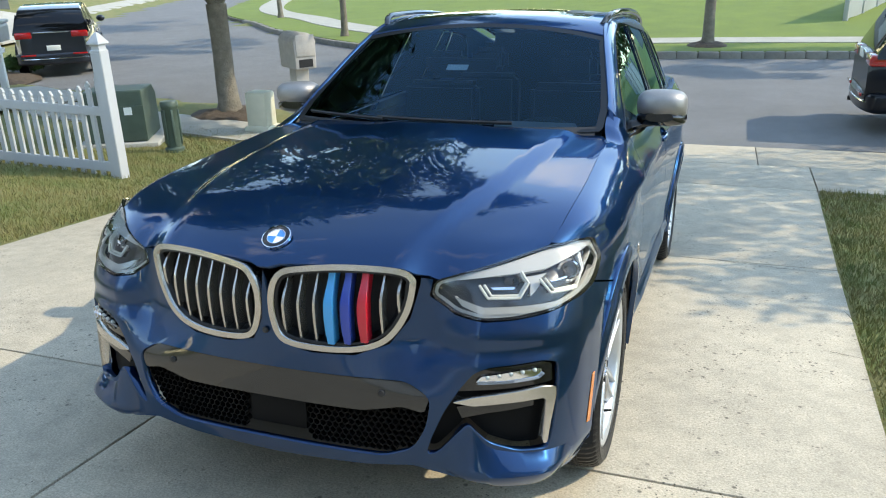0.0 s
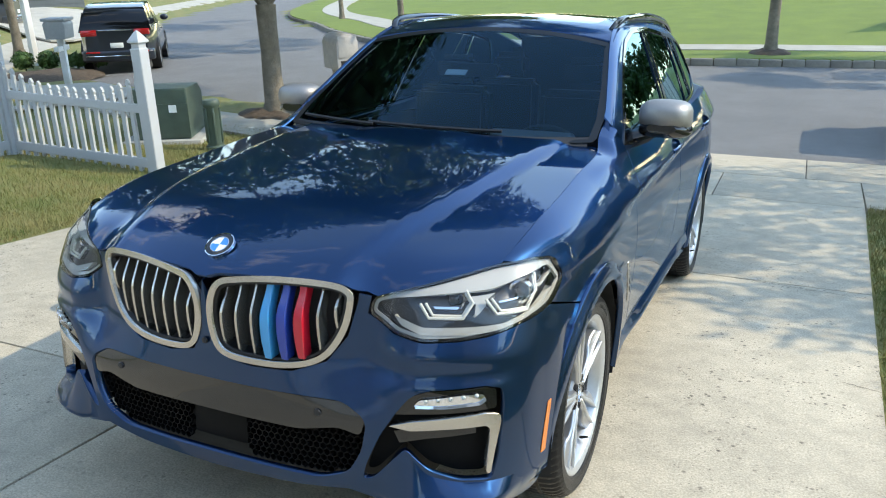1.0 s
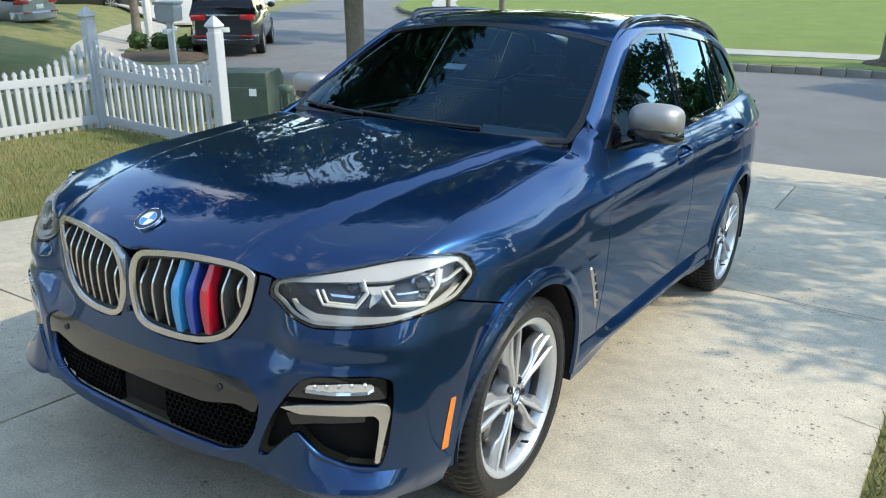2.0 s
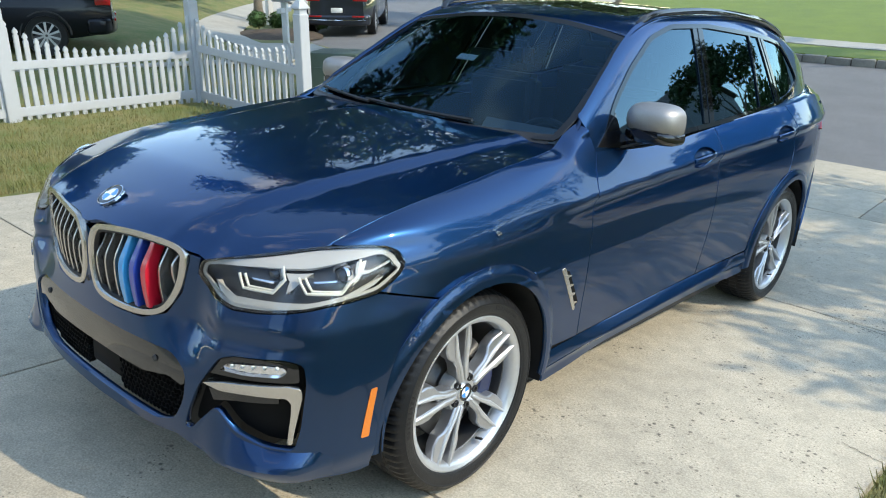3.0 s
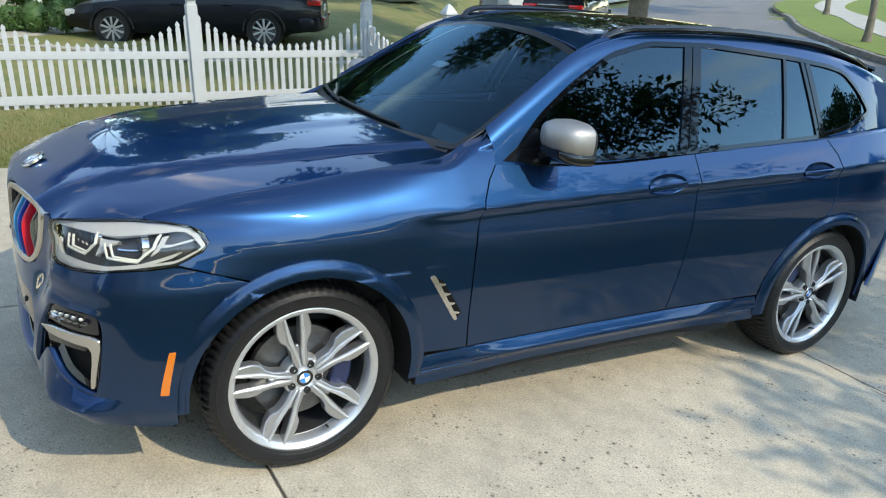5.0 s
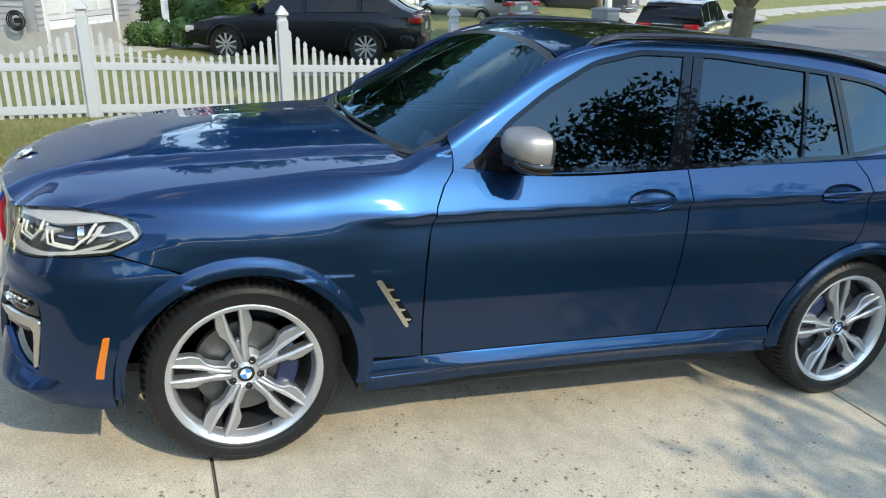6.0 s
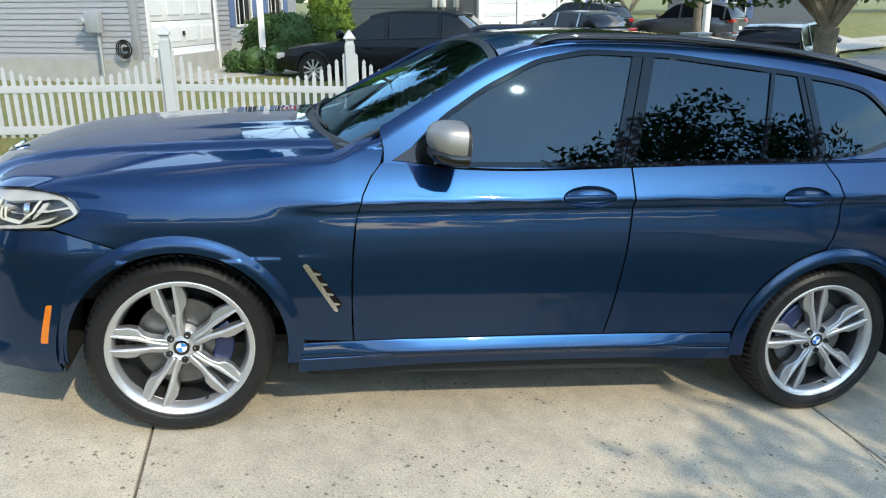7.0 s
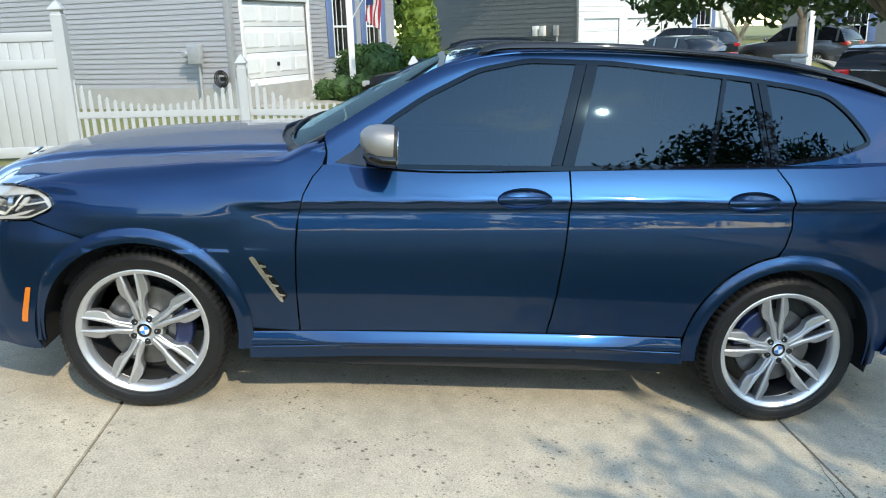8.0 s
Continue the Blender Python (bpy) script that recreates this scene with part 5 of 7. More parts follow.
for sx in (1, -1):
    def nz(pts):
        return [(s * sx, z) for s, z in nose_poly(pts)]
    # fog niche
    niche = panel("fog_niche", f_nose, [rounded(nz(FOG), 0.02)], 0.03, MESH_BLACK, car, 1, lip=0, raise_by=-0.05, label="gloss black bumper niche")
    upper = [(0.575, 0.585), (0.612, 0.635), (0.66, 0.655), (0.795, 0.666), (0.822, 0.655), (0.825, 0.6), (0.7, 0.59)]
    panel("niche_shelf", f_nose, [rounded(nz(upper), 0.01)], 0.02, GLOSS_BLACK, niche, 1, lip=0.03, raise_by=-0.012)
    lampo = [(0.625, 0.612), (0.64, 0.63), (0.74, 0.645), (0.793, 0.646), (0.8, 0.634), (0.785, 0.62), (0.7, 0.612)]
    fl = panel("fog_lamp", f_nose, [rounded(nz(lampo), 0.006)], 0.012, CLEAR, car, 1, lip=0.012, raise_by=0.004, label="clear LED fog lamp strip")
    panel("reflector", f_nose, [rounded(nz(lampo), 0.006)], 0.012, CHROME, fl, 1, lip=0, raise_by=-0.008)
    for k in range(5):
        p = f_nose(np.array([s_of_x(0.655 + 0.03 * k) * sx]), np.array([0.622 + 0.004 * k]))[0]
        bm = bmesh.new()
        bmesh.ops.create_uvsphere(bm, u_segments=10, v_segments=6, radius=0.006, matrix=Matrix.Translation((p[0], p[1] + 0.006, p[2] + 0.006)))
        part("led", bm, LIGHT_GUIDE, fl, "", True)
    blade = [(0.562, 0.555), (0.62, 0.569), (0.7, 0.58), (0.8, 0.592), (0.828, 0.584), (0.83, 0.56), (0.82, 0.48), (0.812, 0.41), (0.802, 0.41), (0.805, 0.45), (0.809, 0.5), (0.81, 0.54), (0.8, 0.556), (0.7, 0.55), (0.62, 0.543)]
    panel("air_curtain_blade", f_nose, [rounded(nz(blade), 0.008)], 0.012, CERIUM, car, 1, lip=0.035, raise_by=0.0, label="satin grey angled trim blade")
    under = [(0.575, 0.535), (0.66, 0.545), (0.78, 0.545), (0.78, 0.53), (0.66, 0.515), (0.59, 0.5)]
    panel("niche_bar", f_nose, [nz(under)], 0.02, GLOSS_BLACK, niche, 1, lip=0.02, raise_by=-0.015)
    # headlamp: housing, light guides, projector eyes, cover
    lp = rounded(nz(LAMP), 0.018)
    hl = panel("headlamp", f_nose, [shrink(lp, -0.004)], 0.014, CLEAR, car, 1, lip=0.02, raise_by=0.003, label="clear headlamp with hexagonal light guides")
    hl.visible_shadow = False
    panel("housing", f_nose, [shrink(lp, 0.004)], 0.02, LAMP_GREY, hl, 1, lip=0, raise_by=-0.04)
    panel("bezel", f_nose, [shrink(lp, -0.003), shrink(lp, 0.0025)], 0.01, GLOSS_BLACK, hl, 1, lip=0.012, raise_by=0.001)
    panel("bright_rim", f_nose, [shrink(lp, 0.0035), shrink(lp, 0.0125)], 0.01, LAMP_WHITE, hl, 1, lip=0.01, raise_by=-0.008, label="bright inner rim")

    def lamp_piece(name, pts, material, r, depth, label=""):
        """A moulded piece inside the lamp, its outline as (place along the nose, height)."""
        q = [(a * sx, z) for a, z in pts]
        panel(name, f_nose, [rounded(q, r) if r else q], 0.012, material, hl, 1, lip=0.018, raise_by=depth, label=label)
    lamp_piece("brow", [(0.53, 0.902), (0.65, 0.925), (0.79, 0.95), (0.9, 0.956), (0.98, 0.953), (1.0, 0.94), (0.946, 0.944), (0.879, 0.934), (0.795, 0.914), (0.669, 0.906), (0.56, 0.894)], LAMP_WHITE, 0.004, -0.006, "white upper light bar")
    lamp_piece("lower_bar", [(0.55, 0.85), (0.562, 0.846), (0.642, 0.825), (0.765, 0.826), (0.853, 0.829), (0.946, 0.845), (1.02, 0.872), (1.05, 0.882), (1.03, 0.862), (0.95, 0.832), (0.853, 0.815), (0.765, 0.806), (0.64, 0.806), (0.575, 0.826)], LAMP_WHITE, 0.004, -0.006, "white lower trim")
    lamp_piece("reflector_cheek", [(0.742, 0.906), (0.775, 0.908), (0.81, 0.912), (0.795, 0.897), (0.8, 0.88), (0.79, 0.862), (0.775, 0.85), (0.77, 0.885)], LAMP_WHITE, 0, -0.022)
    lamp_piece("reflector_cheek", [(0.945, 0.9), (0.99, 0.897), (1.06, 0.922), (1.055, 0.93), (0.988, 0.906), (0.945, 0.91)], LAMP_WHITE, 0, -0.018)
    lamp_piece("reflector_cheek", [(0.92, 0.93), (0.935, 0.935), (0.965, 0.905), (0.975, 0.88), (0.962, 0.865), (0.955, 0.9)], LAMP_WHITE, 0, -0.02)
    for path, eye in (([(0.618, 0.878), (0.648, 0.844), (0.738, 0.843), (0.757, 0.88), (0.728, 0.908)], (0.69, 0.878)), ([(0.788, 0.888), (0.828, 0.85), (0.922, 0.848), (0.942, 0.893), (0.905, 0.932)], (0.868, 0.89))):
        mid = np.mean(path, axis=0)
        for inset in (0.0, 0.14):
            way = [tuple(mid + (np.array(p) - mid) * (1 - inset)) for p in path]
            way = [(a[0] + (b[0] - a[0]) * u, a[1] + (b[1] - a[1]) * u) for a, b in zip(way, way[1:]) for u in (0, 0.33, 0.66)] + [way[-1]]
            q = f_nose(np.array([a for a, b in way]) * sx, np.array([b for a, b in way]))
            bm = bmesh.new()
            tube(bm, [(v[0] - sx * 0.002, v[1] + 0.013 + 0.06 * inset, v[2]) for v in q], 0.0042, 7)
            part("light_guide", bm, LIGHT_GUIDE, hl, "frosted light guide", True)
        # comb of fine ribs on the inner leg of the hexagon
        a, b = np.array(path[0]), np.array(path[1])
        for k in range(6):
            c = a + (b - a) * (0.15 + 0.14 * k) + np.array([0.008, 0.002])
            lamp_piece("rib", [(c[0] - 0.005, c[1] - 0.0015), (c[0] + 0.005, c[1] - 0.0015), (c[0] + 0.005, c[1] + 0.0012), (c[0] - 0.005, c[1] + 0.0012)], LAMP_GREY, 0, -0.011)
        p = f_nose(np.array([eye[0] * sx]), np.array([eye[1]]))[0]
        bm = bmesh.new()
        ey = Matrix.Translation((p[0], p[1] + 0.06, p[2])) @ FACE
        lathe(bm, [(0.0, 0.022), (0.012, 0.019), (0.02, 0.008), (0.024, -0.005)], 20, ey)
        part("projector_eye", bm, ROOF_GLASS, hl, "dark projector lens", True)
        bm = bmesh.new()
        lathe(bm, [(0.025, -0.004), (0.026, 0.008), (0.032, 0.01), (0.034, -0.01)], 20, ey)
        part("eye_ring", bm, CHROME, hl, "", True)
        lamp_piece("reflector_fin", [(eye[0] - 0.036, eye[1] + 0.002), (eye[0] - 0.028, eye[1] - 0.005), (eye[0] + 0.034, eye[1] - 0.006), (eye[0] + 0.036, eye[1] + 0.001)], CHROME, 0, -0.026)
    # side marker
    mk = [(s_of_y(-0.452) * sx, 0.55), (s_of_y(-0.474) * sx, 0.548), (s_of_y(-0.505) * sx, 0.394), (s_of_y(-0.478) * sx, 0.394)]
    panel("side_marker", f_nose, [rounded(mk, 0.005)], 0.012, ORANGE, car, 1, lip=0.004, raise_by=0.002, label="orange side reflector")
    # fender vent
    flip = sx < 0
    vent = [(0.454, 0.722), (0.47, 0.73), (0.481, 0.721), (0.598, 0.54), (0.602, 0.525), (0.59, 0.524), (0.578, 0.54)]
    vt = panel("fender_vent", f_side, [rounded(vent, 0.006)], 0.01, CERIUM, car, 1, flip, lip=0.006, raise_by=0.003, label="satin grey fender vent trim")
    panel("vent_recess", f_side, [[(0.484, 0.713), (0.51, 0.707), (0.618, 0.556), (0.604, 0.535)]], 0.01, MESH_BLACK, vt, 1, flip, lip=0, raise_by=0.001, label="dark vent opening")
    for k in range(4):
        y, z = 0.5 + 0.027 * k, 0.694 - 0.043 * k
        panel("vent_fin", f_side, [[(y, z), (y + 0.028, z - 0.006), (y + 0.026, z - 0.012), (y + 0.006, z - 0.014)]], 0.01, CERIUM, vt, 1, flip, lip=0.003, raise_by=0.003)

# door mirrors
for sx in (1, -1):
    mirror = new("door_mirror")
    mirror.parent = car
    mirror.location, mirror.scale = (-0.028 * sx, 0.275, 0.005), (1, 0.78, 1)
    tagged(mirror, "door mirror with a satin silver cap")

    def shell(name, rings, material, closed_back=True):
        """A lofted shell of rings (y, centre x, centre z, half width, half height, power)."""
        bm = bmesh.new()
        prev = None
        for y, cx, cz, hw, hh, p in rings:
            ring = []
            for k in range(24):
                a = 2 * math.pi * k / 24
                c, s = math.cos(a), math.sin(a)
                ring.append(bm.verts.new((sx * (cx + hw * math.copysign(abs(c) ** p, c)), y, cz + hh * math.copysign(abs(s) ** p, s))))
            if prev:
                for k in range(24):
                    bm.faces.new((prev[k], prev[(k + 1) % 24], ring[(k + 1) % 24], ring[k]))
            else:
                bm.faces.new(ring)
            prev = ring
        bm.faces.new(prev[::-1])
        return part(name, bm, material, mirror, "", True)
    shell("cap", [(0.81, 0.965, 1.245, 0.02, 0.02, 0.9), (0.82, 0.963, 1.243, 0.06, 0.036, 0.8), (0.85, 0.962, 1.24, 0.094, 0.056, 0.72), (0.9, 0.962, 1.235, 0.108, 0.068, 0.66), (0.96, 0.962, 1.23, 0.112, 0.073, 0.62), (0.985, 0.962, 1.23, 0.111, 0.072, 0.62)], MIRROR_CAP)
    shell("lower_housing", [(0.83, 0.96, 1.185, 0.06, 0.02, 0.8), (0.86, 0.96, 1.178, 0.095, 0.03, 0.7), (0.93, 0.96, 1.172, 0.11, 0.034, 0.6), (1.0, 0.962, 1.172, 0.112, 0.034, 0.6)], GLOSS_BLACK)
    shell("mirror_rim", [(0.985, 0.962, 1.215, 0.108, 0.082, 0.6), (1.005, 0.962, 1.215, 0.106, 0.08, 0.6)], BLACK)
    shell("mirror_glass", [(1.004, 0.962, 1.215, 0.098, 0.072, 0.6), (1.008, 0.962, 1.215, 0.098, 0.072, 0.6)], CHROME)
    bm = bmesh.new()
    tube(bm, [(sx * x, y, z) for x, y, z in ((0.8, 0.9, 1.13), (0.85, 0.905, 1.142), (0.9, 0.91, 1.158), (0.95, 0.92, 1.17))], [0.03, 0.027, 0.026, 0.03], 10, 0.7)
    part("arm", bm, GLOSS_BLACK, mirror, "gloss black arm", True)
    tri_ = [(0.80, 1.125), (0.93, 1.118), (0.985, 1.118), (0.975, 1.245)]
    panel("mirror_sail", f_glass, [tri_], 0.03, GLOSS_BLACK, car, 1, sx < 0, lip=0.008, raise_by=0.006)

# ---- wheels: axis along local z, outer face up ----
def build_wheel():
    w = new("wheel")
    tagged(w, "silver five-double-spoke alloy wheel with a low-profile tyre")
    bm = bmesh.new()
    n = 216
    prof = [(0.266, -0.004), (0.283, 0.003), (0.286, 0.0075), (0.29, 0.0075), (0.292, 0.009), (0.3, 0.012), (0.3235, 0.0125), (0.325, 0.0145), (0.328, 0.0145), (0.3295, 0.012), (0.342, 0.006), (0.3525, -0.006), (0.359, -0.02), (0.3625, -0.04), (0.3635, -0.06), (0.3565, -0.063), (0.3565, -0.073), (0.364, -0.076), (0.364, -0.11), (0.357, -0.113), (0.357, -0.125), (0.364, -0.128), (0.364, -0.165), (0.357, -0.168), (0.357, -0.18), (0.362, -0.183), (0.355, -0.225), (0.33, -0.24), (0.28, -0.235)]
    rings = []
    for i, (r, z) in enumerate(prof):
        ring = []
        for k in range(n):
            a = 2 * math.pi * (k + (0.4 if 10 <= i <= 14 else 0) * (i - 10) * 0.5) / n
            sip = k % 3 == 0
            rr = r - (0.008 if sip and 11 <= i <= 14 else 0) - (0.004 if sip and i in (17, 18, 21, 22) else 0)
            ring.append(bm.verts.new((rr * math.cos(a), rr * math.sin(a), z)))
        rings.append(ring)
    for a, b in zip(rings, rings[1:]):
        for k in range(n):
            bm.faces.new((a[k], a[(k + 1) % n], b[(k + 1) % n], b[k]))
    part("tyre", bm, RUBBER, w, "black low-profile tyre", True)
    for base_a in (0.6, 2.6, 4.9):
        for k in range(9):
            bm = bmesh.new()
            a = base_a + 0.055 * k
            box(bm, (0.306, -0.0045, 0.009), (0.3185, 0.0045, 0.0134), Matrix.Rotation(a, 4, "Z"))
            part("sidewall_mark", bm, RUBBER, w)
    bm = bmesh.new()
    lathe(bm, [(0.25, -0.05), (0.256, -0.012), (0.262, -0.004), (0.27, 0.0), (0.277, 0.004), (0.284, 0.002), (0.285, -0.008), (0.27, -0.02)], 96)
    rim = part("rim", bm, ALLOY, w, "silver rim", True)
    bm = bmesh.new()
    lathe(bm, [(0.245, -0.2), (0.238, -0.1), (0.247, -0.05), (0.25, -0.048)], 96)
    part("barrel", bm, BARREL, w, "dark grey rim barrel", True)
    bm = bmesh.new()
    lathe(bm, [(0, -0.025), (0.04, -0.025), (0.045, -0.022), (0.075, -0.03), (0.08, -0.05), (0.08, -0.08)], 40)
    part("hub", bm, ALLOY, w, "silver hub", True)
    for k in range(5):
        bm = bmesh.new()
        a = 2 * math.pi * (k + 0.5) / 5 + radians(90)
        lathe(bm, [(0.0, -0.024), (0.007, -0.0235), (0.0075, -0.018), (0.0135, -0.0175), (0.015, -0.034)], 14, Matrix.Translation((0.054 * math.cos(a), 0.054 * math.sin(a), 0.0)))
        part("wheel_bolt", bm, BLACK, w, "", True)

    def arm(ang, side):
        """One blade of a pair: a slim face that widens into a stepped shoulder near the rim."""
        face = [(0.045, 0.0005), (0.1, 0.003), (0.14, 0.011), (0.2, 0.019), (0.268, 0.026), (0.268, 0.048), (0.246, 0.06), (0.2, 0.066), (0.166, 0.06), (0.148, 0.042), (0.12, 0.032), (0.045, 0.027)]
        ridge_ = [(0.05, 0.002), (0.11, 0.006), (0.15, 0.014), (0.2, 0.021), (0.267, 0.0275), (0.267, 0.036), (0.2, 0.035), (0.165, 0.034), (0.13, 0.025), (0.1, 0.018), (0.05, 0.013)]
        rot = Matrix.Rotation(ang, 4, "Z")
        for poly, z0, z1, material, nm in ((face, -0.056, -0.006, ALLOY_DARK, "spoke"), (ridge_, -0.02, -0.001, ALLOY, "spoke_face")):
            bm = bmesh.new()
            q = [(r, t * side) for r, t in poly]
            if side < 0:
                q = q[::-1]
            vs = prism(bm, q, 1.0)
            for v in vs:
                dish = 0.014 * (v.co.x / 0.268) ** 2 - 0.014
                fall = 0.35 * max(0.0, abs(v.co.y) - 0.03)
                v.co.z = (z1 - fall if v.co.z > 0.5 else z0) + dish
            bmesh.ops.transform(bm, matrix=rot, verts=bm.verts)
            part(nm, bm, material, rim, "", True, bevel=0.005)
    for k in range(5):
        bm = bmesh.new()
        prism(bm, [(0.03, -0.03), (0.1, -0.014), (0.135, -0.006), (0.135, 0.006), (0.1, 0.014), (0.03, 0.03)], 0.03, Matrix.Rotation(2 * math.pi * k / 5 + radians(90), 4, "Z") @ Matrix.Translation((0, 0, -0.06)))
        part("spoke_root", bm, ALLOY_DARK, rim, "", True, bevel=0.004)
        for side in (1, -1):
            arm(2 * math.pi * k / 5 + radians(90), side)
    bm = bmesh.new()
    lathe(bm, [(0.07, -0.088), (0.18, -0.088), (0.183, -0.092), (0.183, -0.115), (0.07, -0.115)], 48)
    part("brake_disc", bm, DISC, w, "steel brake disc", True)
    bm = bmesh.new()
    cal = [(r * math.cos(a), r * math.sin(a)) for r, a in [(0.2, x) for x in np.linspace(-0.75, 0.3, 8)] + [(0.125, x) for x in np.linspace(0.25, -0.7, 8)]]
    prism(bm, cal, 0.075, Matrix.Translation((0, 0, -0.13)))
    part("caliper", bm, CALIPER, w, "blue brake caliper", True, bevel=0.008)
    bm = bmesh.new()
    tube(bm, [(0.243 * math.cos(4.9), 0.243 * math.sin(4.9), -0.03), (0.232 * math.cos(4.9), 0.232 * math.sin(4.9), 0.0)], 0.005, 8)
    part("valve", bm, BLACK, w, "", True)
    roundel("centre_cap", Matrix.Translation((0, 0, -0.0225)), 0.033, w, "round blue and white centre cap")
    return w


AXLE = Matrix(((0, 0, 1, 0), (1, 0, 0, 0), (0, 1, 0, 0), (0, 0, 0, 1)))   # local z to +x, local x to +y, local y to +z
wheel = build_wheel()
wheel.parent = car
wheel.matrix_basis = Matrix.Translation((0.897, 0, HUB_Z)) @ AXLE @ Matrix.Rotation(radians(13), 4, "Z")
for sx, y, turn in ((1, BASE, 13), (-1, 0, 20), (-1, BASE, 50)):
    m = Matrix.Translation((sx * 0.897, y, HUB_Z)) @ (Matrix.Rotation(math.pi, 4, "Z") if sx < 0 else Matrix()) @ AXLE @ Matrix.Rotation(radians(turn), 4, "Z")
    w = copy_thing(wheel, m)
    # the rear brakes carry their calipers ahead of the axle
    for ob in w.children if y else ():
        if ob.name.startswith("caliper"):
            ob.matrix_basis = Matrix.Rotation(radians(150), 4, "Z") @ ob.matrix_basis


# ---- fences ----
def fence_post(x, y, top, base, w=0.127):
    """A square vinyl post with a pointed cap, from the ground to the tip at height top."""
    post_ = thing("fence_post", "white vinyl fence post with a pointed cap", "fence post", pose(x, y, base), "white fence posts")
    h = top - base
    bm = bmesh.new()
    box(bm, (-w / 2, -w / 2, -0.05), (w / 2, w / 2, h - 0.2))
    bmesh.ops.bevel(bm, geom=list(bm.edges), offset=0.006, segments=2, affect="EDGES")
    part("shaft", bm, VINYL, post_, "", True)
    bm = bmesh.new()
    prof = [(0.6, -0.205), (0.6, -0.185), (0.5, -0.175), (0.47, -0.15), (0.5, -0.13), (0.72, -0.118), (0.72, -0.105), (0.6, -0.085), (0.42, -0.055), (0.2, -0.02), (0.0, 0.0)]
    lathe(bm, [(r * w * 1.15, z + h) for r, z in prof], 4, Matrix.Rotation(math.pi / 4, 4, "Z"))
    part("cap", bm, VINYL, post_, "pointed cap", True)
    return post_


PICKETS = {}


def picket_panel(a, b, za, zb, count, rail=0.6, low=0.74, high=1.14):
    """Scalloped pickets between two posts: high beside the posts, low in the middle."""
    a, b = Vector((*a, za)), Vector((*b, zb))
    run = b - a
    length = math.hypot(run.x, run.y)
    ang = math.degrees(math.atan2(run.y, run.x))
    pan = thing("picket_fence", "white vinyl picket fence panel with a scalloped top", "fence", pose(a.x, a.y, a.z, 0, 0, ang), "picket fence panels")
    drop = run.z / length
    for z, hh in ((0.045, 0.1), (rail - 0.045, 0.09)):
        bm = bmesh.new()
        vs = box(bm, (0.06, -0.026, z), (length - 0.06, 0.026, z + hh))
        bmesh.ops.bevel(bm, geom=list(bm.edges), offset=0.006, segments=2, affect="EDGES")
        for v in bm.verts:
            v.co.z += drop * v.co.x
        part("rail", bm, VINYL, pan, "", True)
    for k in range(count):
        u = (k + 0.7) / (count + 0.4)
        top = low + (high - low) * abs(2 * u - 1) ** 2.6
        key = round(top, 2)
        if key not in PICKETS:
            bm = bmesh.new()
            w = 0.0255
            z1 = key
            poly = [(-w, -0.03), (w, -0.03), (w, z1 - 0.085), (w * 0.7, z1 - 0.075), (w * 0.7, z1 - 0.062), (w * 1.05, z1 - 0.05), (w * 0.85, z1 - 0.03), (0, z1), (-w * 0.85, z1 - 0.03), (-w * 1.05, z1 - 0.05), (-w * 0.7, z1 - 0.062), (-w * 0.7, z1 - 0.075), (-w, z1 - 0.085)]
            prism(bm, poly, 0.03, Matrix(((1, 0, 0, 0), (0, 0, -1, 0.015), (0, 1, 0, 0), (0, 0, 0, 1))))
            ob = part("picket", bm, VINYL, pan)
            PICKETS[key] = ob.data
        else:
            ob = new("picket", PICKETS[key])
            ob.parent = pan
        ob.matrix_basis = pose(u * length, 0, drop * u * length, random.uniform(-0.4, 0.4), random.uniform(-0.4, 0.4), 0)


FX = -6.88
posts = [((FX, -3.19), 2.12, 0.03), ((FX, -0.88), 1.37, 0.0), ((FX, 1.44), 1.28, -0.1), ((FX, 3.76), 1.25, -0.18), ((-4.79, 3.84), 1.215, -0.27)]
for (x, y), top, base in posts:
    fence_post(x, y, top, base, 0.15 if top > 1.5 else 0.127)
fence_post(FX, -5.6, 2.12, 0.05, 0.15)
for (a, ta, za), (b, tb, zb), n in zip(posts[:-1], posts[1:], (22, 22, 22, 16)):
    picket_panel(a, b, za, zb, n, high=1.14 if n > 20 else 1.1, low=0.74 if n > 20 else 0.84, rail=0.6 if n > 20 else 0.68)
# tall privacy panel of upright boards
priv = thing("privacy_fence", "tall white vinyl privacy fence panel", "fence", pose(FX, -5.53, 0.06, 0, 0, 90))
for z, hh in ((0.03, 0.14), (1.2, 0.12), (1.55, 0.12)):
    boxed("rail", (0, -0.035, z), (2.26, 0.035, z + hh), VINYL, priv, bevel=0.006)
for k in range(15):
    boxed("board", (0.004 + k * 0.15, -0.018, 0.1), (0.148 + k * 0.15, 0.018, 1.6), VINYL, priv, bevel=0.004)


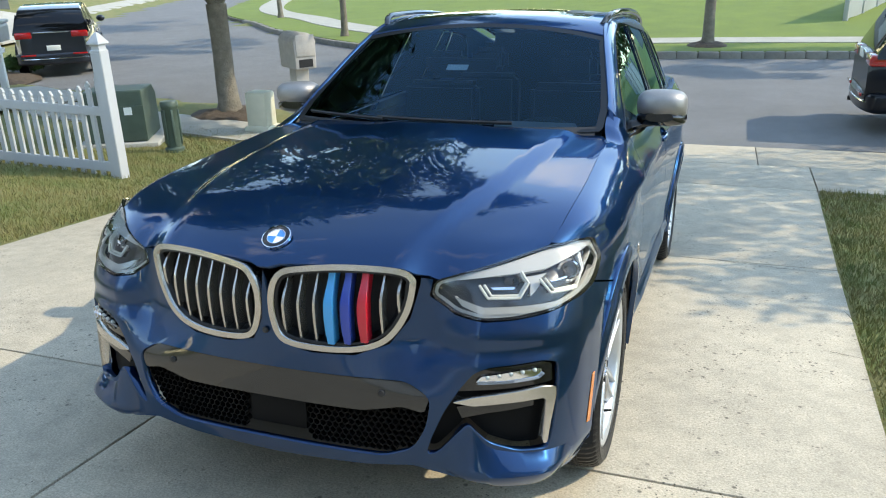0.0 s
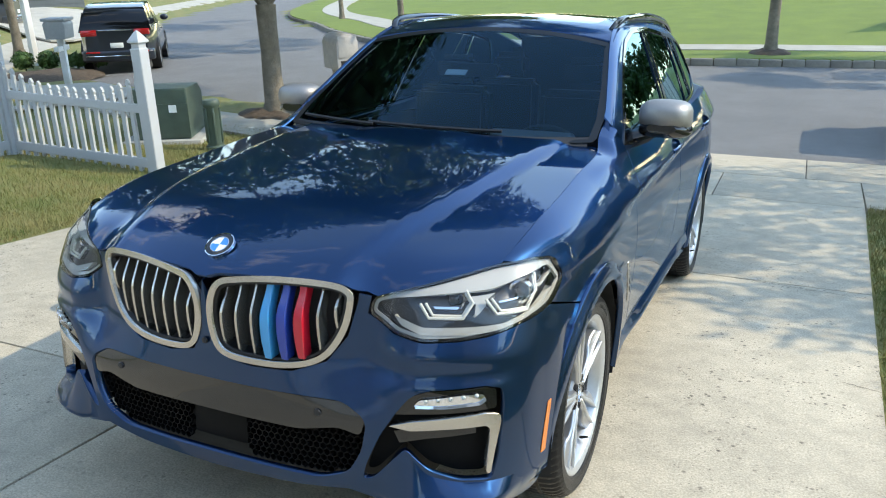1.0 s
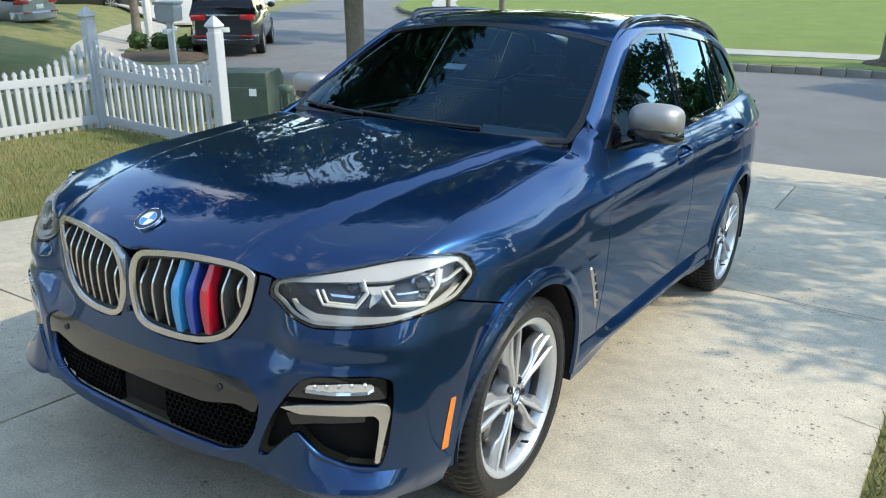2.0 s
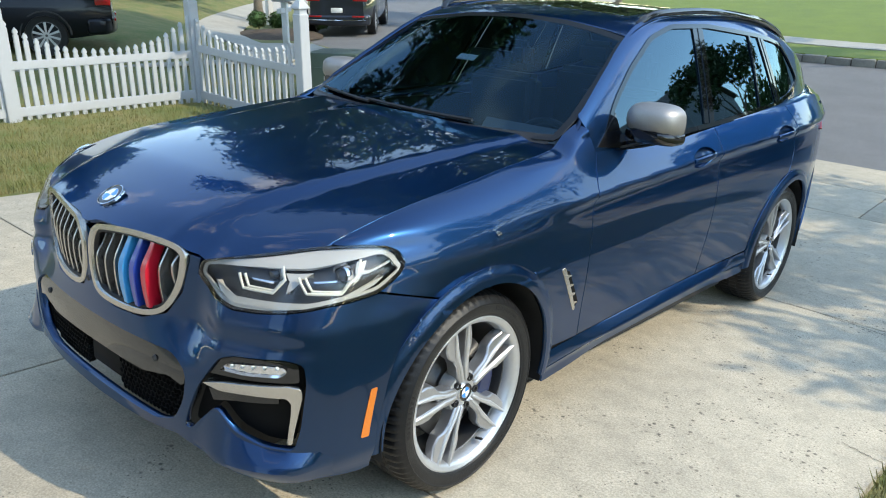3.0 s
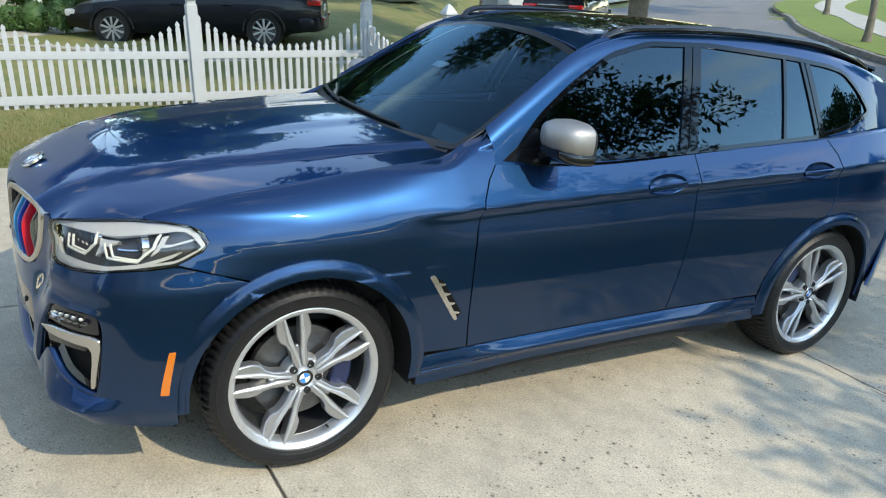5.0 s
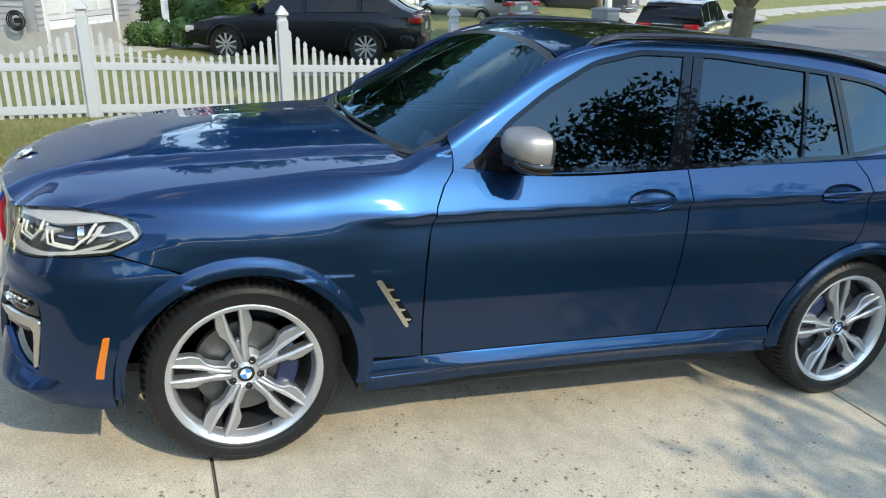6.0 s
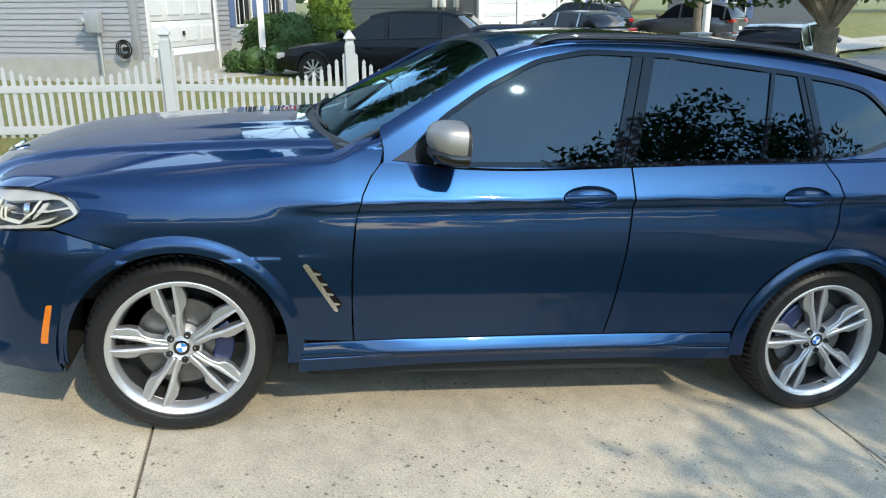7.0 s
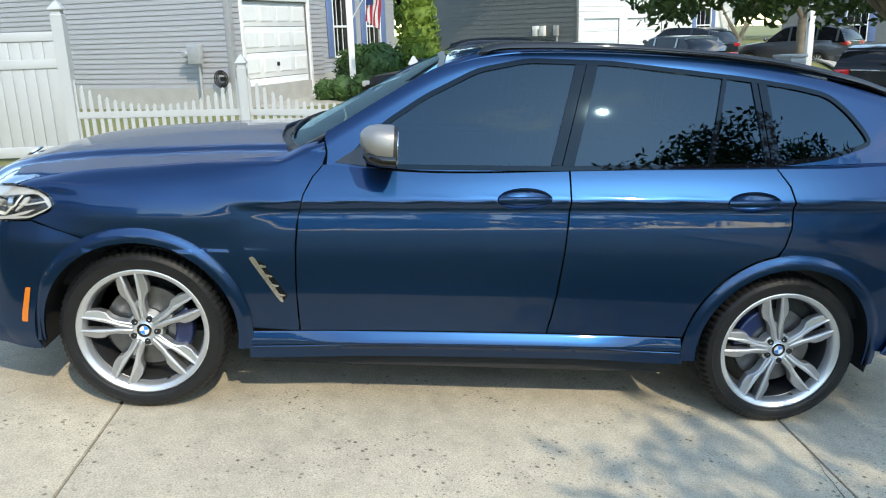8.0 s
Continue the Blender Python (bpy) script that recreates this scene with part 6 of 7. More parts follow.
# ---- trees and shrubs ----
def leaf_cloud(name, blobs, count, size, material, parent, seed, label=""):
    """Small folded leaves scattered through soft clumps, thinner towards the rims."""
    rng = np.random.RandomState(seed)
    blobs = np.array(blobs, float)
    wts = blobs[:, 3] ** 3
    pick = rng.choice(len(blobs), count, p=wts / wts.sum())
    d = rng.normal(size=(count, 3))
    d /= np.linalg.norm(d, axis=1)[:, None]
    r = rng.uniform(0.15, 1, count) ** 0.45 * blobs[pick, 3] * rng.uniform(0.75, 1.12, count)
    c = blobs[pick, :3] + d * r[:, None] * (1, 1, 0.85)
    ax = rng.normal(size=(count, 3))
    ax /= np.linalg.norm(ax, axis=1)[:, None]
    ay = np.cross(ax, rng.normal(size=(count, 3)))
    ay /= np.linalg.norm(ay, axis=1)[:, None]
    az = np.cross(ax, ay)
    s = size * rng.uniform(0.6, 1.3, count)[:, None]
    V = np.stack([c - ax * s, c + ay * s * 0.45 + az * s * 0.12, c + ax * s, c - ay * s * 0.45 + az * s * 0.12], 1).reshape(-1, 3)
    F = np.arange(count * 4).reshape(-1, 4)
    ob = mesh_object(name, V, F.tolist(), material, parent, False, label)
    return ob


def limb(bm, p, d, length, r, depth, rng, tips, n=8):
    pts, rad = [p], [r]
    q = Vector(p)
    d = Vector(d).normalized()
    for k in range(4):
        d = (d + Vector((rng.uniform(-0.16, 0.16), rng.uniform(-0.16, 0.16), 0.06))).normalized()
        q = q + d * length / 4
        pts.append(tuple(q))
        rad.append(r * (1 - 0.15 * (k + 1)))
    tube(bm, pts, rad, n)
    if depth == 0:
        tips.append(q.copy())
        return
    for k in range(3):
        a = 2 * math.pi * (k + rng.uniform(0, 0.6)) / 3
        side = d.orthogonal().normalized()
        side.rotate(Matrix.Rotation(a, 3, d))
        limb(bm, q, d + side * rng.uniform(0.55, 0.95), length * rng.uniform(0.62, 0.8), rad[-1] * 0.66, depth - 1, rng, tips, max(5, n - 2))


def tree(x, y, z, trunk_h, r, crown_r, leaves, seed, label, size=0.09, depth=2, spread=1.0, lean=(0, 0), droop=()):
    rng = random.Random(seed)
    t = thing("tree", label, "tree", pose(x, y, z))
    bm = bmesh.new()
    pts = [(0, 0, -0.15), (0, 0, 0.05), (0.01, 0.0, 0.25)] + [(lean[0] * k / 4 + rng.uniform(-0.02, 0.02), lean[1] * k / 4 + rng.uniform(-0.02, 0.02), 0.25 + (trunk_h - 0.25) * k / 4) for k in range(1, 5)]
    tube(bm, pts, [r * 1.7, r * 1.45, r * 1.1, r * 0.98, r * 0.95, r * 0.95, r * 1.0], 14)
    tips = []
    top = Vector(pts[-1])
    for k in range(4):
        a = 2 * math.pi * k / 4 + rng.uniform(0, 0.8)
        limb(bm, top, (math.cos(a) * 0.8 * spread, math.sin(a) * 0.8 * spread, 1.0), crown_r * 0.75, r * 0.6, depth, rng, tips)
    for dx, dy, dz, dr in droop:
        tube(bm, spline([tuple(top), (dx * 0.5, dy * 0.5, max(top.z, dz) + 0.7), (dx, dy, dz)], False, 5), [r * 0.3] * 6 + [r * 0.12] * 5, 6)
    part("trunk", bm, BARK, t, "grey-brown bark trunk and limbs", True)
    blobs = list(droop) + [(p.x, p.y, p.z, crown_r * rng.uniform(0.2, 0.34)) for p in tips]
    c = leaf_cloud("crown", blobs, leaves, size, LEAF, t, seed, "crown of small green leaves")
    return t


TREE_L = (-6.42, 8.22)
tree(*TREE_L, ground_z(*TREE_L), 1.75, 0.16, 4.5, 80000, 3, "broad shade tree on the verge with a gnarled trunk", 0.1, 2, droop=[(-0.9, -1.5, 2.7, 0.7), (-1.7, -2.7, 2.75, 0.75), (-2.2, -1.2, 2.6, 0.7), (1.2, -1.4, 2.9, 0.6), (-0.4, -3.4, 3.0, 0.6), (-3.0, -2.4, 2.6, 0.7), (1.6, 1.0, 2.8, 0.7), (-1.2, 1.6, 2.7, 0.8), (-2.8, 0.6, 2.6, 0.8), (3.3, 0.0, 3.7, 1.15), (2.8, 1.8, 4.2, 1.15), (1.4, 3.0, 4.7, 1.15), (-0.5, 3.3, 3.7, 1.15), (-2.2, 2.5, 4.2, 1.15), (-3.2, 0.9, 4.7, 1.15), (-3.2, -0.9, 3.7, 1.15), (-2.2, -2.5, 4.2, 1.15), (-0.5, -3.3, 4.7, 1.15), (1.4, -3.0, 3.7, 1.15), (2.8, -1.8, 4.2, 1.15)])
tree(7.6, 7.3, -0.6, 2.0, 0.14, 2.5, 6500, 11, "leafy street tree beside the driveway", 0.085, 2)
tree(0.55, 18.2, ROAD_Z + 0.13, 2.4, 0.13, 2.4, 7000, 5, "slim street tree across the road", 0.11, 2)
tree(6.6, 18.4, ROAD_Z + 0.15, 2.6, 0.11, 1.7, 4500, 61, "slim street tree across the road", 0.11, 2)
tree(-10.4, 20.4, ROAD_Z + 0.13, 2.6, 0.1, 2.3, 6000, 6, "young tree on the far corner", 0.12, 2)
tree(-17.4, 28.3, ROAD_Z + 0.13, 2.6, 0.1, 2.6, 6000, 7, "young tree on the far corner", 0.12, 2)
tree(-17.9, 12.6, -0.35, 2.0, 0.12, 2.2, 6000, 8, "young tree beside the parked car", 0.12, 2)
tree(-41.0, 25.0, -0.4, 2.2, 0.2, 4.2, 9000, 51, "dark tree behind the far houses", 0.2, 2)
tree(-36.5, 19.0, -0.4, 1.2, 0.16, 3.6, 9000, 52, "dark tree beyond the road junction", 0.18, 2)
tree(-23.5, 2.4, 0.0, 2.9, 0.16, 4.4, 14000, 57, "tall tree behind the next house", 0.2, 2)
tree(-33.0, 8.0, -0.2, 2.2, 0.2, 4.5, 8000, 53, "dark tree behind the far houses", 0.2, 2)
tree(-24.0, -8.0, 0.0, 2.2, 0.2, 4.5, 8000, 54, "tree behind the next house", 0.2, 2)
tree(-40.0, 15.0, -0.3, 2.0, 0.2, 4.6, 9000, 56, "dense dark tree behind the far houses", 0.2, 2)
tree(16.0, 14.0, -0.6, 2.2, 0.16, 3.2, 6000, 21, "broad street tree up the road", 0.14, 2)
# mulch round the near tree
for (x, y), r in ((TREE_L, 0.75), ((0.55, 18.2), 0.55), ((-14.9, 11.0), 1.2)):
    rng = random.Random(int(r * 100))
    bm = bmesh.new()
    lathe(bm, [(0, 0.14), (r * 0.4, 0.12), (r * 0.8, 0.06), (r, -0.03)], 24)
    for v in bm.verts:
        v.co += Vector((rng.uniform(-1, 1), rng.uniform(-1, 1), rng.uniform(-1, 1))) * 0.03
    m = part("mulch_bed", bm, MULCH, None, "", True)
    m.matrix_world = pose(x, y, ground_z(x, y))
    tagged(m, "low mound of brown mulch round a trunk", "mulch", kind="stuff")


def shrub(x, y, z, blobs, count, size, material, label, seed, name="shrub"):
    s = thing(name, label, "shrub", pose(x, y, z))
    bm = bmesh.new()
    for k in range(5):
        a = k * 1.3
        tube(bm, [(0.05 * math.cos(a), 0.05 * math.sin(a), -0.05), (0.2 * math.cos(a), 0.2 * math.sin(a), 0.35)], [0.02, 0.012], 5)
    part("stem", bm, BARK, s, "woody stems", True)
    core = bmesh.new()
    for bx, by, bz, br in blobs:
        bmesh.ops.create_icosphere(core, subdivisions=2, radius=br * 0.82, matrix=Matrix.Translation((bx, by, bz)))
    for v in core.verts:
        v.co += Vector(noise.noise_vector(v.co * 3)) * 0.06
    part("inner_foliage", core, material, s, "", True)
    leaf_cloud("foliage", blobs, count, size, material, s, seed, "small dense leaves")
    return s


# ---- houses ----
def house(name, label, m, width_, depth_, wall_h, siding, base_h=0.25, doors=(), windows=(), course=0.115, roof=True, face=None):
    """Local x runs along the front, y goes back, z up; the front looks to -y. Lap siding in real courses on front and on the flank x = 0."""
    h = thing(name, label, "house", m)
    t, face_of = 0.15, face
    bm = bmesh.new()
    # front wall with openings, as piers and lintels
    cuts = sorted([(x0, x1, 0.0, z1) for x0, x1, z1 in doors] + list(windows))
    xs = 0.0
    for x0, x1, z0, z1 in cuts:
        if x0 > xs:
            box(bm, (xs, 0, 0), (x0, t, wall_h))
        if z0 > 0:
            box(bm, (x0, 0, 0), (x1, t, z0))
        box(bm, (x0, 0, z1), (x1, t, wall_h))
        xs = x1
    box(bm, (xs, 0, 0), (width_, t, wall_h))
    box(bm, (0, t, 0), (t, depth_, wall_h))
    box(bm, (width_ - t, t, 0), (width_, depth_, wall_h))
    box(bm, (t, depth_ - t, 0), (width_ - t, depth_, wall_h))
    part("wall", bm, siding, h, "lap-sided wall")
    bm = bmesh.new()
    box(bm, (-0.03, -0.03, -0.6), (width_ + 0.03, depth_ + 0.03, base_h))
    part("foundation", bm, FOUND, h, "bare concrete base")
    board = None
    n = int((wall_h - base_h) / course)
    for face in ("flank", "front"):
        spans = [(0.0, depth_)] if face == "flank" else None
        for k in range(n):
            z = base_h + k * course
            if face == "front":
                spans = []
                xs = 0.0
                for x0, x1, z0, z1 in cuts:
                    if z + course > z0 - 0.05 and z < z1 + 0.08:
                        spans.append((xs, x0 - 0.09))
                        xs = x1 + 0.09
                spans.append((xs, width_))
            for s0, s1 in spans:
                if s1 - s0 < 0.03:
                    continue
                me_key = (face,)
                bm = bmesh.new()
                prof = [(0.0, 0.0), (-0.022, 0.0), (-0.022, 0.012), (-0.004, course + 0.012), (0.0, course + 0.012)]
                a = [bm.verts.new((p, s0, z + q) if face == "flank" else (s0, p, z + q)) for p, q in prof]
                b = [bm.verts.new((p, s1, z + q) if face == "flank" else (s1, p, z + q)) for p, q in prof]
                for i in range(5):
                    bm.faces.new((a[i], a[(i + 1) % 5], b[(i + 1) % 5], b[i]))
                bm.faces.new(a), bm.faces.new(b[::-1])
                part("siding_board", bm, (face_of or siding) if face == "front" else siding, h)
    # corner boards
    boxed("corner_board", (-0.035, -0.035, base_h), (0.09, 0.0 - 0.026, wall_h), siding, h, bevel=0.005)
    boxed("corner_board", (-0.036, -0.026, base_h), (-0.026, 0.1, wall_h), siding, h, bevel=0.003)
    for x0, x1, z1 in doors:
        d = new("garage_door")
        d.parent = h
        tagged(d, "white panelled garage door")
        for a, b, c, e in ((x0 - 0.1, x0, 0, z1 + 0.1), (x1, x1 + 0.1, 0, z1 + 0.1)):
            boxed("jamb", (a, -0.04, c), (b, 0.1, e), TRIM_WHITE, d, bevel=0.005)
        boxed("lintel", (x0, -0.04, z1), (x1, 0.1, z1 + 0.1), TRIM_WHITE, d, bevel=0.005)
        rows = 4
        for r_ in range(rows):
            za, zb = r_ * z1 / rows + 0.006, (r_ + 1) * z1 / rows - 0.006
            boxed("leaf", (x0, 0.05, za), (x1, 0.09, zb), TRIM_WHITE, d, bevel=0.004)
            cols_ = max(4, int(round((x1 - x0) / 0.6)))
            for c_ in range(cols_):
                xa = x0 + (c_ + 0.12) * (x1 - x0) / cols_
                xb = x0 + (c_ + 0.88) * (x1 - x0) / cols_
                bm = bmesh.new()
                zc0, zc1 = za + 0.09, zb - 0.09
                outer = [bm.verts.new((px, 0.046, pz)) for px, pz in ((xa, zc0), (xb, zc0), (xb, zc1), (xa, zc1))]
                inner_ = [bm.verts.new((px, 0.032, pz)) for px, pz in ((xa + 0.03, zc0 + 0.03), (xb - 0.03, zc0 + 0.03), (xb - 0.03, zc1 - 0.03), (xa + 0.03, zc1 - 0.03))]
                for i in range(4):
                    bm.faces.new((outer[i], outer[(i + 1) % 4], inner_[(i + 1) % 4], inner_[i]))
                bm.faces.new(inner_)
                part("raised_field", bm, TRIM_WHITE, d)
        boxed("handle", ((x0 + x1) / 2 - 0.03, 0.01, z1 * 0.36), ((x0 + x1) / 2 + 0.03, 0.045, z1 * 0.4), BLACK, d, bevel=0.004)
    for x0, x1, z0, z1 in windows:
        wdw = new("window")
        wdw.parent = h
        tagged(wdw, "white sash window with blue shutters" if siding is SIDING else "white sash window")
        for lo_, hi_ in (((x0 - 0.06, -0.04, z0 - 0.06), (x0, 0.1, z1 + 0.06)), ((x1, -0.04, z0 - 0.06), (x1 + 0.06, 0.1, z1 + 0.06)), ((x0, -0.04, z1), (x1, 0.1, z1 + 0.06)), ((x0, -0.05, z0 - 0.06), (x1, 0.1, z0)), ((x0, 0.0, (z0 + z1) / 2 - 0.03), (x1, 0.08, (z0 + z1) / 2 + 0.03))):
            boxed("frame", lo_, hi_, TRIM_WHITE, wdw, bevel=0.004)
        for k in (1, 2):
            xk = x0 + k * (x1 - x0) / 3
            boxed("muntin", (xk - 0.01, 0.03, z0), (xk + 0.01, 0.05, z1), TRIM_WHITE, wdw, bevel=0)
        boxed("pane", (x0, 0.055, z0), (x1, 0.065, z1), CAR_GLASS, wdw, "dark window pane", bevel=0)
        for xa in (x0 - 0.4, x1 + 0.08):
            boxed("shutter", (xa, -0.05, z0 - 0.04), (xa + 0.32, -0.022, z1 + 0.04), SHUTTER, wdw, "blue shutter", bevel=0.006)
    if roof:
        bm = bmesh.new()
        over, rise = 0.35, depth_ * 0.28
        ridge_y = depth_ / 2
        a = [(-over, -over, wall_h - 0.02), (width_ + over, -over, wall_h - 0.02), (width_ + over, ridge_y, wall_h + rise), (-over, ridge_y, wall_h + rise), (-over, depth_ + over, wall_h - 0.02), (width_ + over, depth_ + over, wall_h - 0.02)]
        lo_ = [bm.verts.new(p) for p in a]
        hi_ = [bm.verts.new((p[0], p[1], p[2] + 0.14)) for p in a]
        for q in ((0, 1, 2, 3), (3, 2, 5, 4)):
            bm.faces.new([lo_[i] for i in q][::-1]), bm.faces.new([hi_[i] for i in q])
        for i, j in ((0, 1), (1, 2), (2, 5), (5, 4), (4, 3), (3, 0)):
            bm.faces.new((lo_[i], lo_[j], hi_[j], hi_[i]))
        part("roof", bm, ROOFING, h, "grey shingle roof")
        for xg in (0.0, width_ - t):
            bm = bmesh.new()
            prism(bm, [(0, wall_h - 0.01), (depth_, wall_h - 0.01), (ridge_y, wall_h + rise)], t, Matrix(((0, 0, 1, xg), (1, 0, 0, 0), (0, 1, 0, 0), (0, 0, 0, 1))))
            part("gable", bm, siding, h)
    return h


def front_at(x, y, z, nx, ny):
    """Pose of a house whose front corner (local 0, 0) is here and whose front looks along (nx, ny). Local x runs to the viewer's right."""
    return pose(x, y, z, 0, 0, math.degrees(math.atan2(ny, nx)) + 90)


house("neighbour_house", "house with pale grey lap siding and a white garage door", front_at(-12.2, -2.0, 0.22, 0.44, 0.9), 3.5, 9.0, 5.3, SIDING, 0.38, doors=((0.42, 2.86, 2.1),), course=0.105)
house("neighbour_house", "recessed house front in pale grey siding with blue shutters", front_at(-15.25, -2.65, 0.25, 0.44, 0.9), 9.0, 6.0, 5.3, SIDING, 0.3, windows=((4.95, 5.85, 0.75, 2.4), (7.0, 7.9, 0.75, 2.4)), course=0.14)
# the flank's shade is in its siding colour, against the white front
house("far_house", "white-fronted house with two garage doors and a flank darkened for shade", front_at(-29.3, 8.9, -0.15, 0.78, 0.62), 13.0, 9.0, 5.2, SIDING_DARK, 0.2, doors=((0.45, 2.95, 2.1), (3.5, 6.3, 2.1)), windows=((9.3, 10.6, 0.9, 2.5),), course=0.2, face=SIDING_WHITE)
house("own_house", "pale house with a white garage door behind the driveway", front_at(2.6, -9.6, 0.85, 0.0, 1.0), 9.5, 8.0, 5.4, SIDING, 0.25, doors=((0.7, 5.5, 2.15),), windows=((6.6, 7.5, 1.0, 2.4),), course=0.2)
house("street_house", "grey house across the road", front_at(14.0, 30.0, 0.4, 0.0, -1.0), 12.0, 9.0, 5.4, SIDING, 0.25, doors=((1.0, 5.6, 2.1),), windows=((7.0, 7.9, 1.0, 2.4), (9.3, 10.2, 1.0, 2.4)), course=0.25)
house("street_house", "tan house across the road", front_at(30.0, 27.0, 0.4, -0.2, -0.98), 12.0, 9.0, 5.4, SIDING_DARK, 0.25, doors=((1.0, 5.6, 2.1),), course=0.25)
house("street_house", "house beyond the side lawn", front_at(17.0, -6.0, 0.1, -0.1, 0.99), 11.0, 9.0, 5.4, SIDING, 0.25, doors=((1.0, 5.6, 2.1),), course=0.25)
house("street_house", "house behind the corner lawn", front_at(-8.0, 46.0, 1.0, 0.0, -1.0), 13.0, 9.0, 5.4, SIDING, 0.25, doors=((1.0, 5.6, 2.1),), windows=((7.0, 7.9, 1.0, 2.4),), course=0.25)

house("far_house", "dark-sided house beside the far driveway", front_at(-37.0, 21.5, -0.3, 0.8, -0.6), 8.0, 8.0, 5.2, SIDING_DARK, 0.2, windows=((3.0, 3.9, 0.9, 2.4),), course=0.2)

# porch column, wall meter, shrubs and flag at the next house
col = thing("porch_column", "white square porch column", "column", pose(-14.65, 0.25, 0.2))
boxed("shaft", (-0.07, -0.07, 0), (0.07, 0.07, 2.7), TRIM_WHITE, col, bevel=0.008)
boxed("plinth", (-0.1, -0.1, 0), (0.1, 0.1, 0.12), TRIM_WHITE, col, bevel=0.008)
boxed("capital", (-0.1, -0.1, 2.6), (0.1, 0.1, 2.72), TRIM_WHITE, col, bevel=0.008)
meter = thing("electricity_meter", "grey electricity meter box with a round dial on the siding", "meter", front_at(-12.4, -2.72, 0.68, 0.9, -0.44))
boxed("box", (-0.14, -0.16, 0.42), (0.16, -0.03, 0.8), METER_GREY, meter, bevel=0.012)
bm = bmesh.new()
lathe(bm, [(0, 0.11), (0.06, 0.1), (0.075, 0.06), (0.085, 0.0)], 24, Matrix.Translation((-0.2, -0.1, 0.62)) @ Matrix.Rotation(radians(90), 4, "X"))
part("dial", bm, METER_GREY, meter, "round glass dial", True)
bm = bmesh.new()
tube(bm, [(0.06, -0.06, 0.44), (0.06, -0.06, -0.4)], 0.03, 10)
part("conduit", bm, METER_GREY, meter, "grey conduit pipe", True)
for s_, w_ in ((1.75, 0.13), (2.15, 0.13), (1.0, 0.1)):
    mt = thing("utility_box", "small white meter box on dark siding", "utility box", front_at(-29.3 - 0.78 * s_, 8.9 - 0.62 * s_, 1.3, 0.62, -0.78), "meter boxes on the far house")
    boxed("box", (-w_, -0.2, 0.0), (w_, -0.03, 0.42), TRIM_WHITE if s_ > 1.5 else METER_GREY, mt, bevel=0.015)
    boxed("conduit", (-0.03, -0.1, -0.9), (0.03, -0.03, 0.0), METER_GREY, mt, bevel=0.006)
hose = thing("hose_reel", "dark coiled garden hose on the wall", "hose", front_at(-12.25, -2.2, 0.62, 0.9, -0.44))
bm = bmesh.new()
for k in range(4):
    r = 0.1 + 0.022 * k
    tube(bm, [(r * math.cos(a), -0.1 - 0.02 * (k % 2), 0.18 + r * math.sin(a)) for a in np.linspace(0, 2 * math.pi, 22)], 0.012, 6)
part("coil", bm, BLACK, hose, "dark hose coil", True)
boxed("bracket", (-0.05, -0.09, 0.14), (0.05, -0.02, 0.22), BLACK, hose, bevel=0.005)
shrub(-13.4, 0.1, 0.18, [(0, 0, 0.27, 0.33), (0.3, 0.42, 0.32, 0.34), (-0.2, -0.4, 0.24, 0.3)], 4000, 0.045, HEDGE, "low rounded green hedge in front of the porch", 31)
shrub(-15.5, 0.55, 0.18, [(0, 0, 0.68, 0.62), (0.5, 0.35, 0.7, 0.6), (-0.6, -0.25, 0.62, 0.6)], 7000, 0.06, HEDGE, "dense dark green shrub beside the house", 32)
shrub(-15.5, 1.83, 0.18, [(0, 0, 0.5 + 0.42 * k, 0.64 - 0.055 * k) for k in range(8)], 9000, 0.06, CEDAR, "tall yellow-green conifer beside the porch", 33, "conifer")
shrub(-15.6, 11.6, -0.4, [(0, 0, 0.16, 0.26), (0.6, 0.3, 0.14, 0.22), (-0.6, -0.25, 0.16, 0.26), (1.1, 0.55, 0.13, 0.2)], 3500, 0.05, HEDGE, "low dark shrub beside the mailbox", 34)
pole_ = thing("pole", "white wooden post beside a young tree", "post", pose(-17.15, 12.45, ground_z(-17.15, 12.45)))
boxed("shaft", (-0.08, -0.08, -0.05), (0.08, 0.08, 2.5), TRIM_WHITE, pole_, bevel=0.01)
boxed("cap", (-0.11, -0.11, 2.5), (0.11, 0.11, 2.56), TRIM_WHITE, pole_, bevel=0.01)
flag = thing("flag", "faded striped flag on a slanting pole", "flag", pose(-14.8, 0.7, 1.68, 0, 0, 60))
bm = bmesh.new()
tube(bm, [(-0.6, 0, 0.1), (0.05, 0, 0.95)], 0.015, 8)
part("pole", bm, TRIM_WHITE, flag, "white pole", True)
for k in range(7):
    bm = bmesh.new()
    rows_f = []
    for j in range(9):
        z = 0.88 - 0.085 * j
        rows_f.append([bm.verts.new((-0.02 + 0.05 * (k + e) - 0.03 * j * 0.4 + 0.01 * math.sin(j), 0.03 * math.sin(1.7 * (k + e) + 0.5 * j), z - 0.03 * (k + e))) for e in (0, 1)])
    for a, b in zip(rows_f, rows_f[1:]):
        bm.faces.new((a[0], a[1], b[1], b[0]))
    fo = part("stripe", bm, (FLAG_RED, FLAG_WHITE)[k % 2], flag)
    so = fo.modifiers.new("cloth", "SOLIDIFY")
    so.thickness = 0.003
bm = bmesh.new()
box(bm, (-0.05, -0.05, 0.55), (0.14, -0.042, 0.9))
part("canton", bm, FLAG_BLUE, flag, "dark blue corner field")


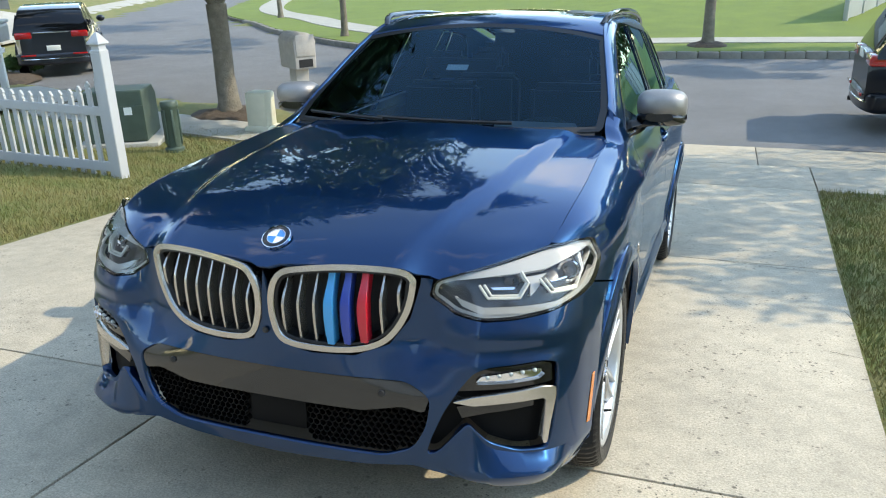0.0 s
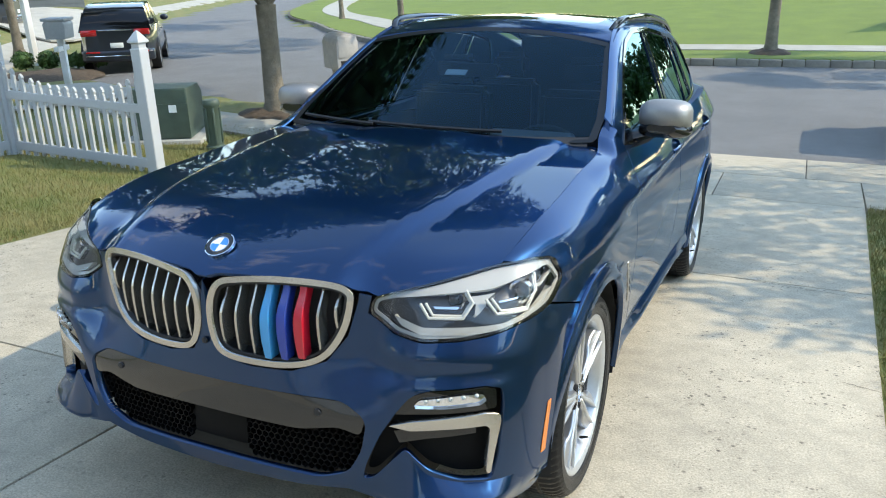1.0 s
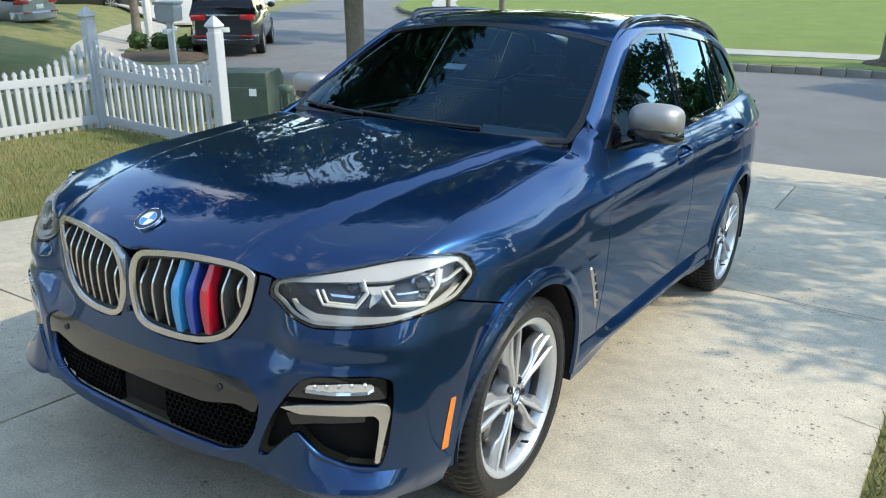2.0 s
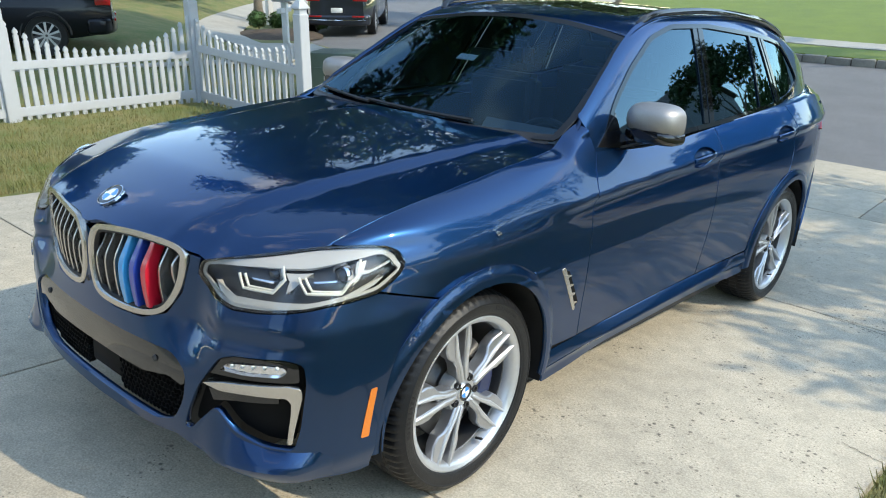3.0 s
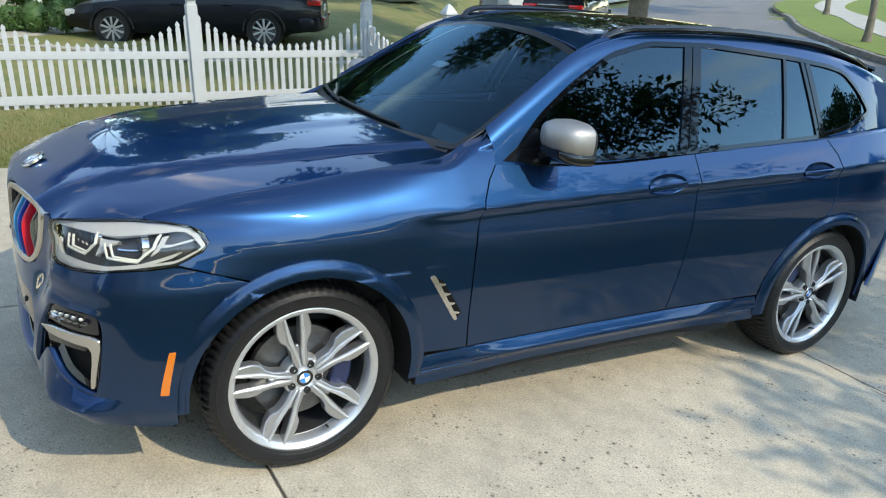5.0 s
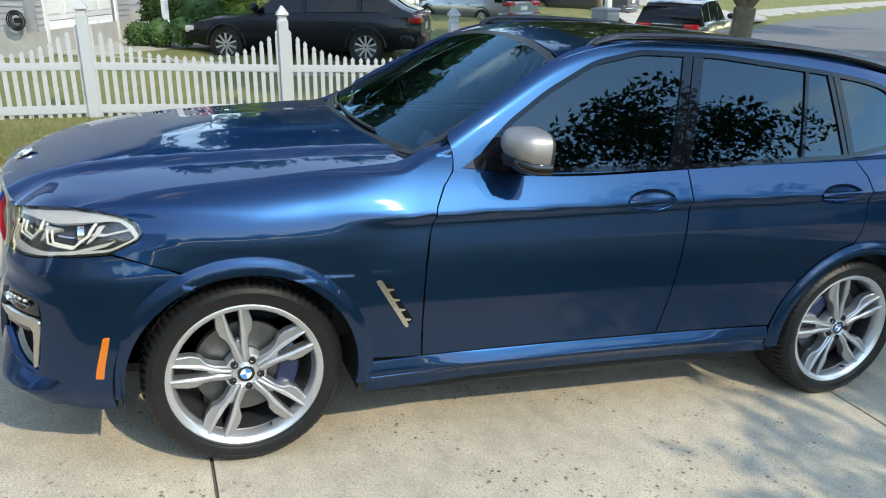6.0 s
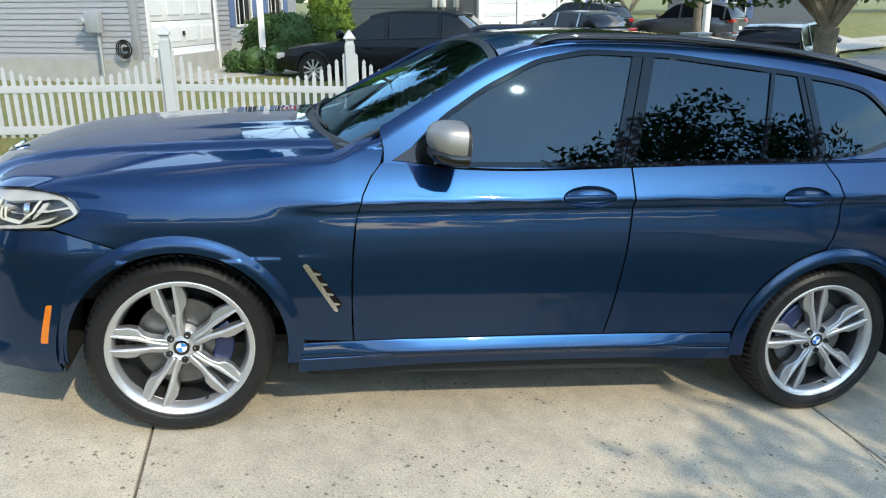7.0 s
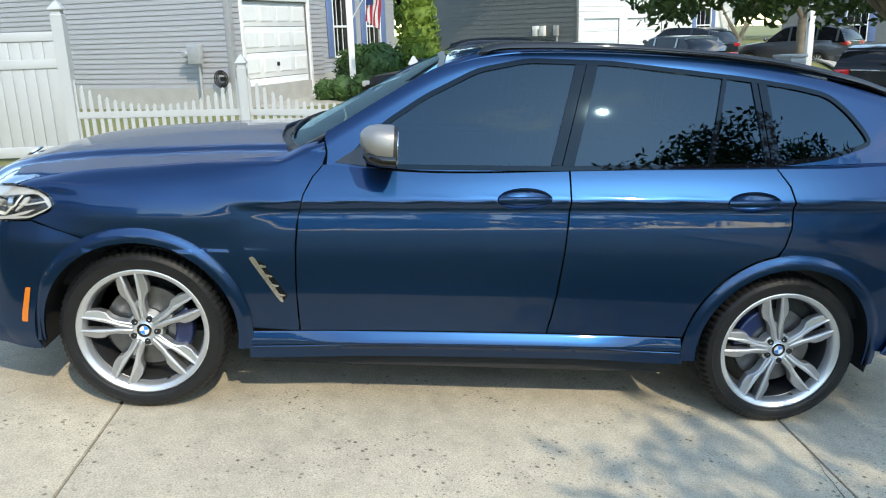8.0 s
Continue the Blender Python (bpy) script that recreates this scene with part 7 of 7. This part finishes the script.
# ---- street furniture ----
def transformer(x, y, z, yaw):
    t = thing("transformer_box", "dark green steel utility transformer box on a pad", "utility box", pose(x, y, z, 0, 0, yaw) @ Matrix.Diagonal((0.84, 0.9, 0.82, 1)))
    boxed("pad", (-0.62, -0.6, -0.08), (0.62, 0.6, 0.06), FOUND, t, bevel=0.015)
    bm = bmesh.new()
    prism(bm, [(-0.48, 0.06), (0.48, 0.06), (0.48, 0.7), (0.3, 0.86), (-0.48, 0.88)], 0.9, Matrix(((0, 0, 1, -0.45), (1, 0, 0, 0), (0, 1, 0, 0), (0, 0, 0, 1))))
    part("cabinet", bm, GREEN_BOX, t, "green steel cabinet", bevel=0.02)
    bm = bmesh.new()
    box(bm, (-0.455, -0.497, 0.1), (0.455, -0.484, 0.64))
    part("hood", bm, GREEN_BOX, t, "", bevel=0.004)
    boxed("decal", (0.16, -0.503, 0.5), (0.28, -0.498, 0.62), PAPER, t, "white decal", bevel=0)
    return t


transformer(-6.5, 5.9, ground_z(-6.5, 5.9) + 0.02, 28)
ped = thing("cable_pedestal", "dark green ribbed plastic cable pedestal", "pedestal", pose(-5.35, 5.45, ground_z(-5.35, 5.45), 0, 0, 20))
bm = bmesh.new()
lathe(bm, [(0.12, 0), (0.12, 0.05), (0.095, 0.07), (0.095, 0.55), (0.108, 0.57), (0.108, 0.62), (0.095, 0.64), (0, 0.65)], 20)
part("body", bm, GREEN_BOX, ped, "", True)
for k in range(6):
    a = k * math.pi / 3
    boxed("rib", (0.088, -0.014, 0.1), (0.11, 0.014, 0.54), GREEN_BOX, ped, bevel=0.005).matrix_basis = Matrix.Rotation(a, 4, "Z")
bp = thing("cable_box", "small beige plastic cable box on the verge", "utility box", pose(-5.1, 7.1, ground_z(-5.1, 7.1)))
boxed("cover", (-0.17, -0.14, -0.05), (0.17, 0.14, 0.6), BEIGE, bp, bevel=0.04)
boxed("base", (-0.2, -0.17, -0.05), (0.2, 0.17, 0.12), BEIGE, bp, bevel=0.02)


def curb_mailbox(x, y, z, yaw):
    """Moulded box: arched top, newspaper slot under the door, tapering post."""
    t = thing("mailbox", "moulded stone-grey plastic mailbox with a newspaper slot", "mailbox", pose(x, y, z, 0, 0, yaw))
    bm = bmesh.new()
    arch_ = [(-0.15, 0.95), (0.15, 0.95), (0.16, 1.3)] + [(0.16 * math.cos(a), 1.3 + 0.13 * math.sin(a)) for a in np.linspace(0.2, math.pi - 0.2, 9)] + [(-0.16, 1.3)]
    prism(bm, arch_, 0.56, Matrix(((1, 0, 0, 0), (0, 0, 1, -0.28), (0, 1, 0, 0), (0, 0, 0, 1))))
    part("body", bm, STONE_GREY, t, "", bevel=0.015)
    bm = bmesh.new()
    a0 = [bm.verts.new((sx * 0.1, sy * 0.12, 0.96)) for sx, sy in ((-1, -1), (1, -1), (1, 1), (-1, 1))]
    b0 = [bm.verts.new((sx * 0.075, sy * 0.09, -0.05)) for sx, sy in ((-1, -1), (1, -1), (1, 1), (-1, 1))]
    for i in range(4):
        bm.faces.new((a0[i], a0[(i + 1) % 4], b0[(i + 1) % 4], b0[i]))
    bm.faces.new(a0), bm.faces.new(b0)
    part("post", bm, STONE_GREY, t, "", bevel=0.01)
    boxed("door", (-0.135, -0.295, 1.12), (0.135, -0.278, 1.4), STONE_GREY, t, bevel=0.006)
    boxed("slot", (-0.1, -0.286, 0.975), (0.1, -0.277, 1.08), VOID, t, "dark newspaper slot", bevel=0)
    for k in range(3):
        boxed("number_bar", (0.161, -0.04 + 0.05 * k, 1.13), (0.164, -0.01 + 0.05 * k, 1.2), WHITE, t, "pale bar", bevel=0)
    return t


curb_mailbox(-4.45, 7.15, ground_z(-4.45, 7.15), 52)
mb = thing("mailbox", "grey mailbox on a white post beside a mulch bed", "mailbox", pose(-13.0, 9.85, ground_z(-13.0, 9.85), 0, 0, 30))
boxed("post", (-0.065, -0.065, 0), (0.065, 0.065, 1.05), TRIM_WHITE, mb, "white post", bevel=0.01)
boxed("arm", (-0.05, -0.35, 0.75), (0.05, 0.3, 0.85), TRIM_WHITE, mb, bevel=0.01)
bm = bmesh.new()
prism(bm, [(-0.2, 1.0), (0.2, 1.0), (0.22, 1.3), (0.19, 1.36), (-0.19, 1.36), (-0.22, 1.3)], 0.56, Matrix(((1, 0, 0, 0), (0, 0, 1, -0.28), (0, 1, 0, 0), (0, 0, 0, 1))))
part("box", bm, METER_GREY, mb, "grey box", bevel=0.02)
boxed("lid", (-0.24, -0.3, 1.36), (0.24, 0.3, 1.42), METER_GREY, mb, bevel=0.015)
far_fence = thing("far_fence", "white vinyl fence across the road", "fence", pose(4.15, 23.8, ground_z(4.15, 23.8), 0, 0, 71))
for k in range(4):
    boxed("board_panel", (k * 1.9 + 0.07, -0.02, 0.05), (k * 1.9 + 1.83, 0.02, 1.5), VINYL, far_fence, bevel=0.005)
    boxed("post", (k * 1.9 - 0.07, -0.065, -0.1), (k * 1.9 + 0.07, 0.065, 1.65), VINYL, far_fence, bevel=0.01)


# ---- parked cars ----
def parked_car(name, label, m, paint, length=4.4, half=0.9, height=1.65, suv=True, base=2.65, plate=0.68):
    """A whole car from two lofts, local y to its rear, origin on the ground under the front axle."""
    c = thing(name, label, "car", m, "parked cars")
    y0, y1 = -0.85, length - 0.85
    belt_z = 1.05 if suv else 0.9
    hood_z = 1.02 if suv else 0.85
    bm = bmesh.new()
    stations = np.linspace(0, 1, 17)
    prev = None
    for t in stations:
        y = y0 + t * (y1 - y0)
        w = half * (1 - 0.24 * abs(2 * t - 1) ** 5)
        top = float(pchip((0, hood_z - 0.28), (0.04, hood_z - 0.13), (0.26, hood_z), (0.32, belt_z), (0.9, belt_z + 0.06), (1, belt_z - (0.02 if suv else 0.06)))(t))
        bot = 0.24 + 0.1 * abs(2 * t - 1) ** 6
        sec = [(0.0, bot), (w * 0.85, bot), (w * 0.97, bot + 0.12), (w, 0.55), (w * 0.985, top - 0.16), (w * 0.93, top - 0.03), (w * 0.8, top), (0.0, top + 0.02)]
        ring = [bm.verts.new((x, y, z)) for x, z in sec] + [bm.verts.new((-x, y, z)) for x, z in sec[-2:0:-1]]
        if prev:
            for k in range(len(ring)):
                bm.faces.new((prev[k], prev[(k + 1) % len(ring)], ring[(k + 1) % len(ring)], ring[k]))
        else:
            bm.faces.new(ring)
        prev = ring
    bm.faces.new(prev[::-1])
    body = part("body", bm, paint, c, "", True)
    ga = [0.3, 0.48, 0.58, 0.8, 0.93 if suv else 0.9, 0.985 if suv else 0.97]
    gh = [belt_z, height - 0.04, height, height - 0.03, height - 0.16 if suv else belt_z + 0.18, belt_z + 0.06]
    fz = pchip(*zip(ga, gh))
    for nm, mat_, grow, shift in (("glasshouse", CAR_GLASS, 0.0, -0.02), ("roof", paint, 0.01, 0.004)):
        bm = bmesh.new()
        prev = None
        for t in np.linspace(ga[0], ga[-1], 15):
            y = y0 + t * (y1 - y0)
            top = float(fz(t)) + shift
            if nm == "roof" and top < height - 0.12:
                continue
            wb, wt = half * 0.9, half * (0.9 - 0.3 * (top - belt_z))
            if nm == "roof":
                sec = [(0, top - 0.05), (wt + 0.012, top - 0.05), (wt * 0.97, top), (0, top + 0.012)]
            else:
                sec = [(0, belt_z - 0.05), (wb, belt_z - 0.05), (wt, max(top - 0.03, belt_z - 0.04)), (wt * 0.9, top), (0, top + 0.01)]
            ring = [bm.verts.new((x, y, z)) for x, z in sec] + [bm.verts.new((-x, y, z)) for x, z in sec[-2:0:-1]]
            if prev:
                for k in range(len(ring)):
                    bm.faces.new((prev[k], prev[(k + 1) % len(ring)], ring[(k + 1) % len(ring)], ring[k]))
            else:
                bm.faces.new(ring)
            prev = ring
        bm.faces.new(prev[::-1])
        part(nm, bm, mat_, c, "dark glass" if nm == "glasshouse" else "", True)
    for sx in (1, -1):
        for yp in (0.5, 0.73, 0.9) if suv else (0.5, 0.73):
            y = y0 + (yp + 0.02) * (y1 - y0)
            top = float(fz(yp + 0.02))
            bm = bmesh.new()
            wb, wt = half * 0.9 + 0.004, half * (0.9 - 0.3 * (top - belt_z)) + 0.004
            prism(bm, [(-0.04, 0), (0.04, 0), (0.04, 1), (-0.04, 1)], 0.012)
            for v in bm.verts:
                u, h_, d_ = v.co.x, v.co.y, v.co.z
                v.co = Vector((sx * (wb + (wt - wb) * h_ + d_), y + u, belt_z + (top - 0.03 - belt_z) * h_))
            part("pillar", bm, paint, c)
        for yw in (0, base):
            r = 0.345 if suv else 0.32
            ax = Matrix.Translation((sx * (half - 0.02), yw, r)) @ Matrix.Rotation(sx * math.pi / 2, 4, "Y")
            wh = new("wheel")
            wh.parent = c
            bm = bmesh.new()
            lathe(bm, [(r * 0.66, 0.01), (r * 0.95, 0.02), (r, -0.02), (r, -0.2), (r * 0.7, -0.22)], 32, ax)
            part("tyre", bm, RUBBER, wh, "black tyre", True)
            bm = bmesh.new()
            lathe(bm, [(0, 0.0), (r * 0.16, 0.0), (r * 0.18, -0.04), (r * 0.6, -0.05), (r * 0.64, 0.012), (r * 0.68, 0.01)], 32, ax)
            part("rim", bm, BARREL, wh, "", True)
            for k in range(10):
                bm = bmesh.new()
                prism(bm, [(0.02, -0.012), (r * 0.64, -0.019), (r * 0.64, 0.019), (0.02, 0.012)], 0.02, ax @ Matrix.Rotation(k * 2 * math.pi / 10, 4, "Z") @ Matrix.Translation((0, 0, -0.015)))
                part("spoke", bm, ALLOY, wh)
            bm = bmesh.new()
            lathe(bm, [(r * 1.12, 0.012), (r * 1.19, 0.012), (r * 1.2, -0.03), (r * 1.12, -0.03)], 32, ax)
            bmesh.ops.delete(bm, geom=[v for v in bm.verts if v.co.z < 0.25], context="VERTS")
            part("arch_lip", bm, BLACK, c, "", True)
        zt = belt_z - 0.06
        boxed("tail_lamp", (min(sx * (half * 0.45), sx * (half * 0.86)), y1 - 0.24, zt - 0.09), (max(sx * (half * 0.45), sx * (half * 0.86)), y1 + 0.008, zt + 0.06), RED_LENS, c, "red tail lamp", bevel=0.03)
        boxed("headlamp", (min(sx * (half * 0.4), sx * (half * 0.8)), y0 - 0.004, hood_z - 0.34), (max(sx * (half * 0.4), sx * (half * 0.8)), y0 + 0.2, hood_z - 0.22), LAMP_WHITE, c, "headlamp", bevel=0.03)
        bm = bmesh.new()
        bmesh.ops.create_uvsphere(bm, u_segments=12, v_segments=8, radius=0.11, matrix=Matrix.Translation((sx * (half + 0.06), 0.62, belt_z + 0.1)) @ Matrix.Diagonal((1, 0.7, 0.75, 1)))
        part("door_mirror", bm, paint, c, "", True)
        for yd in (1.05, 1.95):
            boxed("door_handle", (min(sx * (half - 0.01), sx * (half + 0.015)), yd, belt_z - 0.16), (max(sx * (half - 0.01), sx * (half + 0.015)), yd + 0.18, belt_z - 0.13), paint, c, bevel=0.005)
    bm = bmesh.new()
    bow = [(half * 0.94 * math.sin(a), y1 - 0.3 + 0.36 * math.cos(a) ** 0.45) for a in np.linspace(-1.45, 1.45, 15)]
    prism(bm, [(half * 0.9, y1 - 0.4)] + bow[::-1] + [(-half * 0.9, y1 - 0.4)], 0.26, Matrix.Translation((0, 0, 0.3)))
    part("rear_bumper", bm, paint, c, "rounded rear bumper", True, bevel=0.05)
    if suv:
        bm = bmesh.new()
        tube(bm, [(x * 0.98, y + 0.005, 0.44) for x, y in bow[2:-2]], 0.014, 6)
        part("chrome_trim", bm, CHROME, c, "thin bright strip along the bumper", True)
        boxed("hatch_trim", (-half * 0.42, y1 - 0.01, belt_z - 0.03), (half * 0.42, y1 + 0.012, belt_z), CHROME, c, "thin bright strip across the hatch", bevel=0.006)
        bm = bmesh.new()
        lathe(bm, [(0.032, 0.0), (0.036, 0.0), (0.036, 0.12), (0.03, 0.12)], 16, Matrix.Translation((half * 0.6, y1 + 0.03, 0.27)) @ Matrix.Rotation(math.pi / 2, 4, "X"))
        part("exhaust", bm, BLACK, c, "dark exhaust tip", True)
    boxed("plate_bar", (-0.15, y1 + 0.0, plate - 0.06), (0.15, y1 + 0.014, plate + 0.06), PAPER, c, "pale number plate bar", bevel=0.004)
    for sx in (1, -1):
        boxed("bumper_reflector", (min(sx * 0.4, sx * 0.72), y1 + 0.03, 0.51), (max(sx * 0.4, sx * 0.72), y1 + 0.056, 0.55), RED_LENS, c, "red reflector", bevel=0.006)
    return c


def rear_at(x, y, z, hx, hy, length):
    """Pose of a parked car whose tail stands here and which heads along (hx, hy)."""
    n = math.hypot(hx, hy)
    hx, hy = hx / n, hy / n
    k = length - 0.85
    return pose(x + hx * k, y + hy * k, z, 0, 0, math.degrees(math.atan2(hy, hx)) + 90)


parked_car("parked_suv", "dark grey hatchback SUV parked at the kerb, tail lamps red", rear_at(-13.9, 12.2, ROAD_Z, -0.64, 0.77, 4.4), CAR_DARK, 4.4, 0.92, 1.62)
parked_car("parked_suv", "black SUV parked on the road in full sun", rear_at(2.87, 9.8, ROAD_Z, 1.0, 0.0, 4.8), CAR_BLACK, 4.8, 0.97, 1.75, plate=1.0)
parked_car("parked_sedan", "black sedan on the neighbour's driveway", rear_at(-11.2, 4.85, 0.02, -0.45, -0.89, 4.5), CAR_BLACK, 4.5, 0.88, 1.42, False, 2.65)
parked_car("parked_suv", "grey SUV on the far driveway", rear_at(-25.05, 18.45, -0.2, -0.79, -0.61, 4.5), CAR_GREY, 4.5, 0.93, 1.65)
parked_car("parked_suv", "dark grey SUV on a far driveway", rear_at(-26.2, 14.06, -0.18, -0.82, -0.57, 4.6), CAR_DARK, 4.6, 0.94, 1.66)
parked_car("parked_sedan", "silver grey sedan in front of the far house", rear_at(-20.4, 11.34, -0.18, -0.93, -0.36, 4.6), CAR_SILVER, 4.6, 0.9, 1.42, False, 2.7)


# ---- lawn blades, leaf litter, driveway specks ----
def grass_patch(name, count, place, label, seed, hmax=0.075):
    rng = np.random.RandomState(seed)
    V, F = [], []
    made = 0
    while made < count:
        x, y = place(rng)
        if x is None:
            continue
        z = ground_z(x, y) - 0.008
        a = rng.uniform(0, math.pi)
        h = hmax * rng.uniform(0.4, 1.0)
        w = 0.004
        lx, ly = rng.normal(0, 0.35, 2) * h
        k = len(V)
        V += [(x - w * math.cos(a), y - w * math.sin(a), z), (x + w * math.cos(a), y + w * math.sin(a), z), (x + lx, y + ly, z + h)]
        F.append((k, k + 1, k + 2))
        made += 1
    ob = mesh_object(name, V, F, BLADE)
    return tagged(ob, label, "grass", kind="stuff")


def left_place(rng):
    x, y = -3.9 - abs(rng.normal(0, 1.7)), rng.uniform(-3.5, 7.0)
    return (x, y) if x > -8.5 else (None, None)


def right_place(rng):
    y = rng.uniform(-5.0, 5.4)
    return drive_edge(y) + 0.01 + abs(rng.normal(0, 1.3)), y


grass_patch("lawn_blades", 60000, left_place, "short uneven grass blades, partly dry", 41)
grass_patch("lawn_blades", 60000, right_place, "short uneven grass blades beside the driveway", 42)


# ---- far woods that close the horizon ----
rng = np.random.RandomState(77)
blobs = []
for k in range(150):
    a = 2 * math.pi * k / 150
    r = 75 + rng.uniform(-8, 14)
    h = rng.uniform(4, 8)
    blobs += [(r * math.cos(a), r * math.sin(a) + 10, 1.5 + h * 0.5, h * 0.6), (r * math.cos(a) + rng.uniform(-2, 2), r * math.sin(a) + 10, h, h * 0.55)]
woods = leaf_cloud("far_woods", blobs, 60000, 0.75, LEAF, None, 78)
tagged(woods, "distant line of leafy trees round the houses", "trees", kind="stuff")
